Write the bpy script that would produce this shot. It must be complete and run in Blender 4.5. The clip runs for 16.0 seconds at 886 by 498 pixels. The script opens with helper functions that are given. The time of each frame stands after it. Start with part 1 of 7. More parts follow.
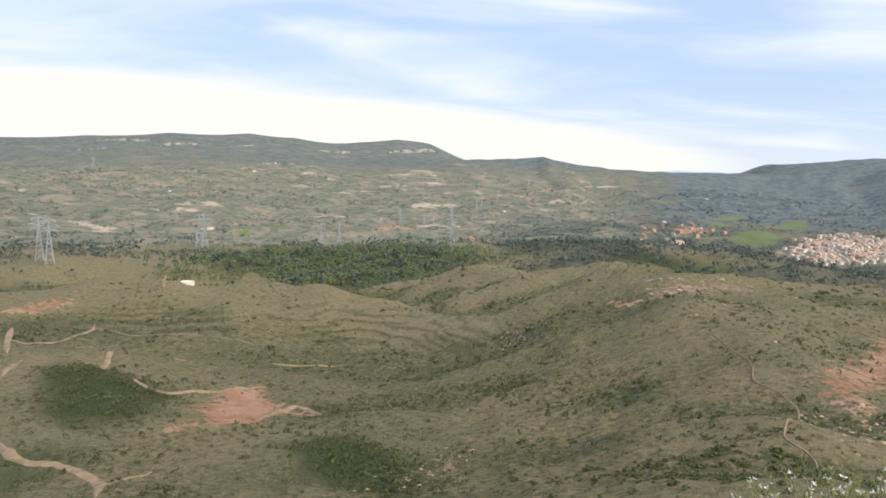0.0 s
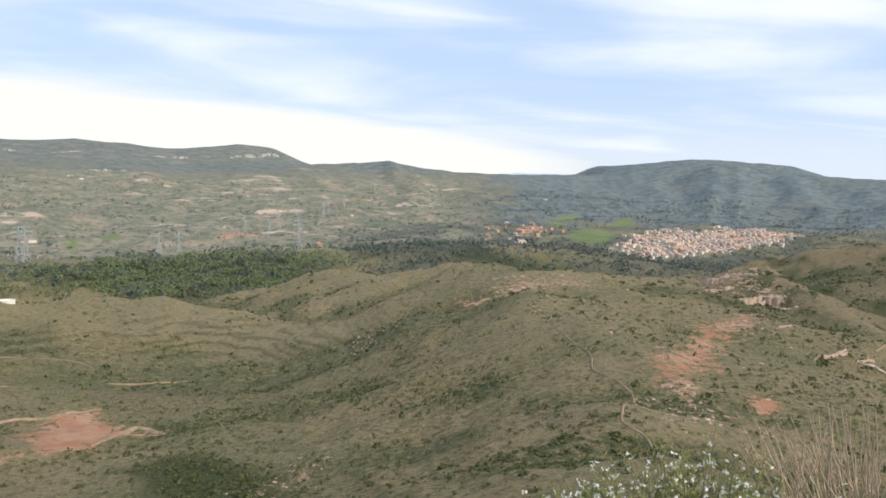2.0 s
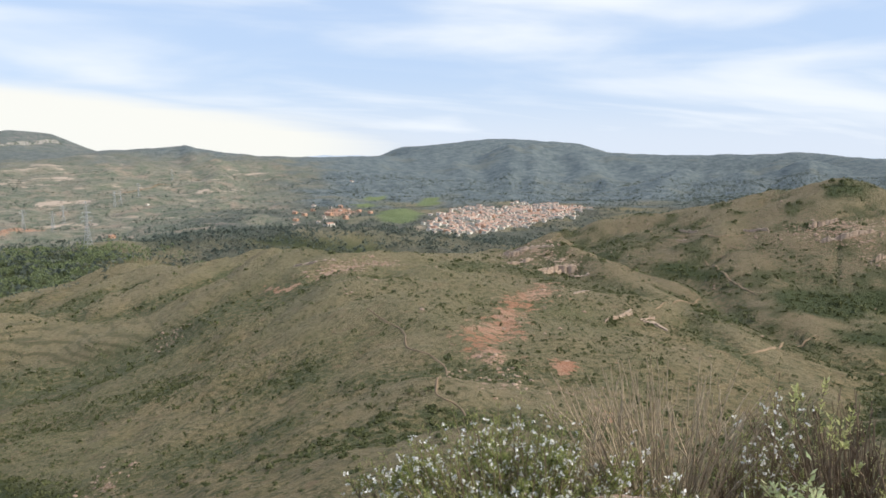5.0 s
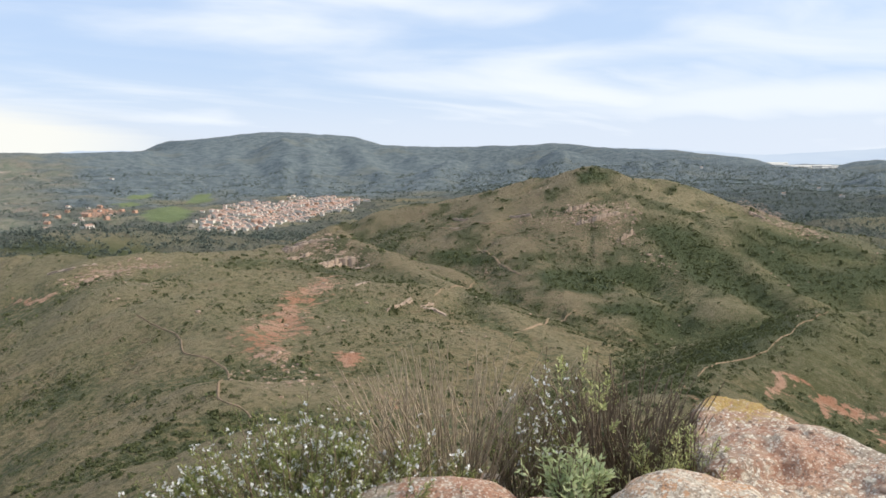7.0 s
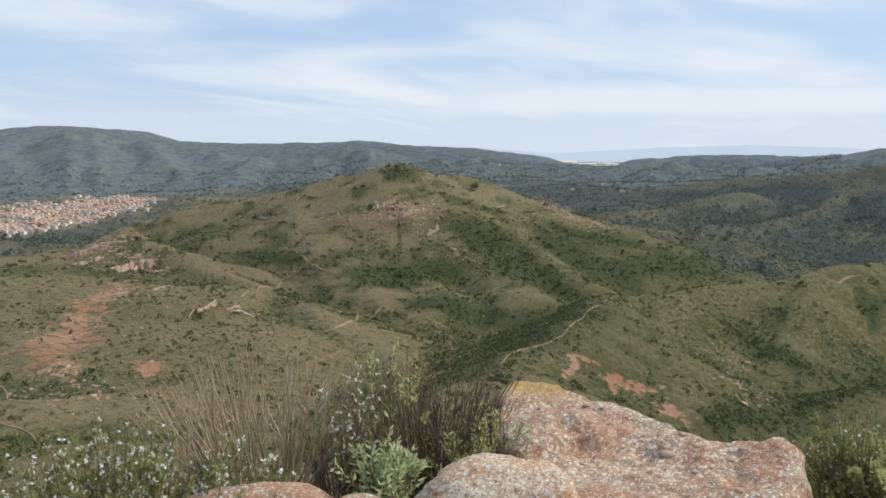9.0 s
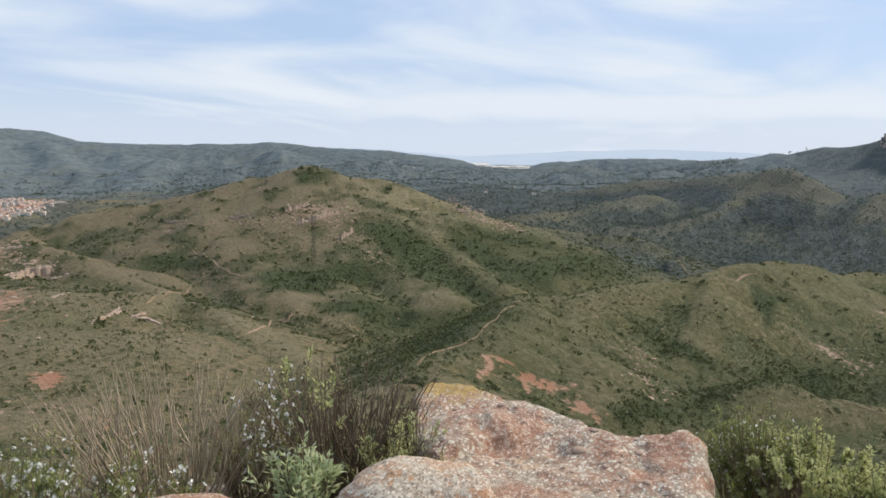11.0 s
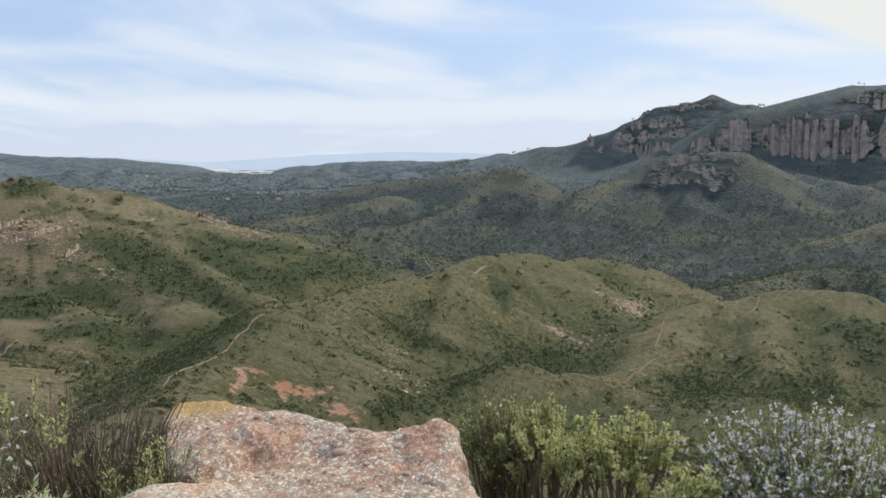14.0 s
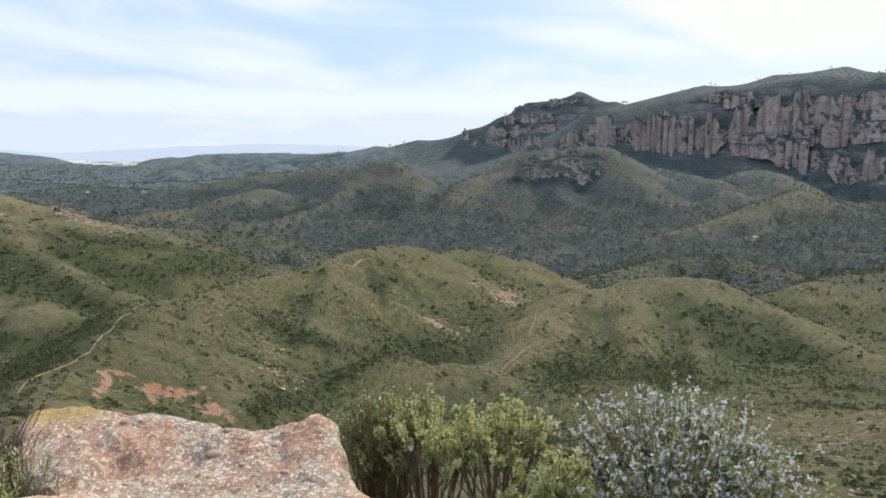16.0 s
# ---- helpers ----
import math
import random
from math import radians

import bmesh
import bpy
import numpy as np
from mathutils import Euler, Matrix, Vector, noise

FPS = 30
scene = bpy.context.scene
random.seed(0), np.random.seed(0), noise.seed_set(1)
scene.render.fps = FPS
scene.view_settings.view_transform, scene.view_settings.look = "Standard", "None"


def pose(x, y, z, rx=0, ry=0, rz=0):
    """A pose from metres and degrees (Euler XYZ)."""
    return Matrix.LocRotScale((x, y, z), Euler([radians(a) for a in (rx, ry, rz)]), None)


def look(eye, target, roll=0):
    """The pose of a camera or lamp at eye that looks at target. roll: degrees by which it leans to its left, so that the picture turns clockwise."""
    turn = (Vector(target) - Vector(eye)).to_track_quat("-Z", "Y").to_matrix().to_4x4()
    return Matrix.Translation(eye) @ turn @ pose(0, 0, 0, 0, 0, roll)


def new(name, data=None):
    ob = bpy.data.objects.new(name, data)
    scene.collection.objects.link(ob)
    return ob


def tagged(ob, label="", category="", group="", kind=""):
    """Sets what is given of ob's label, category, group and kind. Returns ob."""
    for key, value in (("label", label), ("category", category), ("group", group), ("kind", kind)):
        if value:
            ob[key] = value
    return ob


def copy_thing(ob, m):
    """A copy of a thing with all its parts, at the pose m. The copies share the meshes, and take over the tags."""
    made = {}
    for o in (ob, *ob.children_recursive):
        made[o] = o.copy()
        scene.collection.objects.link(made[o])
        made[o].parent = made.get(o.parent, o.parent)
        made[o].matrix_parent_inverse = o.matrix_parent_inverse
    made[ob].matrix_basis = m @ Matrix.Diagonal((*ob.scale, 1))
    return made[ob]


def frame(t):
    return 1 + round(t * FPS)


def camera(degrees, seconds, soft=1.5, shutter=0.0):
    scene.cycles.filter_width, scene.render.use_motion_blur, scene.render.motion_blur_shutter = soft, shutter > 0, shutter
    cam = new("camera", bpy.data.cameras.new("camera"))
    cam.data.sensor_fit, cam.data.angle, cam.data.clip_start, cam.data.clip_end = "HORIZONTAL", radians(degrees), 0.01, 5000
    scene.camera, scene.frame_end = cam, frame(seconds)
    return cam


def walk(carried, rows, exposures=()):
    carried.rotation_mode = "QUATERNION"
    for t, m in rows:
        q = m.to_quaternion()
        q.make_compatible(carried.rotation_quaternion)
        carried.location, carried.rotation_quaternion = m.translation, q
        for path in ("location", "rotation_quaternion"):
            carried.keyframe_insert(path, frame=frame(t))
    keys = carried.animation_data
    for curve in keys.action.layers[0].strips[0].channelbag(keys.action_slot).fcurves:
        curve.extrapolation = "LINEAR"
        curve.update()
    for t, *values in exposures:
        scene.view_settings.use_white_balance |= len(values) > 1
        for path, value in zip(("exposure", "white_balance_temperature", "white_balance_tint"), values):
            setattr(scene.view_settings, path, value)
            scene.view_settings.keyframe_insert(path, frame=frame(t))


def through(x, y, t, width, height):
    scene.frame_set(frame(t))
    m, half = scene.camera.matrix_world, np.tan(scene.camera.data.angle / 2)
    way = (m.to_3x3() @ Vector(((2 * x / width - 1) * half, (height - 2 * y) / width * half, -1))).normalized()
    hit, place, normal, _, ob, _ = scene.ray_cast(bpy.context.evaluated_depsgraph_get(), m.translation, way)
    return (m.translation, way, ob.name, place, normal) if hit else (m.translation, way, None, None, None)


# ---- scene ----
cam = camera(60.04, 16.0, 1.7)
PATH = [
    (0.0, pose(0, 0, 1.6, 83.35, -1.61, -0.00)),
    (0.5, pose(0, 0, 1.6, 83.53, -1.69, -2.54)),
    (1.0, pose(0, 0, 1.6, 83.69, -1.50, -5.87)),
    (1.5, pose(0, 0, 1.6, 83.81, -1.28, -8.76)),
    (2.0, pose(0, 0, 1.6, 83.91, -1.04, -11.41)),
    (2.5, pose(0, 0, 1.6, 84.01, -0.96, -13.98)),
    (3.0, pose(0, 0, 1.6, 83.71, -0.58, -16.40)),
    (5.5, pose(0, 0, 1.6, 82.53, 0.29, -29.71)),
    (6.0, pose(0, 0, 1.6, 82.41, 0.49, -34.46)),
    (6.5, pose(0, 0, 1.6, 82.27, 0.44, -38.45)),
    (7.0, pose(0, 0, 1.6, 82.08, 0.62, -42.34)),
    (7.5, pose(0, 0, 1.6, 81.87, -0.39, -45.95)),
    (8.0, pose(0, 0, 1.6, 81.82, -0.32, -50.40)),
    (8.5, pose(0, 0, 1.6, 81.70, -0.43, -54.33)),
    (9.0, pose(0, 0, 1.6, 81.79, 0.10, -56.65)),
    (11.5, pose(0, 0, 1.6, 81.86, -0.12, -65.65)),
    (12.0, pose(0, 0, 1.6, 81.66, 0.62, -69.14)),
    (12.5, pose(0, 0, 1.6, 81.70, 1.32, -72.90)),
    (13.0, pose(0, 0, 1.6, 81.80, 1.03, -76.24)),
    (13.5, pose(0, 0, 1.6, 82.08, 0.35, -78.95)),
    (14.0, pose(0, 0, 1.6, 82.24, 0.56, -81.96)),
    (14.5, pose(0, 0, 1.6, 82.17, 0.45, -84.43)),
    (15.0, pose(0, 0, 1.6, 82.08, 0.40, -86.61)),
    (15.5, pose(0, 0, 1.6, 81.88, 0.29, -88.82)),
    (16.0, pose(0, 0, 1.6, 81.68, -0.04, -91.11)),
]
walk(cam, PATH, [(0.0, 0.26, 6500, 10), (2.5, 0.27, 6500, 10), (3.0, 0.18, 6450, 10), (5.5, 0.2, 6450, 10), (7.5, 0.21, 6450, 10), (8.0, 0.1, 6400, 10), (9.0, 0.02, 6400, 10), (13.0, 0.02, 6270, 10), (15.0, 0.02, 6250, 10), (15.5, 0.12, 6300, 10), (16.0, 0.22, 6280, 10)])

# ---- sky, sun ----
SUN_AZ, SUN_EL = radians(131), radians(38)


def build_world():
    world = bpy.data.worlds.new("sky")
    scene.world = world
    world.use_nodes = True
    nt = world.node_tree
    nt.nodes.clear()
    N = lambda kind: nt.nodes.new(kind)
    L = nt.links.new

    def m(op, a, b=None, c=None, clamp=False):
        n = N("ShaderNodeMath")
        n.operation, n.use_clamp = op, clamp
        for i, v in enumerate((a, b, c)):
            if v is None:
                continue
            if isinstance(v, (int, float)):
                n.inputs[i].default_value = v
            else:
                L(v, n.inputs[i])
        return n.outputs[0]

    def ramp(v, lo, hi):
        n = N("ShaderNodeMapRange")
        n.interpolation_type = "SMOOTHSTEP"
        L(v, n.inputs[0])
        n.inputs[1].default_value, n.inputs[2].default_value = lo, hi
        return n.outputs[0]

    sky = N("ShaderNodeTexSky")
    sky.sky_type, sky.sun_disc = "NISHITA", False
    sky.sun_elevation, sky.sun_rotation = SUN_EL, SUN_AZ
    sky.altitude, sky.dust_density = 500, 1.5
    co = N("ShaderNodeTexCoord").outputs["Generated"]
    sep = N("ShaderNodeSeparateXYZ")
    L(co, sep.inputs[0])
    x, y, z = sep.outputs
    az = m("MULTIPLY", m("ARCTAN2", x, y), 57.2958)
    el = m("MULTIPLY", m("ARCSINE", z), 57.2958)
    up = m("ADD", m("MAXIMUM", z, 0.0), 0.14)
    comb = N("ShaderNodeCombineXYZ")
    L(m("DIVIDE", x, up), comb.inputs[0])
    L(m("DIVIDE", y, up), comb.inputs[1])

    def cloud_noise(scale, stretch, turn, detail, rough, shift):
        mp = N("ShaderNodeMapping")
        mp.inputs["Scale"].default_value = (scale, scale * stretch, 1)
        mp.inputs["Rotation"].default_value = (0, 0, radians(turn))
        mp.inputs["Location"].default_value = (shift, shift * 0.7, 0)
        L(comb.outputs[0], mp.inputs[0])
        n = N("ShaderNodeTexNoise")
        n.inputs["Scale"].default_value, n.inputs["Detail"].default_value = 1.0, detail
        n.inputs["Roughness"].default_value, n.inputs["Distortion"].default_value = rough, 0.5
        L(mp.outputs[0], n.inputs["Vector"])
        return n.outputs[0]

    broad = cloud_noise(0.34, 1.5, 35, 3, 0.5, 3.1)
    streak = cloud_noise(0.75, 2.8, 48, 6, 0.55, 1.7)
    # thin streets of high cloud, drawn out along the horizon
    lay = N("ShaderNodeCombineXYZ")
    L(m("MULTIPLY", az, 0.045), lay.inputs[0])
    L(m("ADD", m("MULTIPLY", el, 0.24), m("MULTIPLY", az, 0.012)), lay.inputs[1])
    wisp = N("ShaderNodeTexNoise")
    wisp.inputs["Scale"].default_value, wisp.inputs["Detail"].default_value = 1.0, 7
    wisp.inputs["Roughness"].default_value, wisp.inputs["Distortion"].default_value = 0.46, 0.35
    L(lay.outputs[0], wisp.inputs["Vector"])
    veil = ramp(m("ADD", m("MULTIPLY", broad, 0.62), m("MULTIPLY", streak, 0.38)), 0.42, 0.70)
    veil = m("MAXIMUM", m("MULTIPLY", veil, 0.75), m("MULTIPLY", ramp(wisp.outputs[0], 0.40, 0.70), 0.92))
    # low white bank to the north-west, its upper edge sinking eastward
    edge = m("ADD", m("MULTIPLY", az, m("ADD", m("MULTIPLY", az, -0.0018), -0.1)), 4.4)
    wob = m("ADD", m("MULTIPLY", m("SUBTRACT", streak, 0.5), 1.4), m("MULTIPLY", m("SUBTRACT", wisp.outputs[0], 0.5), 1.6))
    bank = m("MULTIPLY", ramp(m("SUBTRACT", m("ADD", edge, wob), el), -0.8, 1.3), ramp(az, 34, 14))
    # pale band near the horizon in the east
    band = m("MULTIPLY", ramp(m("ABSOLUTE", m("SUBTRACT", m("ADD", el, wob), 2.5)), 2.2, 0.3), ramp(az, 40, 62))
    # brighter cloud over the mountain
    rim = m("MAXIMUM", m("SUBTRACT", 8.0, m("MULTIPLY", m("SUBTRACT", az, 104.0), 0.42)), 4.3)
    glow = m("MULTIPLY", ramp(az, 96, 107), ramp(m("SUBTRACT", m("ADD", el, wob), rim), -0.6, 1.6))
    haze = m("MULTIPLY", ramp(el, 6.0, -1.0), 0.55)
    cover = m("MAXIMUM", m("MAXIMUM", veil, m("MULTIPLY", band, 0.8)), m("MAXIMUM", bank, m("MAXIMUM", glow, haze)))
    # the sky's own blue seen through thin high cloud
    thin = N("ShaderNodeMix")
    thin.data_type = "RGBA"
    thin.inputs[0].default_value = 0.72
    L(sky.outputs[0], thin.inputs[6])
    thin.inputs[7].default_value = (5.4, 6.9, 9.5, 1)
    cloud = N("ShaderNodeMix")
    cloud.data_type = "RGBA"
    L(m("MAXIMUM", bank, glow), cloud.inputs[0])
    cloud.inputs[6].default_value = (8.3, 8.7, 9.1, 1)
    cloud.inputs[7].default_value = (8.5, 8.5, 8.0, 1)
    mix = N("ShaderNodeMix")
    mix.data_type = "RGBA"
    L(cover, mix.inputs[0])
    L(thin.outputs[2], mix.inputs[6])
    L(cloud.outputs[2], mix.inputs[7])
    bg = N("ShaderNodeBackground")
    bg.inputs[1].default_value = 0.1
    L(mix.outputs[2], bg.inputs[0])
    out = N("ShaderNodeOutputWorld")
    L(bg.outputs[0], out.inputs[0])


build_world()
sun = new("sun", bpy.data.lights.new("sun", "SUN"))
sun.data.energy, sun.data.angle, sun.data.color = 3.5, radians(7), (1.0, 0.90, 0.77)
sun.matrix_world = look((0, 0, 0), (-math.sin(SUN_AZ) * math.cos(SUN_EL), -math.cos(SUN_AZ) * math.cos(SUN_EL), -math.sin(SUN_EL)))
tagged(sun, "soft daylight sun veiled by thin cloud", "sun")

# ---- materials ----
def nodes_of(name, rough=0.9):
    mat = bpy.data.materials.new(name)
    mat.use_nodes = True
    nt = mat.node_tree
    bsdf = nt.nodes["Principled BSDF"]
    bsdf.inputs["Roughness"].default_value = rough
    bsdf.inputs["Specular IOR Level"].default_value = 0.2
    return mat, nt, bsdf


def noise_node(nt, vec, scale, detail=4, rough=0.6, stretch=None, distort=0.0):
    n = nt.nodes.new("ShaderNodeTexNoise")
    n.inputs["Scale"].default_value, n.inputs["Detail"].default_value = scale, detail
    n.inputs["Roughness"].default_value, n.inputs["Distortion"].default_value = rough, distort
    if stretch:
        mp = nt.nodes.new("ShaderNodeMapping")
        mp.inputs["Scale"].default_value = stretch
        nt.links.new(vec, mp.inputs[0])
        vec = mp.outputs[0]
    nt.links.new(vec, n.inputs["Vector"])
    return n.outputs[0]


def band(nt, v, lo, hi, top=1.0):
    n = nt.nodes.new("ShaderNodeMapRange")
    n.interpolation_type = "SMOOTHSTEP"
    nt.links.new(v, n.inputs[0])
    n.inputs[1].default_value, n.inputs[2].default_value, n.inputs[4].default_value = lo, hi, top
    return n.outputs[0]


def blend(nt, fac, a, b, mode="MIX"):
    n = nt.nodes.new("ShaderNodeMix")
    n.data_type, n.blend_type = "RGBA", mode
    for sock, v in ((n.inputs[0], fac), (n.inputs[6], a), (n.inputs[7], b)):
        if isinstance(v, (int, float)):
            sock.default_value = v
        elif isinstance(v, tuple):
            sock.default_value = (*v, 1)
        else:
            nt.links.new(v, sock)
    return n.outputs[2]


def calc(nt, op, a, b=0.0):
    n = nt.nodes.new("ShaderNodeMath")
    n.operation = op
    for i, v in enumerate((a, b)):
        if isinstance(v, (int, float)):
            n.inputs[i].default_value = v
        else:
            nt.links.new(v, n.inputs[i])
    return n.outputs[0]


def attr(nt, name):
    n = nt.nodes.new("ShaderNodeAttribute")
    n.attribute_name = name
    return n.outputs["Fac"]


def relief(nt, bsdf, v, strength, dist):
    n = nt.nodes.new("ShaderNodeBump")
    n.inputs["Strength"].default_value, n.inputs["Distance"].default_value = strength, dist
    nt.links.new(v, n.inputs["Height"])
    nt.links.new(n.outputs[0], bsdf.inputs["Normal"])


def place(nt):
    return nt.nodes.new("ShaderNodeNewGeometry").outputs["Position"]


def mottled(name, a, b, scale=3.0, rough=0.85, bump=0.0, bump_scale=20.0, spread=(0.35, 0.65)):
    """Two tones of one surface, mixed by noise at two scales, with fine relief."""
    mat, nt, bsdf = nodes_of(name, rough)
    pos = nt.nodes.new("ShaderNodeTexCoord").outputs["Object"]
    v = calc(nt, "ADD", calc(nt, "MULTIPLY", noise_node(nt, pos, scale), 0.6), calc(nt, "MULTIPLY", noise_node(nt, pos, scale * 7, 3), 0.4))
    nt.links.new(blend(nt, band(nt, v, *spread), a, b), bsdf.inputs["Base Color"])
    if bump:
        relief(nt, bsdf, noise_node(nt, pos, bump_scale, 5), 0.6, bump)
    return mat


def leafy(name, a, b, c, through=0.25, rough=0.65):
    """Foliage: each clump its own tone, light passing through a little."""
    mat, nt, bsdf = nodes_of(name, rough)
    geo = nt.nodes.new("ShaderNodeNewGeometry")
    rnd = geo.outputs["Random Per Island"]
    pos = geo.outputs["Position"]
    col = blend(nt, band(nt, rnd, 0.0, 1.0), a, b)
    col = blend(nt, band(nt, noise_node(nt, pos, 0.035, 3), 0.42, 0.62), col, c)
    nt.links.new(col, bsdf.inputs["Base Color"])
    if through:
        tr = nt.nodes.new("ShaderNodeBsdfTranslucent")
        nt.links.new(col, tr.inputs[0])
        mx = nt.nodes.new("ShaderNodeMixShader")
        mx.inputs[0].default_value = through
        nt.links.new(bsdf.outputs[0], mx.inputs[1])
        nt.links.new(tr.outputs[0], mx.inputs[2])
        nt.links.new(mx.outputs[0], nt.nodes["Material Output"].inputs[0])
    return mat


def land_material():
    mat, nt, bsdf = nodes_of("scrub_land", 0.95)
    pos = place(nt)
    n_big = noise_node(nt, pos, 0.012, 4)
    n_mid = noise_node(nt, pos, 0.07, 5, 0.65)
    n_small = noise_node(nt, pos, 0.45, 5, 0.7)
    n_fine = noise_node(nt, pos, 2.2, 4, 0.7)
    layers = noise_node(nt, pos, 0.09, 4, 0.6, (0.22, 0.22, 1.8), 0.4)
    col = blend(nt, band(nt, n_mid, 0.38, 0.62), (0.215, 0.176, 0.090), (0.276, 0.216, 0.124))
    col = blend(nt, band(nt, n_big, 0.42, 0.60), col, (0.139, 0.143, 0.067))
    col = blend(nt, band(nt, noise_node(nt, pos, 0.006, 4, 0.6), 0.50, 0.60, 0.8), col, (0.195, 0.151, 0.100))
    col = blend(nt, band(nt, n_small, 0.42, 0.62), col, (0.093, 0.093, 0.045))
    n_tuft = noise_node(nt, pos, 1.1, 5, 0.75)
    col = blend(nt, band(nt, n_tuft, 0.52, 0.62, 0.65), col, (0.348, 0.283, 0.165))
    col = blend(nt, band(nt, n_tuft, 0.46, 0.37, 0.55), col, (0.071, 0.083, 0.033))
    col = blend(nt, band(nt, n_fine, 0.54, 0.64, 0.7), col, (0.29, 0.235, 0.15))
    col = blend(nt, band(nt, n_fine, 0.44, 0.33, 0.55), col, (0.051, 0.063, 0.024))
    col = blend(nt, band(nt, noise_node(nt, pos, 0.16, 6, 0.75), 0.56, 0.66, 0.55), col, (0.25, 0.165, 0.108))
    col = blend(nt, band(nt, noise_node(nt, pos, 0.11, 6, 0.78, (1, 1, 1.6)), 0.46, 0.36, 0.5), col, (0.085, 0.101, 0.044))
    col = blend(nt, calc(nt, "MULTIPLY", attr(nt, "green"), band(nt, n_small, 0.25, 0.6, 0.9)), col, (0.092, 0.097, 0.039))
    # pale grass on crests, dark growth in hollows: cover that also paints relief
    col = blend(nt, calc(nt, "MULTIPLY", attr(nt, "grass_relief"), band(nt, n_small, 0.7, 0.4, 0.75)), col, (0.246, 0.209, 0.127))
    col = blend(nt, calc(nt, "MULTIPLY", attr(nt, "lush_relief"), band(nt, n_small, 0.3, 0.6, 0.85)), col, (0.076, 0.093, 0.044))
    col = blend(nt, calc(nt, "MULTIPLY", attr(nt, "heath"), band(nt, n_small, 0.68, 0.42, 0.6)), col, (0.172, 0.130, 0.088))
    # dry plain: grey-green brush, brown fallow and broken pale banks along the contour
    # these tones are also paled and greyed to carry distance haze
    dry = blend(nt, band(nt, noise_node(nt, pos, 0.018, 6, 0.7), 0.40, 0.62), (0.155, 0.170, 0.128), (0.245, 0.222, 0.175))
    dry = blend(nt, band(nt, noise_node(nt, pos, 0.009, 5, 0.65), 0.54, 0.64, 0.6), dry, (0.30, 0.235, 0.185))
    dry = blend(nt, band(nt, noise_node(nt, pos, 0.05, 6, 0.8), 0.50, 0.60, 0.9), dry, (0.092, 0.112, 0.080))
    banks = noise_node(nt, pos, 0.011, 7, 0.72, (0.55, 0.55, 5.0), 0.6)
    edge = calc(nt, "MULTIPLY", band(nt, banks, 0.565, 0.60), band(nt, noise_node(nt, pos, 0.006, 4), 0.46, 0.60))
    dry = blend(nt, calc(nt, "MULTIPLY", edge, 0.9), dry, (0.46, 0.375, 0.31))
    col = blend(nt, attr(nt, "dry"), col, dry)
    # old terrace banks: lines of brush along the contour
    wave = nt.nodes.new("ShaderNodeTexWave")
    wave.bands_direction = "Z"
    wave.inputs["Scale"].default_value, wave.inputs["Distortion"].default_value = 0.16, 3.0
    wave.inputs["Detail"].default_value, wave.inputs["Detail Scale"].default_value = 3.0, 0.25
    nt.links.new(pos, wave.inputs["Vector"])
    col = blend(nt, calc(nt, "MULTIPLY", attr(nt, "terrace"), band(nt, wave.outputs["Fac"], 0.6, 0.9, 0.6)), col, (0.075, 0.08, 0.04))
    col = blend(nt, calc(nt, "MULTIPLY", attr(nt, "terrace"), band(nt, wave.outputs["Fac"], 0.35, 0.1, 0.35)), col, (0.22, 0.19, 0.115))
    canopy = nt.nodes.new("ShaderNodeTexVoronoi")
    canopy.inputs["Scale"].default_value = 0.24
    nt.links.new(pos, canopy.inputs["Vector"])
    tone = nt.nodes.new("ShaderNodeSeparateColor")
    nt.links.new(canopy.outputs["Color"], tone.inputs[0])
    # woodland floor, lightened and turned bluish: haze mixed into its green
    wood = blend(nt, band(nt, noise_node(nt, pos, 0.02, 6, 0.75), 0.38, 0.62), (0.056, 0.073, 0.074), (0.090, 0.106, 0.100))
    wood = blend(nt, calc(nt, "MULTIPLY", tone.outputs[0], 0.6), wood, (0.050, 0.064, 0.062))
    wood = blend(nt, band(nt, noise_node(nt, pos, 0.008, 6, 0.7), 0.54, 0.64, 0.6), wood, (0.135, 0.138, 0.092))
    col = blend(nt, attr(nt, "thicket"), col, blend(nt, n_small, (0.040, 0.054, 0.023), (0.074, 0.088, 0.038)))
    col = blend(nt, attr(nt, "wood"), col, wood)
    # distant woods: aerial haze put into the colour as pale blue
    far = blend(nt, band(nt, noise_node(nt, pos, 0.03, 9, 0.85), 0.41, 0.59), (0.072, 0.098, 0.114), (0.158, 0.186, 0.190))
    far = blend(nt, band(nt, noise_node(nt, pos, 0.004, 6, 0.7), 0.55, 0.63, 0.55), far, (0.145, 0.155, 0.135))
    col = blend(nt, attr(nt, "far_wood_haze"), col, far)
    # red clay and eroded ground, edges broken by brush
    edge = calc(nt, "ADD", calc(nt, "MULTIPLY", attr(nt, "soil"), 0.92), calc(nt, "MULTIPLY", calc(nt, "SUBTRACT", noise_node(nt, pos, 0.32, 6, 0.75), 0.5), 2.4))
    soil = blend(nt, band(nt, n_mid, 0.35, 0.65), (0.40, 0.205, 0.125), (0.48, 0.31, 0.22))
    soil = blend(nt, band(nt, n_fine, 0.5, 0.72, 0.7), soil, (0.30, 0.12, 0.065))
    col = blend(nt, band(nt, edge, 0.42, 0.58), col, soil)
    edge = calc(nt, "ADD", attr(nt, "stone"), calc(nt, "MULTIPLY", calc(nt, "SUBTRACT", noise_node(nt, pos, 0.5, 5, 0.7, (0.5, 0.5, 2.5)), 0.5), 1.9))
    rock = blend(nt, band(nt, layers, 0.4, 0.6), (0.40, 0.29, 0.21), (0.30, 0.19, 0.13))
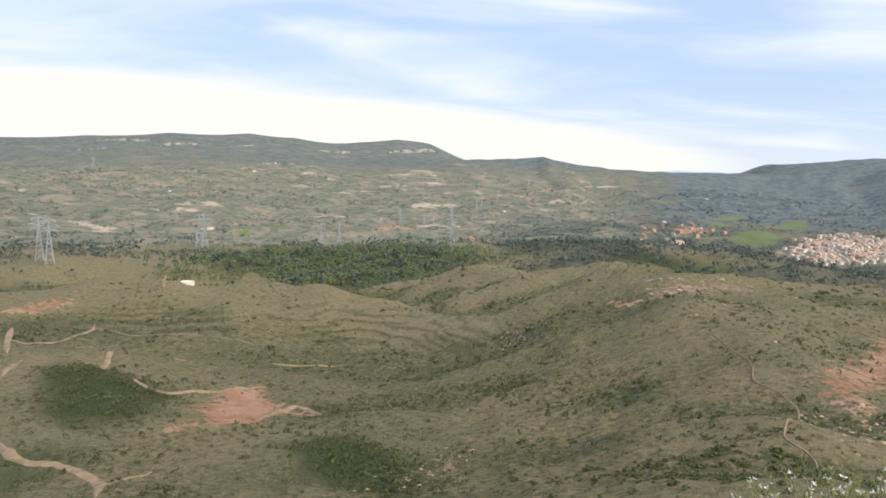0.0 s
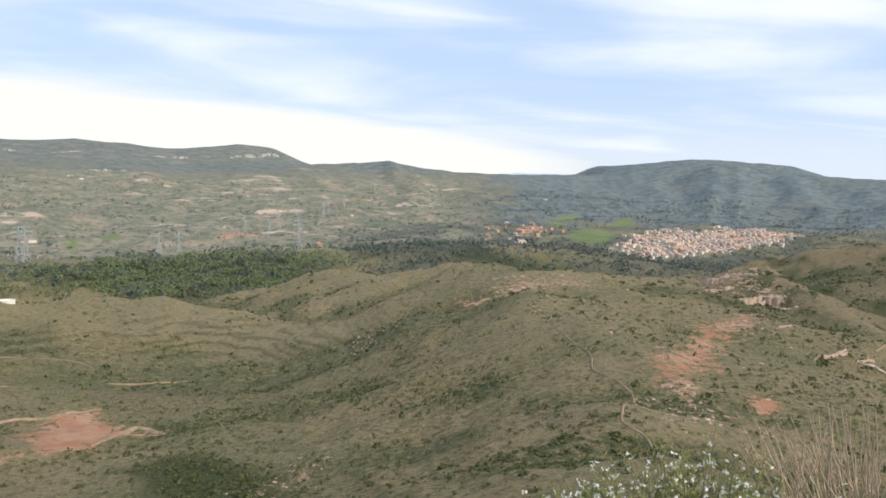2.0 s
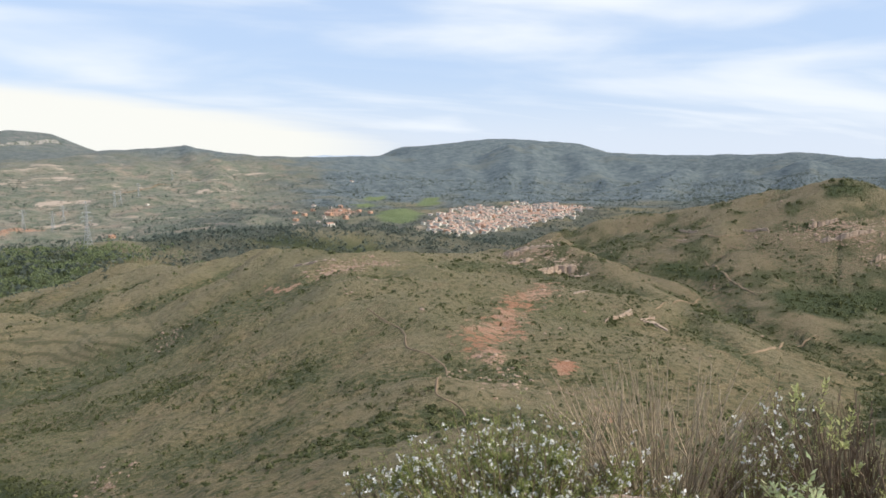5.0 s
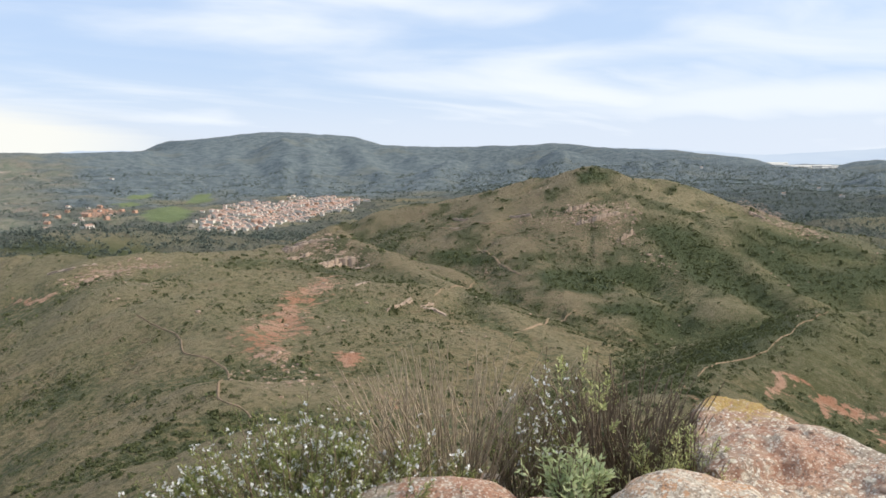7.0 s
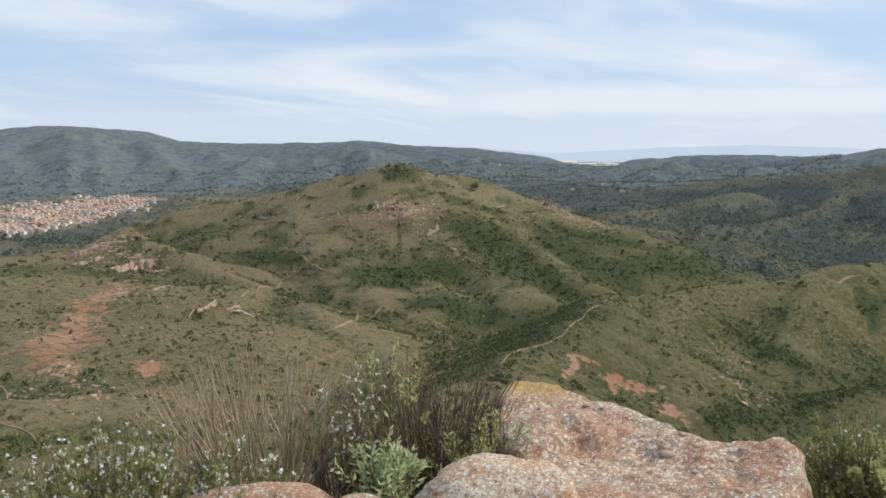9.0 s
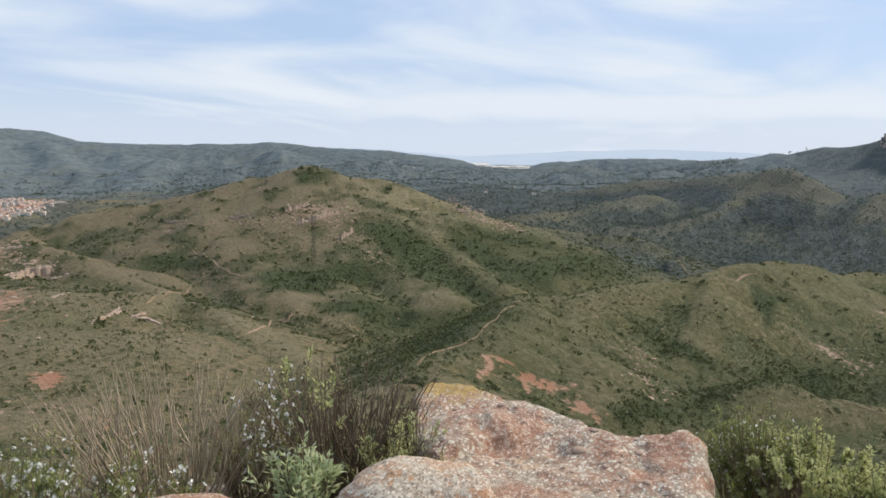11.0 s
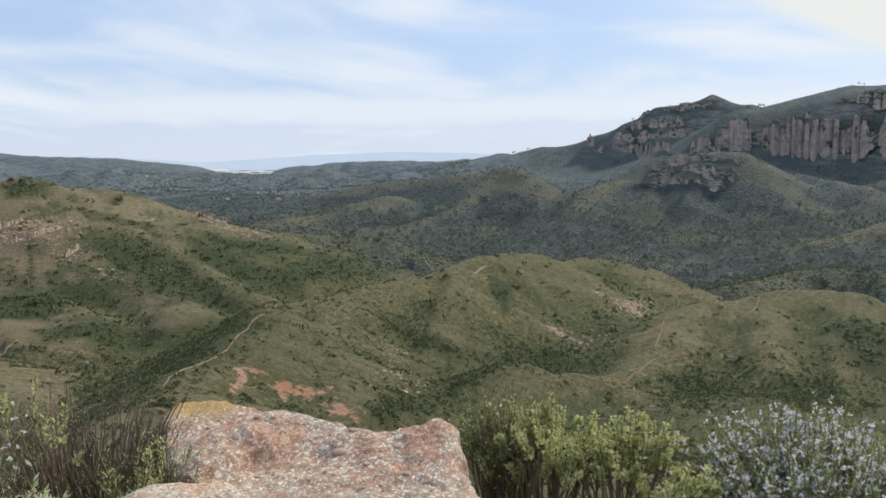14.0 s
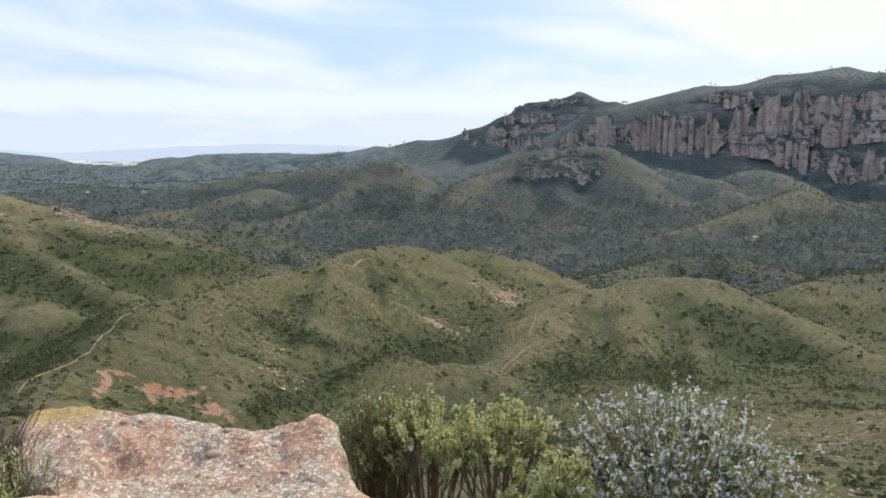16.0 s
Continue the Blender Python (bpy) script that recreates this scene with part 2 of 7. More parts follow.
    rock = blend(nt, band(nt, n_fine, 0.5, 0.7), rock, (0.42, 0.37, 0.31))
    col = blend(nt, band(nt, edge, 0.5, 0.64), col, rock)
    field = blend(nt, n_mid, (0.12, 0.165, 0.07), (0.16, 0.185, 0.09))
    col = blend(nt, attr(nt, "field"), col, field)
    col = blend(nt, attr(nt, "pave"), col, blend(nt, band(nt, noise_node(nt, pos, 0.08, 4), 0.42, 0.58), (0.30, 0.27, 0.24), (0.12, 0.13, 0.085)))
    cliff = blend(nt, band(nt, noise_node(nt, pos, 0.03, 5, 0.65, (1, 1, 0.35)), 0.38, 0.62), (0.27, 0.24, 0.225), (0.15, 0.155, 0.148))
    cliff = blend(nt, band(nt, noise_node(nt, pos, 0.02, 5, 0.7, (0.5, 0.5, 4.0)), 0.42, 0.54), cliff, (0.10, 0.125, 0.118))
    col = blend(nt, attr(nt, "cliff"), col, cliff)
    nt.links.new(col, bsdf.inputs["Base Color"])
    crown = calc(nt, "MULTIPLY", calc(nt, "SUBTRACT", 1.0, canopy.outputs["Distance"]), calc(nt, "MULTIPLY", attr(nt, "wood"), 3.0))
    relief(nt, bsdf, calc(nt, "ADD", crown, calc(nt, "ADD", calc(nt, "MULTIPLY", n_tuft, 0.8), calc(nt, "ADD", n_small, calc(nt, "MULTIPLY", n_fine, 0.35)))), 0.9, 1.2)
    return mat


LAND_MAT = land_material()


def track_material():
    mat, nt, bsdf = nodes_of("track_earth", 0.95)
    pos = place(nt)
    col = blend(nt, band(nt, noise_node(nt, pos, 0.3, 4), 0.35, 0.65), (0.31, 0.225, 0.15), (0.25, 0.18, 0.12))
    col = blend(nt, band(nt, noise_node(nt, pos, 2.0, 4, 0.7), 0.52, 0.64, 0.7), col, (0.24, 0.165, 0.105))
    col = blend(nt, band(nt, noise_node(nt, pos, 0.22, 5, 0.7), 0.52, 0.60, 0.7), col, (0.14, 0.125, 0.07))
    nt.links.new(col, bsdf.inputs["Base Color"])
    relief(nt, bsdf, noise_node(nt, pos, 2.0, 5), 0.6, 0.05)
    return mat


TRACK_MAT = track_material()
SHRUB_MAT = leafy("shrub_leaves", (0.058, 0.072, 0.030), (0.140, 0.150, 0.066), (0.092, 0.106, 0.045), 0.25)
PINE_MAT = leafy("pine_needles", (0.130, 0.170, 0.082), (0.220, 0.262, 0.135), (0.175, 0.212, 0.112), 0.35)
# oak leaves only stand far off; their grey-green includes some haze
OAK_MAT = leafy("oak_wood_leaves", (0.076, 0.098, 0.086), (0.156, 0.172, 0.138), (0.104, 0.128, 0.110), 0.4)
STONE_MAT = mottled("weathered_stone", (0.42, 0.32, 0.25), (0.34, 0.23, 0.17), 0.7, 0.95, 0.05, 3.0)


# ---- places on the land, in plan (metres) ----
ROADS = {
    "near_path_b": (2.2, [(87.5, 116.0), (86.8, 111.2), (86.7, 105.0), (91.6, 102.4)]),
    "near_path": (0.9, [(70.7, 101.7), (74.2, 98.7), (56.8, 72.5), (48.5, 59.5), (44.6, 52.4)]),
    "hill_path_d": (0.9, [(300.1, 303.1), (286.4, 277.4), (275.5, 255.7), (267.0, 237.3)]),
    "hill_terrace_b": (0.8, [(321.2, 362.6), (320.5, 347.0), (313.2, 322.9)]),
    "hill_terrace": (0.9, [(329.5, 361.6), (328.9, 341.2), (323.0, 316.6), (339.6, 314.2)]),
    "clay_road": (2.6, [(-107.3, 182.4), (-97.0, 171.2), (-85.4, 166.5), (-75.6, 159.2), (-69.4, 152.1), (-64.6, 139.9)]),
    "clay_branch": (1.8, [(-67.2, 148.1), (-64.8, 153.7), (-62.3, 162.0)]),
    "clay_track": (2.2, [(-118.4, 264.1), (-135.8, 313.7)]),
    "clay_track_b": (2.0, [(-105.8, 258.4), (-94.8, 245.0), (-85.1, 243.8), (-71.8, 254.2), (-61.3, 267.5)]),
    "clay_track_c": (2.4, [(-52.7, 215.6), (-46.0, 240.6), (-35.1, 229.3)]),
    "west_lane": (2.4, [(-162.6, 283.0), (-183.3, 320.3), (-193.2, 341.6)]),
    "west_lane_b": (2.2, [(-179.5, 316.1), (-162.8, 320.6), (-158.2, 336.8), (-165.1, 362.0)]),
    "west_lane_c": (2.2, [(-144.7, 247.5), (-147.7, 259.4), (-150.1, 270.3)]),
    "tank_lane": (2.0, [(-148.1, 406.9), (-243.4, 672.1), (-230.9, 670.6), (-146.9, 440.1)]),
    "bowl_track": (1.1, [(-165.4, 357.8), (-121.4, 339.8), (-93.3, 349.3), (-80.8, 336.9)]),
    "bowl_track_b": (1.4, [(-73.3, 319.8), (-61.4, 320.3), (-40.5, 327.8)]),
    "spur_path": (0.4, [(55.7, 104.5), (58.3, 113.4), (56.9, 119.2), (58.8, 124.6), (71.4, 146.0), (73.9, 158.6), (72.4, 170.1), (77.0, 183.2), (78.8, 197.7), (78.7, 216.4)]),
    "bend_path": (0.7, [(177.2, 200.1), (189.1, 208.9), (210.6, 222.9), (245.6, 249.6)]),
    "gully_track": (0.9, [(173.7, 158.4), (187.7, 162.4), (228.8, 189.1), (237.3, 189.6), (246.3, 190.2)]),
    "orange_path": (0.22, [(118.7, 65.5), (131.3, 69.8), (145.0, 72.2), (150.4, 70.7), (165.3, 72.3), (194.2, 80.5), (207.5, 81.4), (228.2, 85.9)]),
    "valley_road": (2.2, [(592.0, 101.6), (562.4, 93.2), (541.9, 83.3)]),
    "crest_path": (1.2, [(341.8, 36.4), (357.7, 32.9), (364.5, 27.8)]),
    "hill_path": (0.5, [(335.5, -48.6), (307.3, -43.5), (285.0, -38.1)]),
    "hill_path_b": (0.45, [(372.0, -97.3), (358.1, -92.4), (347.3, -85.8), (338.2, -72.1)]),
    "hill_path_c": (0.28, [(239.3, -7.6), (241.1, -18.7), (257.6, -28.8), (279.1, -38.6), (293.7, -54.0)]),
    "far_lane": (5.0, [(407.6, 2225.0), (459.1, 2083.4), (487.3, 2007.2)]),
    "far_lane_b": (7.0, [(48.8, 2356.8), (141.2, 2463.0), (244.8, 2606.4), (330.9, 2685.0)]),
}
SOILS = {
    "spur_red_c": ([(145.2, 48.9), (154.5, 46.8), (151.8, 38.5), (148.2, 40.1), (143.2, 45.8)]),
    "spur_red_b": ([(129.1, 58.7), (147.9, 63.6), (151.4, 59.6), (143.8, 59.7), (128.9, 56.9)]),
    "clay": ([(-65.0, 202.8), (-75.7, 233.4), (-71.0, 254.9), (-64.2, 262.8), (-52.4, 244.6), (-35.2, 230.0), (-46.5, 229.3), (-52.4, 214.2), (-58.3, 206.1), (-70.2, 193.5), (-67.4, 200.8)]),
    "west_red": ([(-214.9, 365.0), (-203.4, 379.3), (-188.7, 390.2), (-188.5, 383.6), (-199.2, 371.3), (-210.0, 356.5)]),
    "small_red": ([(-112.9, 315.7), (-105.8, 316.0), (-90.1, 297.1), (-99.1, 295.8)]),
    "scar": ([(16.4, 514.8), (28.1, 521.5), (38.5, 493.8), (27.1, 498.1)]),
    "crest_red": ([(69.9, 320.6), (76.0, 330.3), (78.4, 314.7), (83.9, 313.8), (82.6, 305.6), (74.4, 307.1)]),
    "far_red": ([(72.6, 314.5), (80.9, 315.8), (84.5, 309.7), (81.1, 307.1)]),
    "band": ([(85.6, 165.1), (101.1, 184.2), (125.7, 211.6), (151.8, 237.4), (167.4, 249.0), (145.7, 222.7), (122.2, 199.2), (110.6, 181.3), (91.1, 160.1), (88.0, 148.2), (84.0, 152.3)]),
    "red_b": ([(103.3, 151.9), (107.7, 150.7), (105.6, 140.6), (97.9, 132.9), (98.5, 139.6)]),
    "red_c": ([(88.5, 115.7), (87.7, 108.6), (81.5, 102.1), (82.2, 107.3)]),
    "red_d": ([(121.8, 154.3), (126.9, 155.8), (119.6, 146.9), (117.4, 147.6)]),
    "orange": ([(101.4, 59.5), (124.2, 69.0), (127.8, 68.5), (118.8, 64.4), (99.5, 57.0)]),
    "spur_red": ([(148.6, 58.8), (153.6, 54.2), (159.8, 49.6), (153.4, 50.3), (139.6, 52.4), (142.9, 55.4)]),
    "plain_red": ([(-157.3, 1629.2), (-79.7, 1776.2), (-26.6, 1746.6), (-49.8, 1663.2), (-129.2, 1582.9)]),
    "estate": ([(511.2, 1689.2), (611.6, 1843.0), (587.5, 1649.1), (475.2, 1530.0)]),
}
STONES = {
    "hillrock_f": ([(467.7, 221.9), (475.9, 205.1), (486.9, 185.1), (460.8, 183.1), (452.1, 202.9)]),
    "hillrock_e": ([(368.8, 296.4), (390.8, 285.4), (397.6, 262.8), (380.7, 255.7), (364.4, 274.3)]),
    "slip": ([(226.4, 49.9), (217.0, 45.3), (202.8, 37.6), (192.7, 38.0), (211.8, 45.9)]),
    "clearing": ([(388.8, -24.8), (428.8, -51.0), (359.2, -53.2), (374.3, -42.5), (371.4, -27.5)]),
    "clearing_b": ([(328.6, 0.9), (336.8, -14.0), (335.6, -21.9), (319.6, -9.2), (321.8, -1.4)]),
    "strata": ([(193.2, 327.6), (208.3, 323.1), (209.7, 306.8), (202.5, 279.6), (190.1, 281.2), (195.5, 302.4)]),
    "boulder_bank": ([(74.4, 139.2), (83.5, 146.3), (78.1, 128.0), (69.2, 118.8)]),
    "hillrock_a": ([(342.9, 308.2), (364.3, 299.6), (386.2, 281.2), (381.5, 256.8), (362.6, 256.1), (353.7, 282.4)]),
    "hillrock_b": ([(361.4, 248.7), (369.2, 241.2), (354.5, 233.8), (352.2, 240.2)]),
    "hillrock_c": ([(344.9, 219.5), (342.6, 208.4), (335.1, 202.4), (337.5, 211.9)]),
    "hillrock_d": ([(1427.3, 708.0), (1123.4, 497.3), (459.4, 211.3), (475.1, 233.4)]),
    "near_slab": ([(-9.3, 138.1), (-2.2, 152.1), (3.8, 164.2), (2.4, 149.3), (-4.9, 133.5)]),
    "spur_rock_a": ([(28.6, 330.6), (32.5, 333.3), (35.8, 324.2), (32.7, 317.4)]),
    "spur_rock_b": ([(89.6, 322.3), (124.8, 320.3), (123.9, 305.9), (93.1, 294.6)]),
    "spur_rock_c": ([(116.7, 324.8), (95.2, 294.6), (98.6, 291.8)]),
    "right_rock": ([(129.2, -68.7), (134.8, -77.8), (140.5, -88.3), (124.4, -78.4), (119.9, -69.6), (72.5, -39.3)]),
    "right_rock_b": ([(40.3, -20.3), (55.8, -31.2), (46.7, -27.3), (35.3, -18.7)]),
}
WOODS = {
    "hill_patch_f": ([(434.1, 202.6), (460.2, 182.9), (468.2, 154.8), (432.6, 164.9), (420.7, 185.6)]),
    "right_side": ([(331.4, -111.2), (341.8, -135.3), (322.2, -148.0), (283.8, -144.3), (278.4, -124.4), (287.4, -108.0)]),
    "right_foot_b": ([(267.2, -39.1), (277.0, -53.2), (262.8, -60.7), (240.5, -48.3), (256.0, -39.5)]),
    "spur_knot": ([(341.3, 26.4), (350.7, 19.6), (329.5, 14.9), (316.8, 21.0)]),
    "spur_band": ([(254.8, 62.1), (264.2, 54.0), (257.3, 36.9), (257.9, 25.4), (242.9, 34.8), (250.0, 49.2)]),
    "right_gully": ([(171.2, 37.9), (188.6, 32.8), (228.5, 31.0), (227.7, 19.1), (296.8, 10.0), (321.2, -9.2), (350.2, -23.9), (309.2, -11.1), (234.2, 7.8), (195.7, 28.0), (164.9, 31.3)]),
    "spur_west_flank": ([(125.9, 72.9), (163.3, 88.1), (191.9, 85.9), (207.7, 83.3), (303.2, 135.9), (282.9, 144.7), (201.7, 114.8)]),
    "hill_patch_e": ([(366.1, 143.3), (391.9, 130.2), (448.4, 116.0), (519.7, 101.9), (569.7, 124.8), (489.8, 138.1), (439.9, 152.9), (407.2, 155.4), (382.9, 162.9), (344.6, 143.9)]),
    "hill_patch_d": ([(255.9, 192.7), (288.5, 179.0), (281.9, 152.3), (263.1, 163.3), (248.5, 181.5)]),
    "hill_patch_c": ([(267.0, 237.3), (309.6, 233.0), (311.4, 206.4), (273.6, 199.7), (250.9, 210.2)]),
    "hill_patch_b": ([(204.0, 212.9), (254.4, 236.4), (237.5, 214.5), (189.2, 189.4)]),
    "hill_patch_a": ([(279.3, 325.1), (295.8, 307.4), (291.6, 270.4), (277.7, 273.1), (273.9, 306.1)]),
    "pines": ([(-232.6, 784.6), (-195.1, 878.1), (-106.8, 901.9), (0.3, 861.6), (30.5, 807.6), (19.9, 724.9), (-30.5, 706.8), (-64.0, 671.8), (-109.0, 671.3), (-169.8, 716.5), (-201.3, 696.5)]),
    "mid": ([(84.9, 1145.0), (160.5, 984.6), (218.7, 867.1), (242.1, 774.0), (309.5, 798.9), (326.6, 753.5), (113.9, 363.1), (163.1, 810.9), (75.2, 839.4)]),
    "hollow": ([(-126.8, 234.8), (-136.4, 276.5), (-117.0, 269.9), (-86.4, 241.1), (-77.0, 206.0), (-89.0, 197.6), (-107.8, 204.9)]),
    "hill_dark": ([(374.4, 253.4), (401.5, 246.2), (398.2, 214.9), (381.4, 192.4), (359.7, 168.9), (336.8, 140.8), (314.9, 159.7), (331.6, 195.7), (353.7, 224.8)]),
    "hill_dark_b": ([(309.8, 232.2), (328.0, 215.7), (324.4, 197.9), (304.2, 206.8), (287.5, 213.0)]),
    "hill_top": ([(421.7, 328.6), (432.8, 324.9), (444.1, 313.4), (442.8, 301.9), (430.1, 300.0), (416.4, 303.0), (413.8, 313.5)]),
    "hill_dark_c": ([(424.5, 213.3), (425.1, 191.1), (403.1, 164.1), (391.7, 143.2), (381.0, 162.1), (393.1, 187.5)]),
    "spur_dark": ([(340.6, 25.2), (351.7, 16.0), (327.7, 11.2), (315.8, 19.8)]),
    "valley_dark": ([(208.3, 81.7), (228.2, 85.1), (159.4, 69.8), (134.5, 68.9), (103.2, 59.1), (108.7, 69.7), (189.1, 111.2), (287.0, 143.6), (221.8, 96.8)]),
    "slope_dark": ([(-38.2, 185.3), (-19.2, 193.5), (1.2, 132.4), (-6.5, 126.2), (-22.5, 141.0)]),
    "right_dark": ([(266.6, -75.8), (284.1, -98.1), (222.2, -85.9), (210.8, -68.5)]),
    "right_dark_b": ([(329.5, -135.7), (306.2, -155.0), (277.9, -147.8), (288.3, -137.6)]),
    "right_foot": ([(155.2, 39.3), (183.7, 37.7), (187.7, 29.8), (149.6, 33.1)]),
}
FIELDS = {
    "field_a": ([(604.5, 1606.2), (702.1, 1741.6), (723.4, 1606.2), (592.0, 1354.6), (533.7, 1368.0)]),
    "field_b": ([(895.3, 1986.2), (955.3, 2011.8), (853.7, 1798.5), (788.2, 1801.7)]),
    "field_c": ([(633.5, 1852.6), (693.5, 1873.1), (695.8, 1799.7), (639.4, 1807.0)]),
    "field_d": ([(753.6, 2080.1), (867.5, 2194.8), (784.4, 2006.6), (697.8, 1905.4)]),
    "yard": ([(-374.5, 1646.9), (-339.8, 1667.6), (-325.7, 1598.9), (-350.3, 1566.1)]),
    "yard_b": ([(-408.1, 1530.7), (-388.5, 1566.0), (-378.1, 1523.7), (-396.9, 1509.8)]),
    "terr_a": ([(-86.8, 390.8), (-49.4, 421.8), (-5.0, 408.7), (40.7, 352.7), (41.3, 296.9), (18.3, 320.9), (-19.5, 347.2), (-62.3, 352.5)]),
    "terr_b": ([(-179.2, 370.1), (-132.2, 395.4), (-98.3, 378.7), (-97.2, 344.7), (-143.9, 332.8)]),
}
VILLAGES = {
    "village": ([(562.8, 1219.6), (681.9, 1416.0), (908.2, 1720.3), (868.4, 1482.1), (1030.3, 1672.4), (1082.8, 1487.8), (870.7, 1262.7), (784.8, 1253.2), (642.6, 1135.2), (591.9, 1163.5)]),
    "estate": ([(365.4, 1521.4), (575.4, 1858.8), (667.5, 1772.0), (493.1, 1447.2), (370.7, 1429.9)]),
}
BARES = {
    "skirt": ([(464.0, 209.3), (929.6, 341.9), (1001.6, 306.9), (1001.0, 269.9), (921.5, 184.2), (888.4, 136.4), (795.8, 111.5), (513.9, 111.9), (476.3, 155.9), (456.9, 186.5)]),
    "brown_hill": ([(876.3, -315.5), (1054.9, -426.0), (1159.7, -552.8), (1059.9, -546.2), (915.2, -466.4), (830.2, -368.4)]),
    "green_ridge": ([(1119.8, -101.3), (1184.1, -150.6), (1034.3, -194.0), (937.5, -169.2), (1071.3, -137.0)]),
    "green_ridge_b": ([(900.0, -229.9), (969.7, -319.9), (841.8, -316.2), (817.4, -270.5), (827.1, -224.0)]),
}
HOUSE_SPOTS = [(-477.8, 1525.7), (-464.9, 1539.0), (169.9, 2079.7), (60.1, 1506.8), (-761.5, 3232.2), (-713.1, 3281.7), (-763.2, 2946.5), (-704.8, 2884.0), (-794.9, 2241.3), (871.5, 2530.0), (285.5, 917.1), (1576.9, 694.1), (2045.4, 810.4), (1587.7, 583.8), (810.1, -347.4), (2508.2, 1397.9)]
PYLON_SPOTS = [(-358.7, 680.9), (-338.5, 659.2), (-285.1, 899.1), (-276.9, 894.0), (-226.2, 1441.0), (-193.4, 1451.3), (-87.6, 1656.1), (-37.5, 1664.5), (-19.9, 1807.0), (24.2, 1820.0), (93.2, 2047.7), (108.5, 2082.6), (319.3, 2850.5), (165.3, 2282.5), (12.4, 911.1), (-1271.2, 2805.3)]
TANK_SPOT = (-143.3, 430.9)
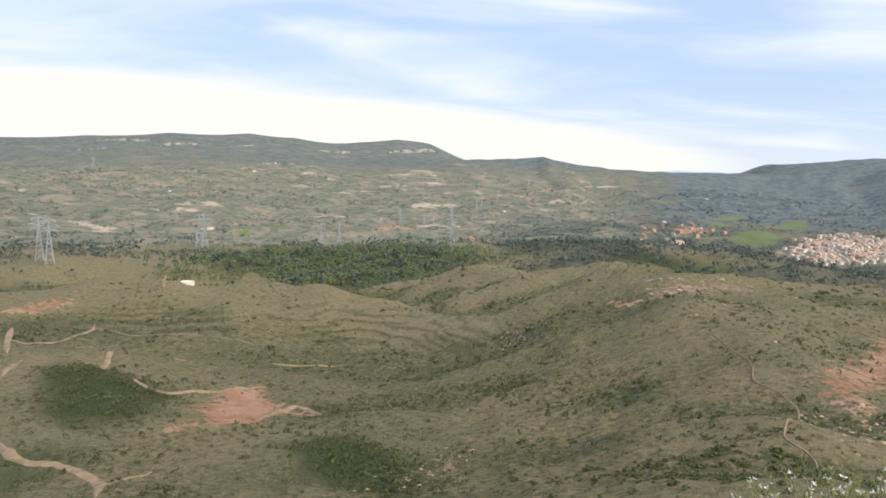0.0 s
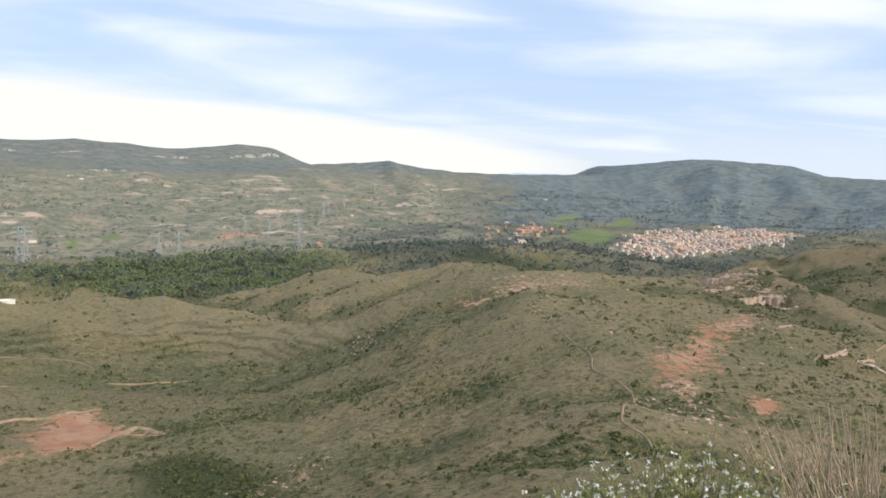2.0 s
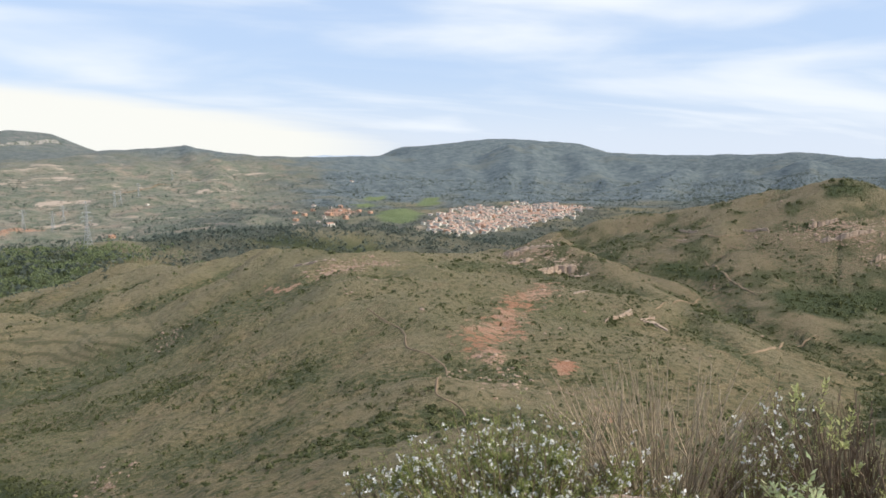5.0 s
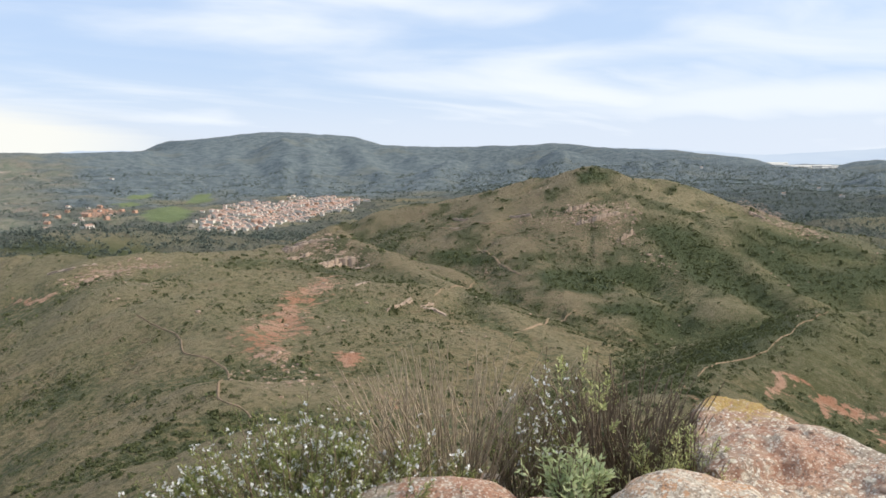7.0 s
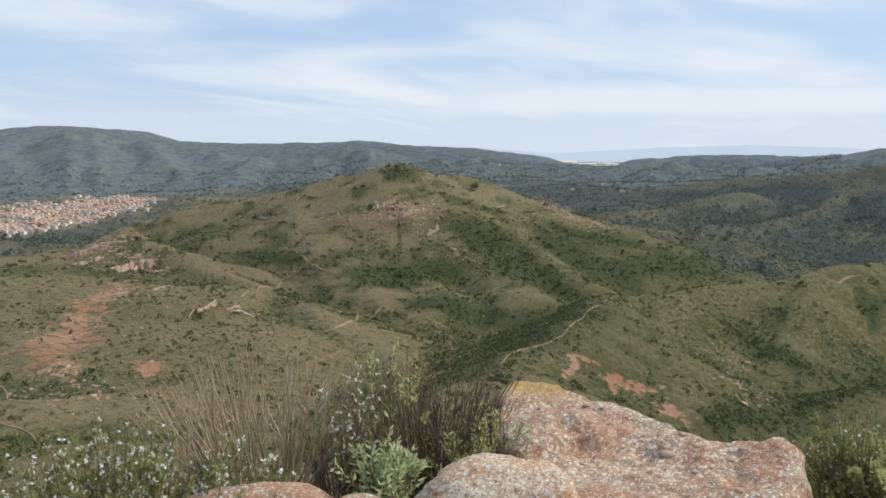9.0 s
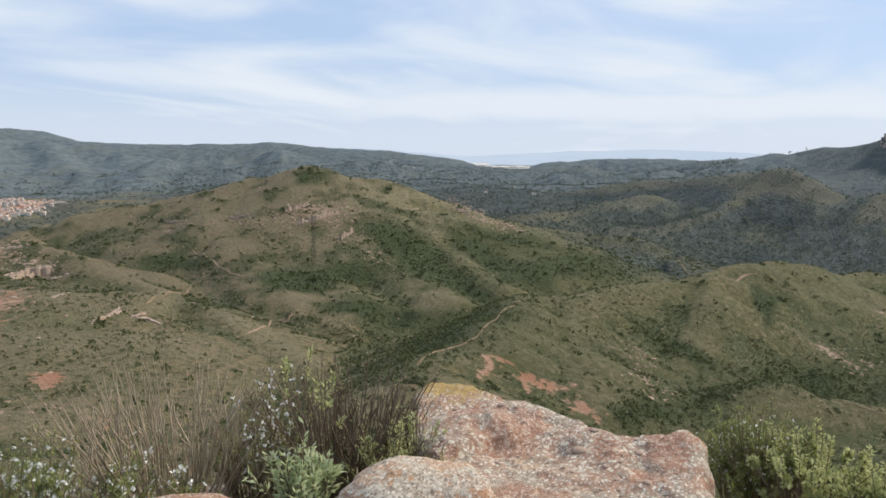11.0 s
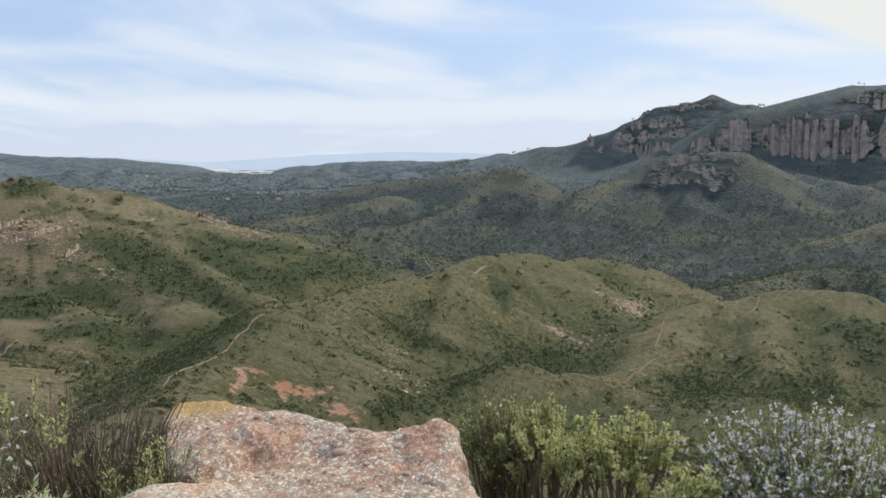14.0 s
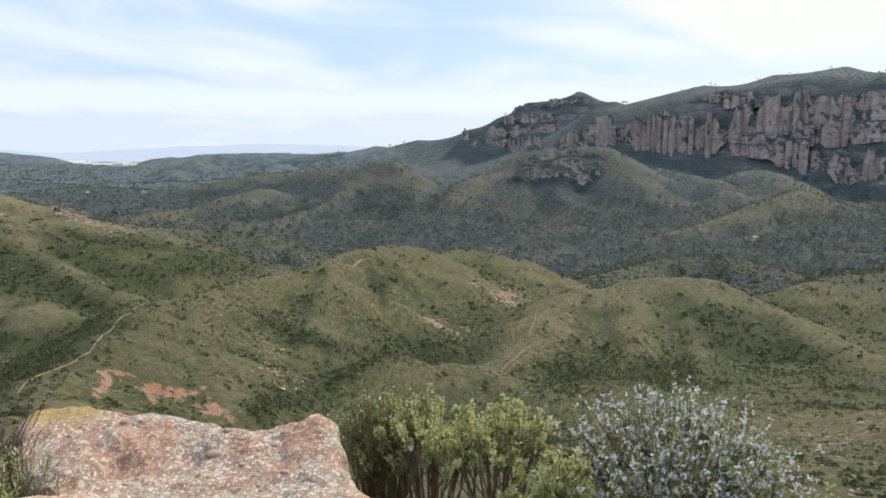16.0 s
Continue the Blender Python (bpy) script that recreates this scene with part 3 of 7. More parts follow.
# ---- the land: one sheet of ground, shaped by its crest and valley lines (metres) ----
LAND = {
    "crest_spur": [
        (45, 84, -33.5), (60, 126, -40.4), (70, 171, -46.4), (77, 217, -45.9), (80, 253, -45.4),
        (116, 309, -46.1), (109, 364, -46.3), (94, 399, -47.4),
    ],
    "crest_spur_east": [
        (133, 318, -46.7), (154, 292, -48.8), (220, 334, -46.1), (238, 346, -43.8),
    ],
    "slope_west": [
        (1, 120, -53.3), (-35, 182, -68.0), (-48, 142, -63.7), (-79, 145, -65.8), (26, 148, -55.8),
        (46, 184, -55.1), (44, 256, -61.9), (19, 229, -68.2),
    ],
    "bowl_floor": [
        (-37, 229, -76.9), (-15, 265, -80.0), (-77, 290, -82.8), (-37, 323, -88.5), (6, 320, -84.0),
        (-102, 234, -73.0), (-102, 189, -69.7), (-148, 261, -72.5), (-114, 320, -82.5),
    ],
    "bowl_far_slope": [
        (-49, 372, -85.1), (12, 360, -77.9), (45, 327, -68.4), (-122, 381, -80.5), (-176, 348, -80.5),
    ],
    "crest_bowl": [
        (-203, 435, -70.9), (-185, 454, -69.5), (-163, 457, -71.4), (-146, 452, -75.0), (-100, 449, -76.2),
        (-52, 442, -78.4), (-5, 425, -81.5), (38, 413, -78.0), (-227, 423, -74.5), (-267, 399, -73.2),
    ],
    "crest_shoulder": [
        (34, 559, -75.7), (67, 495, -72.6), (1, 560, -88.5), (84, 513, -67.0),
    ],
    "hollow_woods": [
        (-270, 580, -112.0), (-160, 599, -112.0), (-52, 598, -110.0), (57, 648, -108.0), (141, 665, -108.0),
        (212, 583, -112.0),
    ],
    "woods_floor": [
        (-202, 826, -106.0), (-91, 875, -102.4), (0, 860, -94.9), (-92, 694, -107.5), (-186, 696, -105.2),
        (84, 946, -98.7), (161, 987, -97.3), (225, 820, -87.1), (324, 840, -89.7),
    ],
    "pylon_shelf": [
        (-345, 660, -97.5), (-316, 735, -100.8), (-323, 1031, -127.8), (-218, 1383, -158.7), (-37, 1650, -147.7),
        (91, 1998, -138.4), (299, 2583, -88.6),
    ],
    "north_plain": [
        (-611, 1147, -114.5), (-620, 1583, -128.8), (-434, 1952, -121.1), (-242, 2488, -109.4), (143, 2896, -73.2),
        (-737, 1071, -111.4), (-1076, 2145, -102.8), (-902, 2545, -74.4), (-610, 2937, -52.6),
    ],
    "mesa_foot": [
        (-1643, 2862, -59.8), (-1336, 3127, -18.5), (-947, 3370, -6.2), (-507, 3766, -18.9), (48, 4000, -18.2),
        (400, 3276, -28.4),
    ],
    "mesa_crest": [
        (-2334, 3248, 22.3), (-1987, 3471, 45.6), (-1681, 3630, 66.6), (-1334, 3771, 94.4), (-988, 3928, 106.7),
        (-788, 4075, 93.8), (-452, 4276, 84.2), (-269, 4342, 106.5), (-80, 4399, 91.0), (-31, 4450, 61.2),
    ],
    "mesa_end": [
        (19, 4500, 20.9), (217, 3894, 6.9), (459, 3571, 26.8), (597, 3601, -5.9), (794, 3920, -25.4),
        (1031, 4175, -46.3),
    ],
    "north_hills": [
        (1229, 4225, -44.7), (1420, 4059, -45.1), (1390, 3751, -31.5), (1607, 3989, 4.3), (1701, 4058, 19.4),
        (1878, 4034, 11.9), (2001, 4030, 36.9), (2198, 3984, 55.4), (2341, 3902, 60.7), (2454, 3772, 39.3),
        (2640, 3582, 23.7), (2626, 3405, -5.8), (2563, 3201, -23.9), (2677, 3039, -25.1), (2785, 2941, -32.0),
    ],
    "wooded_slope": [
        (569, 2434, -93.2), (846, 2459, -86.5), (1199, 2640, -75.2), (1454, 2851, -83.3), (1816, 2635, -85.3),
        (2089, 2424, -85.8), (1044, 2049, -126.8), (1419, 2058, -130.1), (1778, 2032, -130.2), (2256, 2127, -104.2),
    ],
    "village_floor": [
        (434, 1592, -123.3), (575, 1493, -130.9), (424, 1387, -133.6), (617, 1530, -143.3), (598, 1266, -138.1),
        (700, 1236, -135.8), (907, 1497, -129.0), (937, 1358, -127.7), (528, 1078, -136.2), (448, 1113, -134.7),
        (340, 1203, -127.8),
    ],
    "spur_hollow": [
        (210, 519, -100.0), (282, 530, -105.0), (391, 580, -110.0),
    ],
    "gully_red": [
        (49, 109, -43.5), (92, 166, -46.3), (133, 212, -48.0), (79, 139, -46.2), (100, 144, -47.9),
        (71, 97, -43.5), (144, 179, -50.6), (193, 210, -52.8), (147, 157, -51.4), (139, 129, -54.3),
    ],
    "hill_foot": [
        (222, 201, -79.6), (267, 195, -79.0), (249, 274, -64.8), (258, 331, -62.3), (232, 139, -77.2),
        (230, 111, -70.7), (304, 128, -78.0),
    ],
    "hill_back": [
        (382, 611, -125.0), (489, 582, -118.0), (580, 522, -112.0), (639, 447, -108.0), (689, 366, -110.0),
        (714, 260, -112.0), (718, 179, -112.0),
    ],
    "right_valley": [
        (177, 32, -74.8), (239, 23, -78.8), (300, -11, -87.7), (225, 10, -77.3), (364, -25, -93.8),
        (414, -69, -96.2),
    ],
    "right_slope_near": [
        (122, -69, -49.0), (136, -85, -50.4), (102, -53, -44.9), (131, -92, -46.5),
    ],
    "right_spur_back": [
        (564, 205, -112.0), (621, 155, -115.0), (571, 101, -118.0), (617, 65, -122.0), (580, 20, -122.0),
        (640, -22, -122.0), (557, -59, -118.0), (571, -101, -118.0), (505, -126, -112.0), (495, -161, -112.0),
        (464, -187, -108.0), (416, -240, -102.0),
    ],
    "wood_valley": [
        (890, 137, -114.2), (922, 230, -101.1), (849, 36, -115.5), (796, -84, -120.3), (697, -179, -116.1),
        (648, -264, -108.0), (593, -333, -103.5), (540, -362, -102.6), (1431, 449, -110.2), (1875, 696, -124.2),
        (1478, 258, -114.0),
    ],
    "cliff_foot": [
        (1688, -462, -19.4), (1598, -580, -35.7), (1453, -669, -53.6), (1314, -724, -67.7), (1220, -783, -67.3),
        (1190, -524, -83.2), (947, -454, -94.2), (830, -462, -94.9), (939, -345, -107.3), (755, -490, -97.7),
        (2248, -103, -51.1), (2188, -228, -29.0), (2068, -367, -16.7),
    ],
    "cliff_top": [
        (1809, -386, 64.0), (1766, -480, 56.3), (1713, -553, 67.1), (1671, -612, 89.6), (1587, -663, 91.0),
        (1513, -731, 103.2), (1372, -784, 94.0), (1302, -840, 89.5),
    ],
    "summit_crest": [
        (2450, 31, -8.0), (2399, -57, -2.5), (2347, -124, 23.0), (2291, -204, 55.6), (2233, -280, 94.3),
        (2160, -419, 126.9), (2090, -506, 96.2), (1967, -577, 88.0), (1885, -668, 125.0), (1842, -727, 121.0),
        (1781, -793, 142.7), (1672, -903, 152.2), (1555, -1002, 128.8),
    ],
    "summit_back": [
        (3198, -112, 0.0), (3151, -556, 50.0), (2819, -1026, 80.0), (2486, -1494, 60.0),
    ],
    "east_ridge": [
        (3036, 1160, -118.7), (3076, 1139, -101.0), (3114, 1093, -87.3), (3153, 975, -79.7), (3175, 901, -72.4),
        (3194, 828, -62.9), (3221, 618, -63.5), (3223, 417, -61.5), (2980, 342, -53.3), (2693, 191, -32.4),
        (2537, 570, -104.1),
    ],
    "east_hills": [
        (2924, 3015, -31.6), (3016, 2778, -40.3), (3051, 2429, -11.0), (3137, 2145, -55.2), (3051, 1911, -47.3),
        (3051, 1715, -56.2), (3067, 1580, -80.3), (3066, 1469, -83.9), (3052, 1382, -101.8), (3035, 1296, -123.7),
        (3007, 1234, -128.5), (3028, 1181, -125.8),
    ],
    "east_wooded_slope": [
        (1810, 2392, -88.4), (2047, 2055, -89.5), (1971, 1369, -93.6), (2021, 1097, -106.5), (1731, 783, -114.7),
        (1414, 499, -110.3), (1647, 423, -110.4), (1228, 231, -104.4), (2591, 761, -121.2),
    ],
    "east_plain": [
        (4432, 1969, -148.0), (4486, 1843, -147.4), (4536, 1716, -146.8), (4070, 1671, -152.5), (3654, 1500, -153.7),
        (3610, 1603, -154.3), (3709, 1205, -230.0),
    ],
    "far_rim": [
        (-3118, 3715, 60.0), (1817, 4497, -40.0), (3429, 3429, -60.0), (4832, -423, -150.0), (4157, -2498, -150.0),
    ],
    "behind": [
        (26, -31, -14.0), (0, -30, -8.0), (-19, -23, -8.0), (-39, -7, -12.0), (-52, 30, -25.0),
        (-46, 66, -38.0), (129, -153, -60.0), (0, -150, -50.0), (-96, -115, -45.0), (-148, -26, -50.0),
        (-139, 80, -60.0), (-115, 164, -75.0), (402, -573, -50.0), (0, -700, -90.0), (-450, -536, -90.0),
        (-689, -122, -90.0), (-606, 350, -100.0), (-287, 410, -90.0), (1147, -1638, 90.0), (0, -2500, -50.0),
        (-1607, -1915, -60.0), (-2462, -434, -60.0), (-2165, 1250, -40.0), (-1250, 2165, -60.0), (2400, -4157, 100.0),
        (-1642, -4511, 50.0), (-4511, -1642, 50.0), (-4157, 2400, 100.0),
    ],
    "summit_knoll": [
        (0.0, 2.5, -0.5), (2.2, 1.3, -0.4), (2.2, -1.2, -0.4), (0.0, -2.5, -0.3), (-2.2, -1.3, -0.3),
        (-2.2, 1.3, -0.4), (-1.5, 4.2, -1.2), (0.4, 4.5, -1.1), (2.1, 3.7, -0.8), (3.4, 2.9, -0.7),
        (4.5, 1.6, -0.7), (4.6, 0.0, -0.7), (4.1, -1.5, -0.7), (3.4, -2.8, -0.9), (-2.4, 6.6, -2.7),
        (1.2, 6.9, -2.6), (4.0, 5.7, -2.4), (6.1, 3.5, -2.2), (7.0, 0.0, -2.2), (6.1, -3.5, -2.3),
        (0.0, -8.0, -1.0), (-8.0, -0.0, -1.5), (-8.0, 13.9, -8.0), (0.0, 16.0, -8.0), (8.0, 13.9, -7.6),
        (13.9, 8.0, -7.0), (16.0, 0.0, -7.0), (13.9, -8.0, -7.0), (-20, 35, -21.0), (0, 34, -18.0),
        (17, 29, -16.5), (29, 17, -15.5), (34, 0, -15.0), (33, -19, -15.0), (-38, 82, -47.0),
        (0, 70, -36.0), (61, 35, -30.0), (80, 0, -33.0), (69, -40, -29.0), (98, -17, -39.0),
    ],
    "summit_plateau": [
        (1748, -691, 103.7), (1648, -771, 117.0), (1548, -837, 125.6), (1465, -901, 117.2), (1426, -961, 108.1),
        (1474, -1032, 215.0),
    ],
    "crest_bowl_lee": [
        (-218, 465, -86.0), (-198, 485, -84.9), (-174, 489, -86.7), (-156, 484, -89.9), (-107, 480, -90.7),
        (-56, 473, -92.4), (-6, 455, -94.9), (41, 442, -91.0), (-242, 453, -89.6), (-286, 427, -88.3),
    ],
    "mesa_crest_lee": [
        (-2439, 3395, -28.1), (-2077, 3628, -4.8), (-1757, 3793, 16.2), (-1394, 3941, 44.0), (-1033, 4104, 55.7),
        (-823, 4258, 41.5), (-472, 4469, 30.0), (-281, 4537, 51.7), (-83, 4597, 35.6), (-32, 4650, 5.2),
    ],
    "mesa_end_lee": [
        (20, 4702, -35.8), (226, 4069, -42.2), (480, 3731, -18.6), (624, 3763, -51.9), (830, 4097, -75.8),
        (1077, 4362, -100.5),
    ],
    "north_hills_lee": [
        (1285, 4415, -100.1), (1484, 4241, -99.2), (1452, 3920, -81.9), (1679, 4168, -49.9), (1778, 4240, -36.0),
        (1963, 4216, -44.1), (2091, 4212, -19.8), (2297, 4163, -1.9), (2446, 4077, 3.4), (2564, 3942, -17.4),
        (2759, 3743, -32.3), (2744, 3558, -60.0), (2678, 3345, -75.5), (2798, 3176, -76.1), (2910, 3073, -83.0),
    ],
    "east_hills_lee": [
        (3056, 3150, -84.5), (3151, 2903, -92.0), (3188, 2538, -60.2), (3278, 2241, -103.1), (3188, 1997, -92.6),
        (3188, 1792, -100.3), (3205, 1651, -123.8), (3204, 1535, -126.8), (3189, 1444, -144.0), (3171, 1355, -165.3),
        (3142, 1289, -169.5), (3164, 1234, -166.8),
    ],
    "east_ridge_lee": [
        (3173, 1212, -159.7), (3214, 1190, -142.3), (3254, 1142, -128.9), (3294, 1019, -121.3), (3317, 942, -114.0),
        (3338, 865, -104.5), (3366, 646, -104.9), (3368, 436, -102.5), (3115, 358, -91.1), (2814, 200, -66.4),
        (2651, 595, -136.8),
    ],
    "summit_crest_lee": [
        (2560, 33, -38.8), (2507, -60, -32.7), (2452, -130, -6.6), (2394, -214, 26.6), (2333, -293, 65.9),
        (2257, -438, 99.2), (2184, -529, 69.1), (2056, -603, 62.2), (1970, -698, 99.8), (1924, -760, 96.1),
        (1861, -829, 118.1), (1747, -943, 128.2), (1625, -1047, 105.5),
    ],
    "crest_spur_lee": [
        (116, 390, -58.3), (100, 427, -60.3),
    ],
    "crest_spur_east_lee": [
        (235, 358, -58.7), (255, 370, -57.0),
    ],
}

_pts = np.array([p for line in LAND.values() for p in line], float)


def _uv(x, y):
    r = np.hypot(x, y)
    return np.arctan2(x, y), np.log(np.maximum(r, 0.5)), r


_u, _v, _r = _uv(_pts[:, 0], _pts[:, 1])
_u = np.concatenate([_u, _u + 2 * np.pi, _u - 2 * np.pi])
_v, _h = np.tile(_v, 3), np.tile(_pts[:, 2] / _r, 3)
_keep = (_u > -3.9) & (_u < 3.9)
_u, _v, _h = _u[_keep], _v[_keep], _h[_keep]
BETA = 1.2
_A = np.hypot(_u[:, None] - _u, _v[:, None] - _v) ** BETA
_n = len(_u)
_M = np.block([[_A + 1e-4 * np.eye(_n), np.ones((_n, 1))], [np.ones((1, _n)), np.zeros((1, 1))]])
_w = np.linalg.solve(_M, np.append(_h, 0))


def base_height(x, y):
    u, v, r = _uv(x, y)
    out = np.empty(u.shape)
    fu, fv, fo = u.ravel(), v.ravel(), out.ravel()
    for i in range(0, len(fu), 20000):
        d = np.hypot(fu[i:i + 20000, None] - _u, fv[i:i + 20000, None] - _v)
        fo[i:i + 20000] = np.exp(BETA * np.log(d + 1e-9)) @ _w[:-1] + _w[-1]
    return fo.reshape(u.shape) * np.maximum(r, 0.5)


_rng = np.random.RandomState(7)
_perm = _rng.permutation(512)
_grad = _rng.uniform(0, 2 * np.pi, 512)


def gnoise(x, y):
    """Smooth noise about -0.7 to 0.7."""
    xi, yi = np.floor(x).astype(int), np.floor(y).astype(int)
    fx, fy = x - xi, y - yi
    sx, sy = fx * fx * fx * (fx * (fx * 6 - 15) + 10), fy * fy * fy * (fy * (fy * 6 - 15) + 10)

    def g(a, b, dx, dy):
        k = _grad[_perm[(a + _perm[b & 511]) & 511]]
        return np.cos(k) * dx + np.sin(k) * dy

    n0 = g(xi, yi, fx, fy) * (1 - sx) + g(xi + 1, yi, fx - 1, fy) * sx
    n1 = g(xi, yi + 1, fx, fy - 1) * (1 - sx) + g(xi + 1, yi + 1, fx - 1, fy - 1) * sx
    return n0 * (1 - sy) + n1 * sy


def step(a, b, v):
    k = np.clip((v - a) / (b - a), 0, 1)
    return k * k * (3 - 2 * k)


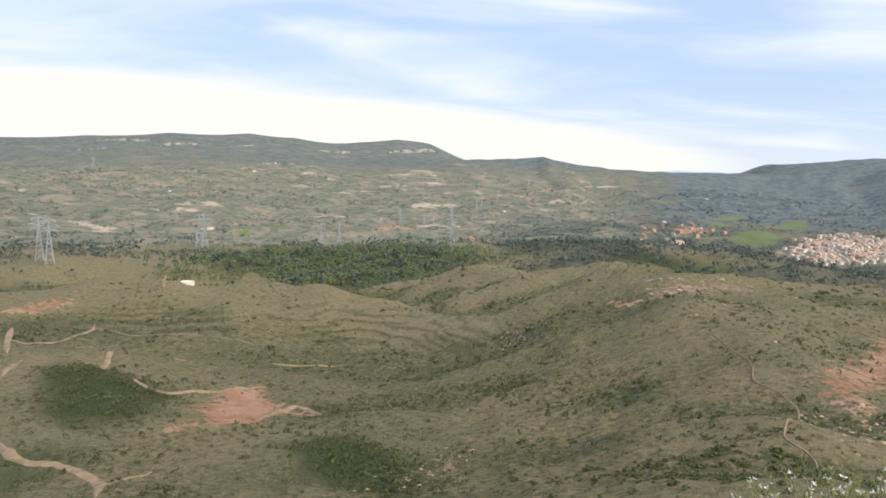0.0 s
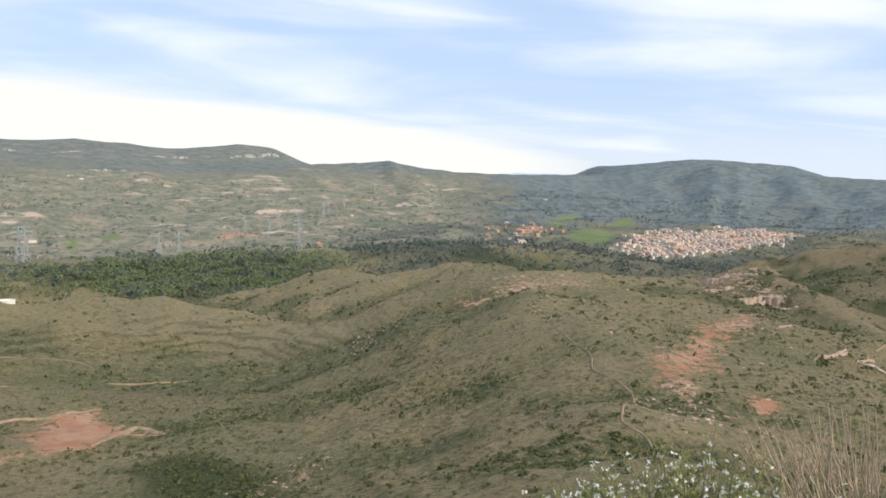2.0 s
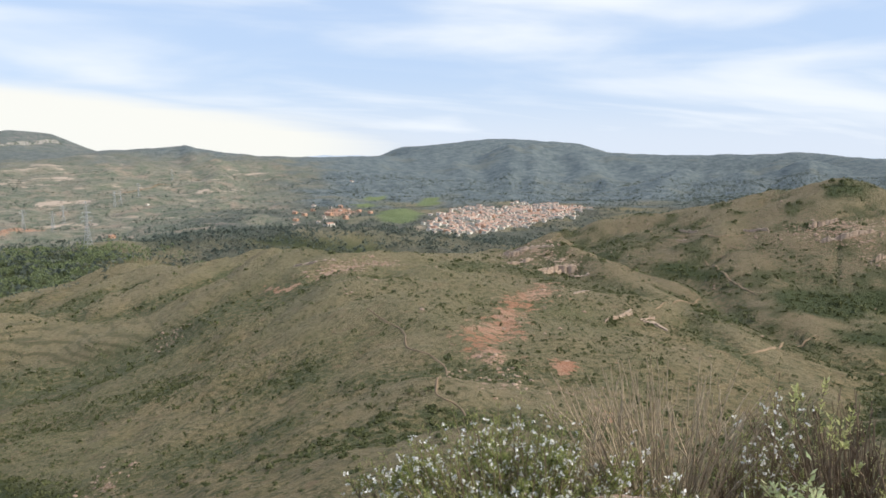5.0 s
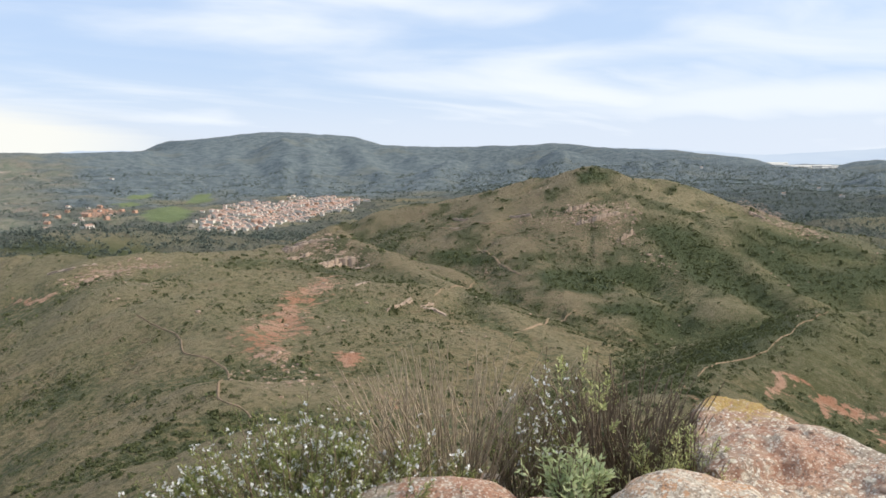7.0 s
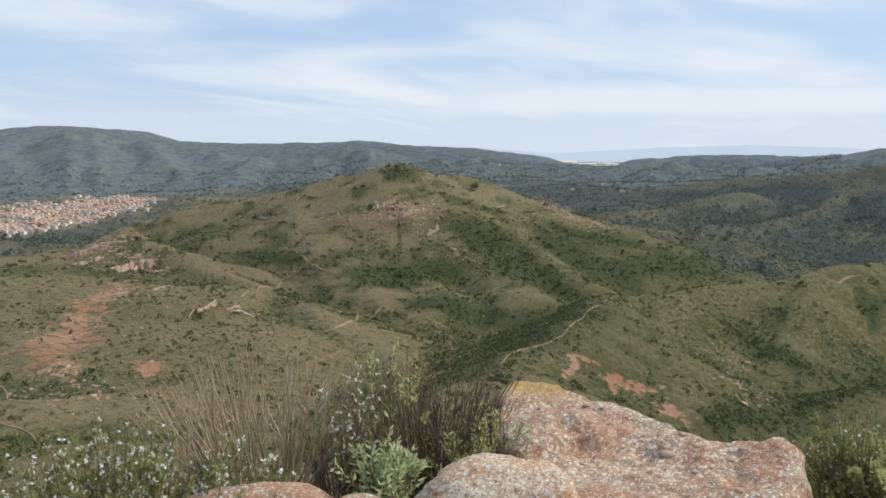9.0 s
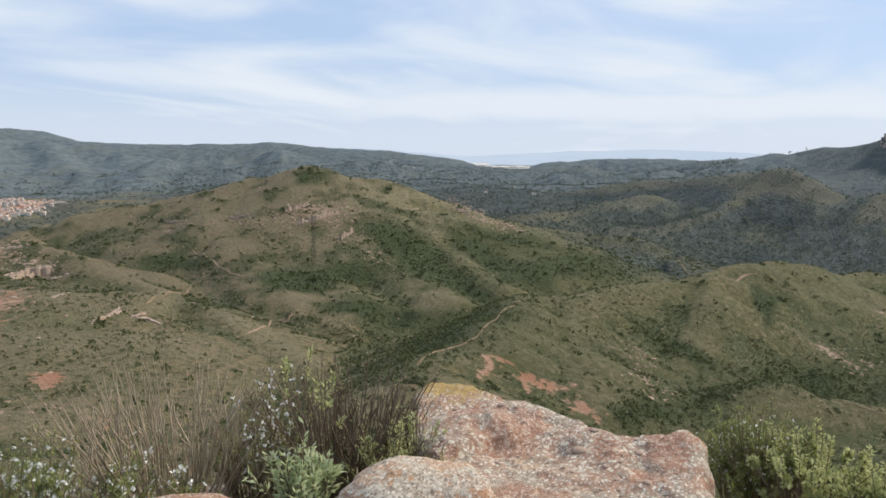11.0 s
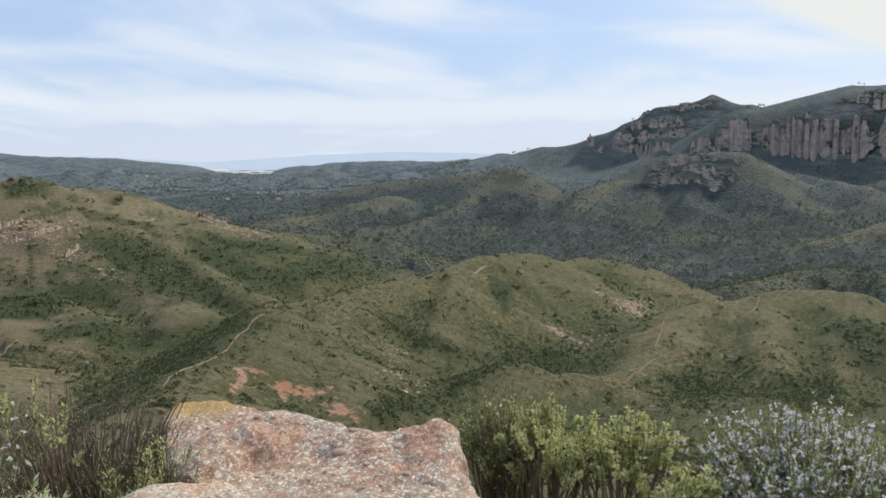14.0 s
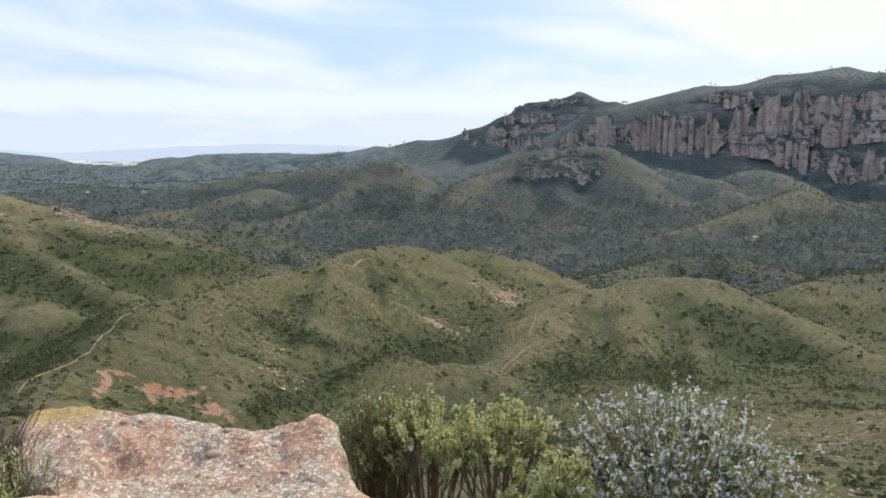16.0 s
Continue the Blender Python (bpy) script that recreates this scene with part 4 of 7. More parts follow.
# ---- ridges: crest lines with a near and a far slope and a rounding (metres); the hills stand on them ----
RIDGES = {
    "bowl_crest": (0.25, 0.4, 9.0, [
        (-163, 398, -75.3), (-148, 425, -70.2), (-114, 451, -74.2), (-73, 454, -74.4), (-40, 453, -80.0),
        (-7, 450, -85.6), (27, 444, -85.2), (52, 437, -81.0),
    ]),
    "shoulder": (0.28, 0.4, 9.0, [
        (64, 481, -71.3), (84, 468, -59.8), (103, 459, -54.2), (123, 454, -53.6), (140, 438, -57.2),
        (155, 423, -59.8), (174, 404, -57.4), (193, 384, -55.7),
    ]),
    "wood_edge_knoll": (0.26, 0.4, 9.0, [
        (-17, 560, -95.5), (9, 600, -87.8), (27, 619, -82.6), (49, 598, -86.2), (66, 556, -87.8),
    ]),
    "hill_crest": (0.3, 0.45, 10.0, [
        (263, 449, -63.1), (309, 449, -54.0), (351, 437, -43.8), (381, 411, -38.1), (403, 389, -31.7),
        (423, 359, -21.7), (433, 339, -17.6), (440, 330, -14.8), (445, 323, -15.5), (451, 314, -18.9),
        (470, 295, -24.3), (486, 278, -32.2), (505, 253, -41.8), (525, 235, -53.2), (552, 210, -61.8),
        (585, 174, -66.5), (604, 141, -71.6), (589, 115, -79.7), (553, 85, -87.0),
    ]),
    "hill_spur_a": (0.5, 0.5, 5.0, [
        (470, 276, -33.0), (430, 235, -47.8), (393, 198, -58.0), (363, 167, -63.7), (342, 141, -68.4),
    ]),
    "hill_spur_b": (0.38, 0.42, 9.0, [
        (440, 313, -25.1), (400, 265, -44.9), (364, 228, -56.2), (337, 196, -61.6), (303, 154, -66.1),
    ]),
    "hill_spur_c": (0.31, 0.31, 16.0, [
        (426, 340, -24.0), (364, 297, -44.5), (322, 254, -59.1), (279, 203, -64.3),
    ]),
    "hill_spur_d": (0.31, 0.31, 16.0, [
        (403, 375, -31.5), (332, 318, -44.0), (292, 259, -56.9), (254, 210, -61.8),
    ]),
    "hill_spur_e": (0.45, 0.45, 6.0, [
        (507, 249, -46.1), (474, 213, -60.2), (446, 178, -67.0), (416, 145, -72.5),
    ]),
    "hill_spur_f": (0.42, 0.42, 6.0, [
        (570, 188, -66.3), (517, 154, -72.8), (483, 131, -77.7),
    ]),
    "hill_spur_g": (0.31, 0.31, 16.0, [
        (400, 392, -35.4), (326, 353, -51.1), (291, 303, -60.1), (264, 245, -68.1), (234, 196, -70.7),
    ]),
    "near_spur_east": (0.34, 0.36, 5.0, [
        (212, 321, -40.9), (213, 284, -46.1), (205, 246, -51.5), (197, 206, -55.0), (186, 170, -56.8),
        (172, 140, -58.0), (157, 116, -57.8),
    ]),
    "right_spur": (0.44, 0.46, 5.0, [
        (97, 57, -35.6), (123, 67, -39.4), (149, 71, -42.2), (184, 77, -44.3), (234, 87, -48.5),
        (263, 79, -51.9), (305, 67, -54.7), (342, 49, -55.5), (379, 32, -53.6), (400, 20, -53.5),
        (425, 6, -59.1), (452, -10, -69.1),
    ]),
    "right_knoll": (0.38, 0.45, 8.0, [
        (455, -4, -68.4), (470, -18, -66.4), (479, -31, -67.5), (487, -54, -75.6), (474, -77, -81.4),
        (457, -88, -86.4),
    ]),
    "right_spur_rib_a": (0.5, 0.5, 4.0, [
        (342, 43, -53.3), (287, 43, -61.8), (236, 41, -65.3), (209, 38, -67.2),
    ]),
    "right_spur_rib_b": (0.5, 0.5, 4.0, [
        (405, 11, -54.8), (360, 16, -67.0), (320, 9, -74.2), (295, -2, -78.6),
    ]),
    "right_spur_rib_c": (0.45, 0.45, 5.0, [
        (479, -26, -68.2), (444, -34, -79.8), (410, -44, -86.2),
    ]),
    "right_spur_rib_d": (0.5, 0.5, 4.0, [
        (250, 80, -50.4), (200, 64, -51.7), (172, 53, -52.3), (154, 42, -52.9),
    ]),
    "foot_mound": (0.3, 0.42, 5.0, [
        (213, 27, -66.1), (225, 19, -66.8), (235, 7, -67.7), (240, -6, -70.8), (239, -19, -72.9),
    ]),
    "right_hill": (0.36, 0.45, 8.0, [
        (340, -58, -71.3), (363, -80, -70.2), (375, -99, -69.4), (380, -126, -67.2), (376, -142, -69.2),
        (358, -155, -74.1), (331, -162, -77.4), (300, -164, -78.4), (275, -163, -77.3), (255, -159, -75.4),
    ]),
    "right_hill_path_rib": (0.42, 0.42, 5.0, [
        (363, -80, -70.2), (337, -58, -71.5), (309, -45, -72.2), (283, -37, -74.3), (257, -24, -75.4),
        (240, -8, -74.8),
    ]),
    "right_hill_rib_a": (0.42, 0.42, 5.0, [
        (374, -142, -69.4), (319, -117, -74.5), (268, -97, -79.1), (240, -86, -80.2),
    ]),
    "right_hill_rib_b": (0.42, 0.42, 5.0, [
        (373, -100, -69.6), (316, -87, -73.7), (269, -77, -77.3),
    ]),
    "valley_ridge": (0.25, 0.35, 10.0, [
        (544, -132, -95.2), (585, -172, -94.1), (610, -225, -90.8), (596, -247, -91.9), (543, -255, -93.7),
    ]),
    "valley_ridge_east": (0.25, 0.35, 10.0, [
        (444, -229, -85.6), (461, -262, -83.2), (477, -293, -82.4),
    ]),
    "knob_ridge": (0.42, 0.45, 12.0, [
        (1395, 552, -106.9), (1494, 516, -103.0), (1541, 432, -86.5), (1466, 319, -66.4), (1383, 218, -57.2),
        (1303, 130, -48.1), (1247, 81, -37.6), (1243, 63, -36.9), (1239, 46, -46.6),
    ]),
    "knob_spur_a": (0.42, 0.42, 10.0, [
        (1243, 78, -37.5), (1179, 46, -64.8), (1100, 22, -84.6), (980, 27, -111.5), (899, 45, -122.3),
    ]),
    "knob_spur_b": (0.42, 0.42, 10.0, [
        (1247, 82, -39.5), (1175, 110, -64.5), (1092, 135, -87.9), (1027, 165, -95.4), (931, 191, -102.8),
    ]),
    "low_wood_ridge": (0.3, 0.35, 14.0, [
        (932, 362, -92.3), (1033, 315, -89.2), (1124, 289, -83.3), (1223, 257, -78.0),
    ]),
    "crag_crest": (0.5, 0.45, 12.0, [
        (1284, -125, -53.8), (1318, -181, -22.6), (1324, -235, -11.1), (1301, -298, -16.6), (1262, -311, -51.1),
        (1174, -332, -77.7), (1056, -343, -101.1), (928, -315, -113.1),
    ]),
    "crag_spur_a": (0.45, 0.45, 10.0, [
        (1318, -181, -22.6), (1220, -155, -67.2), (1125, -102, -90.9), (1038, -63, -106.8), (920, -15, -118.4),
    ]),
    "crag_spur_b": (0.45, 0.45, 10.0, [
        (1319, -234, -14.9), (1193, -200, -74.5), (1042, -195, -111.2), (899, -196, -124.1),
    ]),
    "crag_spur_c": (0.42, 0.42, 10.0, [
        (1284, -125, -53.8), (1208, -64, -66.5), (1090, -26, -91.9), (980, -9, -111.6),
    ]),
    "brown_hill": (0.38, 0.42, 12.0, [
        (852, -291, -102.3), (899, -364, -89.3), (956, -435, -71.5), (981, -476, -65.5), (984, -515, -75.9),
        (924, -520, -95.5), (854, -520, -104.3),
    ]),
    "scarp_spur": (0.42, 0.42, 14.0, [
        (1549, -402, -46.0), (1413, -440, -57.4), (1265, -471, -69.9), (1110, -455, -81.7),
    ]),
    "scarp_spur_b": (0.42, 0.42, 14.0, [
        (1335, -565, -54.1), (1222, -573, -58.5), (1070, -543, -70.8),
    ]),
}


def far_spurs():
    """Wooded spurs running down from the far hills' crest towards the plain."""
    rng = np.random.RandomState(31)
    crest = np.array([p for k in ("mesa_end", "north_hills", "east_hills", "east_ridge") for p in LAND[k]], float)
    bear = np.degrees(np.arctan2(crest[:, 0], crest[:, 1]))
    order = np.argsort(bear)
    bear, dist, top = bear[order], np.hypot(crest[:, 0], crest[:, 1])[order], crest[order, 2]
    out = []
    for k in range(40):
        a = 7 + 77 * (k + rng.uniform(0, 0.9)) / 40
        r0, z0 = np.interp(a, bear, dist) * rng.uniform(0.80, 0.97), np.interp(a, bear, top)
        r1 = max(1950, r0 * rng.uniform(0.55, 0.68))
        u = np.linspace(0, 1, 7)
        bend = a + rng.uniform(-4.5, 4.5) * u + rng.normal(size=7) * 0.35 * u
        r = r0 + (r1 - r0) * u
        z = z0 - rng.uniform(14, 34) + (-128 - z0) * u ** 0.75 + rng.normal(size=7) * 5
        out.append((0.34, 0.34, 22.0, list(zip(r * np.sin(np.radians(bend)), r * np.cos(np.radians(bend)), z))))
    return out


def raise_ridge(x, y, z, near, far, rounding, pts, seed):
    """Lifts the ground to one ridge; small gullies run down its flanks."""
    p = np.array(pts, float)
    reach = (p[:, 2].max() + 135) / min(near, far)
    box_in = np.where((x > p[:, 0].min() - reach) & (x < p[:, 0].max() + reach) & (y > p[:, 1].min() - reach) & (y < p[:, 1].max() + reach))[0]
    if not len(box_in):
        return
    size = np.hypot(p[:, 0], p[:, 1]).mean()
    qx, qy = x[box_in], y[box_in]
    wob = 0.012 * size
    qx, qy = qx + wob * gnoise(qx / (0.09 * size) + seed, qy / (0.09 * size)), qy + wob * gnoise(qx / (0.09 * size), qy / (0.09 * size) + 9 + seed)
    best, along, off = np.full(len(qx), -1e9), np.zeros(len(qx)), np.zeros(len(qx))
    run = 0.0
    for a, b in zip(p, p[1:]):
        d = b - a
        length = math.hypot(d[0], d[1])
        k = np.clip(((qx - a[0]) * d[0] + (qy - a[1]) * d[1]) / (length * length + 1e-9), 0, 1)
        ex, ey = qx - a[0] - k * d[0], qy - a[1] - k * d[1]
        away = np.hypot(ex, ey)
        side = d[0] * ey - d[1] * ex
        blend_k = np.clip(0.5 + side / (away * length + 1e-6), 0, 1)
        slope = near + (far - near) * blend_k
        h = a[2] + d[2] * k - slope * (np.sqrt(away * away + rounding * rounding) - rounding)
        win = h > best
        best[win], along[win], off[win] = h[win], (run + k * length)[win], (away * np.sign(side))[win]
        run += length
    lam = max(13.0, 0.055 * size)
    depth = np.abs(off)
    rib = np.maximum(0, 1 - 2.6 * np.abs(gnoise(along / lam + seed * 3.1 + 0.5 * gnoise(depth / lam, off * 0 + seed), off / (4 * lam) + seed)))
    best -= 0.13 * lam * rib * step(0, 1.3 * lam, depth)
    lower = z[box_in]
    soft = 0.006 * size + 0.5
    k = np.clip(0.5 + 0.5 * (best - lower) / soft, 0, 1)
    z[box_in] = lower + (best - lower) * k + soft * k * (1 - k)


# the far hills' skyline, by bearing
_fa = np.radians(np.arange(-40, 131, 0.5))
_fr = np.exp(np.linspace(math.log(1900), math.log(4900), 60))
_fA, _fR = np.meshgrid(_fa, _fr)
_sky = (base_height(_fR * np.sin(_fA), _fR * np.cos(_fA)) / _fR).max(0)
_SPURS = far_spurs()


def land(x, y):
    """The ground with its ridges, before the small unevenness."""
    shape = np.shape(x)
    x, y = np.asarray(x, float).ravel(), np.asarray(y, float).ravel()
    z = base_height(x, y).ravel()
    r, a = np.hypot(x, y), np.arctan2(x, y)
    sky = np.interp(a, _fa, _sky)
    deg = np.degrees(a)
    # valleys between the far spurs
    z -= 26 * step(0.002, 0.016, sky - z / np.maximum(r, 1)) * step(2000, 2600, r) * step(2, 9, deg) * step(86, 80, deg)
    far = np.where((r > 1500) & (deg > 0) & (deg < 92))[0]
    if len(far):
        fx, fy, fz = x[far], y[far], z[far].copy()
        for k, ridge in enumerate(_SPURS):
            raise_ridge(fx, fy, fz, *ridge, 1.7 * k)
        z[far] = np.maximum(z[far], np.minimum(fz, (sky[far] - 0.0022) * r[far]))
    for k, ridge in enumerate(RIDGES.values()):
        raise_ridge(x, y, z, *ridge, 0.9 * k + 40)
    return z.reshape(shape)


_lr = np.linspace(math.log(20), math.log(4950), 420)
_la = np.radians(np.arange(-40, 131, 0.3))
_LA, _LR = np.meshgrid(_la, _lr)
_zz = land(np.exp(_LR) * np.sin(_LA), np.exp(_LR) * np.cos(_LA)) / np.exp(_LR)


def _soft(v, k, axis):
    c = np.cumsum(np.pad(v, [(k + 1, k) if a == axis else (0, 0) for a in (0, 1)], mode="edge"), axis)
    n = v.shape[axis]
    hi, lo = np.take(c, np.arange(2 * k + 1, 2 * k + 1 + n), axis), np.take(c, np.arange(n), axis)
    return (hi - lo) / (2 * k + 1)


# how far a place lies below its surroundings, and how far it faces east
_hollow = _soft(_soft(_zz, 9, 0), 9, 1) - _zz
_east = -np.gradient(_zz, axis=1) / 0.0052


def _look_up(table, x, y):
    i = np.clip((np.log(np.maximum(np.hypot(x, y), 1)) - _lr[0]) / (_lr[1] - _lr[0]), 0, len(_lr) - 1.001)
    j = np.clip((np.arctan2(x, y) - _la[0]) / (_la[1] - _la[0]), 0, len(_la) - 1.001)
    i0, j0 = i.astype(int), j.astype(int)
    u, v = i - i0, j - j0
    return (table[i0, j0] * (1 - u) + table[i0 + 1, j0] * u) * (1 - v) + (table[i0, j0 + 1] * (1 - u) + table[i0 + 1, j0 + 1] * u) * v


def height(x, y):
    x, y = np.asarray(x, float), np.asarray(y, float)
    r = np.hypot(x, y)
    z = land(x, y)
    a = np.degrees(np.arctan2(x, y))
    calm = (1 - step(84, 90, a) * step(1300, 1700, r)) * (1 - 0.35 * step(30, 40, a) * step(150, 220, r))
    for size, amp in ((5, 0.06), (14, 0.09), (40, 0.10), (110, 0.09), (300, 0.06)):
        fade = step(12, 40, r) * step(0.008, 0.03, size / np.maximum(r, 1)) * step(0.4, 0.12, size / np.maximum(r, 1))
        n = gnoise(x / size + 17.3, y / size + 5.1)
        z = z + amp * size * fade * calm * step(3700, 2900, r) * (np.abs(n) * 1.6 - 0.42 if size > 10 else n)
    if np.any(r > 800):
        free = step(0.0005, 0.008, np.interp(np.radians(a), _fa, _sky) - z / np.maximum(r, 1)) * step(800, 1200, r) * step(24, 12, a)
        z = z + free * (26 * (np.abs(gnoise(x / 380 + 2, y / 250)) - 0.25) + 12 * (np.abs(gnoise(x / 140 + 8, y / 95)) - 0.25))
    if np.any(r > 1900):
        z = z + step(2300, 3000, r) * (6 * gnoise(a / 1.3, r / 400) + 2.5 * gnoise(a / 0.4, r / 160)) * step(-2, 8, a)
    return z


def poly_depth(x, y, poly):
    """Signed distance in metres to a closed outline in plan, positive inside."""
    best, inside = np.full(x.shape, 1e9), np.zeros(x.shape, bool)
    for (ax, ay), (bx, by) in zip(poly, poly[1:] + poly[:1]):
        dx, dy = bx - ax, by - ay
        k = np.clip(((x - ax) * dx + (y - ay) * dy) / (dx * dx + dy * dy + 1e-9), 0, 1)
        best = np.minimum(best, np.hypot(x - ax - k * dx, y - ay - k * dy))
        cross = (ay > y) != (by > y)
        inside ^= cross & (x < (bx - ax) * (y - ay) / (by - ay + 1e-12) + ax)
    return np.where(inside, best, -best)


def cover(x, y, polys, soft):
    """0 to 1: how far a place lies within any of the outlines; soft is a share of the outline's own width."""
    out = np.zeros(x.shape)
    wx = x + 16 * gnoise(x / 28, y / 28) + 5 * gnoise(x / 8, y / 8)
    wy = y + 16 * gnoise(x / 28 + 40, y / 28) + 5 * gnoise(x / 8 + 40, y / 8)
    for poly in polys:
        p = np.array(poly)
        pad = 30
        w = min(np.ptp(p[:, 0]), np.ptp(p[:, 1])) * soft + 1.0
        near = (x > p[:, 0].min() - pad) & (x < p[:, 0].max() + pad) & (y > p[:, 1].min() - pad) & (y < p[:, 1].max() + pad)
        if near.any():
            k = 0.4 if np.hypot(*p.mean(0)) < 320 else 1.0
            qx, qy = x[near] + (wx - x)[near] * k, y[near] + (wy - y)[near] * k
            out[near] = np.maximum(out[near], step(-w, w, poly_depth(qx, qy, poly)))
    return out


def land_cover(x, y):
    """The shares of each kind of ground cover at places in plan."""
    r, a = np.hypot(x, y), np.degrees(np.arctan2(x, y))
    big = gnoise(x / 160 + 3, y / 160) + 0.5 * gnoise(x / 60, y / 60 + 9)
    wood = cover(x, y, list(WOODS.values()), 0.12)
    broad = step(470, 580, r - 90 * step(70, 58, a)) * step(54, 66, a) * step(-0.5, -0.05, big + 0.6 * step(84, 92, a))
    broad = np.maximum(broad, step(880, 1100, r) * step(38, 46, a))
    broad = np.maximum(broad, step(650, 800, r) * step(2, 10, a) * step(2100, 1800, r) * step(-0.45, 0.15, big) * 0.7)
    hollow, east = _look_up(_hollow, x, y), _look_up(_east, x, y)
    rough = 0.25 * gnoise(x / 30 + 8, y / 30) + 0.12 * gnoise(x / 9, y / 9)
    # woods thin on crests and east slopes, drawing lit spurs by colour
    broad *= 1 - 0.34 * step(0.15, 0.75, -hollow * 140 + east * 0.6 + rough + 0.4 * big - 0.1)
    # low brush in patches over the middle hills
    brush = gnoise(x / 27 + 4, y / 27) + 0.7 * gnoise(x / 10, y / 10 + 6)
    middle = step(250, 320, r) * step(700, 620, r) * step(26, 34, a) * step(150, 125, a)
    thicket = np.maximum(wood, middle * (0.75 - 0.35 * step(60, 70, a)) * step(0.02, 0.34, brush))
    wood = np.maximum(np.maximum(0, broad), step(85, 88, a) * step(1300, 1450, r))
    wood = wood * (1 - 0.32 * cover(x, y, list(BARES.values()), 0.3))
    # far woods by distance and bearing, bringing the painted haze tint
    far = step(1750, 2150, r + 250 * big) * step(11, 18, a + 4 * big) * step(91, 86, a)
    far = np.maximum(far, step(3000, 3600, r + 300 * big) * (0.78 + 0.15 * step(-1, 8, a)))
    # part of the same haze tint laid over the mountain
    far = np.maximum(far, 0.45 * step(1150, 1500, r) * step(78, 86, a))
    # dry plain sets in with distance, its paleness partly painted haze
    dry = step(780, 1150, r) * step(22, 12, a + 6 * big) * (1 - far)
    plain = step(3500, 4000, r) * step(66, 69, a) * step(80, 76, a)
    far = far * (1 - plain)
    dry = np.maximum(dry, 0.55 * step(1100, 1300, r) * step(1900, 1700, r) * step(34, 24, a) * (a > 0))
    soil = np.zeros(x.shape)
    for name, poly in SOILS.items():
        soil = np.maximum(soil, {"clay": 1.0, "band": 1.0, "red_b": 0.85, "spur_red_b": 0.8, "spur_red_c": 0.62, "west_red": 0.8, "spur_red": 0.78, "red_d": 0.56, "orange": 0.56}.get(name, 0.68) * cover(x, y, [poly], 0.2))
    stone = cover(x, y, list(STONES.values()), 0.3) * 0.58
    stone = np.maximum(stone, 0.67 * cover(x, y, [q for k, q in STONES.items() if k.startswith(("slip", "clearing", "right"))], 0.3))
    stone = np.maximum(stone, 0.5 * step(0.35, 0.75, big) * (r < 700) * (a > 20) * (a < 62) * (r > 280))
    field = cover(x, y, [q for k, q in FIELDS.items() if not k.startswith("terr")], 0.04)
    terrace = cover(x, y, [q for k, q in FIELDS.items() if k.startswith("terr")], 0.25)
    # denser growth in hollows and on west slopes, doubling as painted shading
    lush_relief = step(0.1, 0.75, hollow * 260 - east * 0.6 + rough + 40 * np.maximum(hollow, 0) + 0.2 * step(52, 62, a) * step(240, 330, r) + 0.34 * step(78, 92, a) + 0.3 * big * (r > 150)) * step(60, 110, r) * (1 - far) * (1 - dry)
    # drier grass on crests and east slopes, doubling as painted light
    grass_relief = step(0.1, 0.9, -hollow * 220 + east * 0.5 + rough + 0.4 * step(48, 36, a)) * (1 - far) * (1 - dry) * (1 - 0.6 * step(58, 70, a) * step(150, 125, a))
    green = step(54, 68, a) * step(150, 125, a) * (r < 900) * (1 - 0.6 * step(0.1, 0.5, -big))
    heath = step(27, 36, a) * step(60, 50, a) * step(240, 320, r) * step(700, 620, r) * step(-0.55, 0.15, big + 0.3)
    pave = cover(x, y, [VILLAGES["village"]], 0.05)
    return {"pave": pave, "heath": heath, "green": green, "lush_relief": lush_relief, "grass_relief": grass_relief, "thicket": thicket * (1 - wood), "wood": wood, "far_wood_haze": far, "dry": np.maximum(dry, plain), "soil": soil, "stone": stone, "field": field, "terrace": terrace}


def ground_rows():
    rows = [2.0]
    while rows[-1] < 4960:
        r = rows[-1]
        rows.append(r * (1.05 if r < 70 else 1.015 if r < 1150 else 1.008 if r < 2600 else 1.012))
    return np.array(rows)


def sheet(name, co, faces_of):
    """A mesh from arrays: vertices, and lists of face index arrays."""
    me = bpy.data.meshes.new(name)
    me.vertices.add(len(co))
    me.vertices.foreach_set("co", np.asarray(co, np.float32).ravel())
    loops = np.concatenate([f.ravel() for f in faces_of])
    me.loops.add(len(loops))
    me.loops.foreach_set("vertex_index", loops.astype(np.int32))
    sizes = np.concatenate([np.full(len(f), f.shape[1]) for f in faces_of])
    me.polygons.add(len(sizes))
    me.polygons.foreach_set("loop_start", np.concatenate([[0], np.cumsum(sizes)[:-1]]).astype(np.int32))
    me.update(calc_edges=True)
    return me


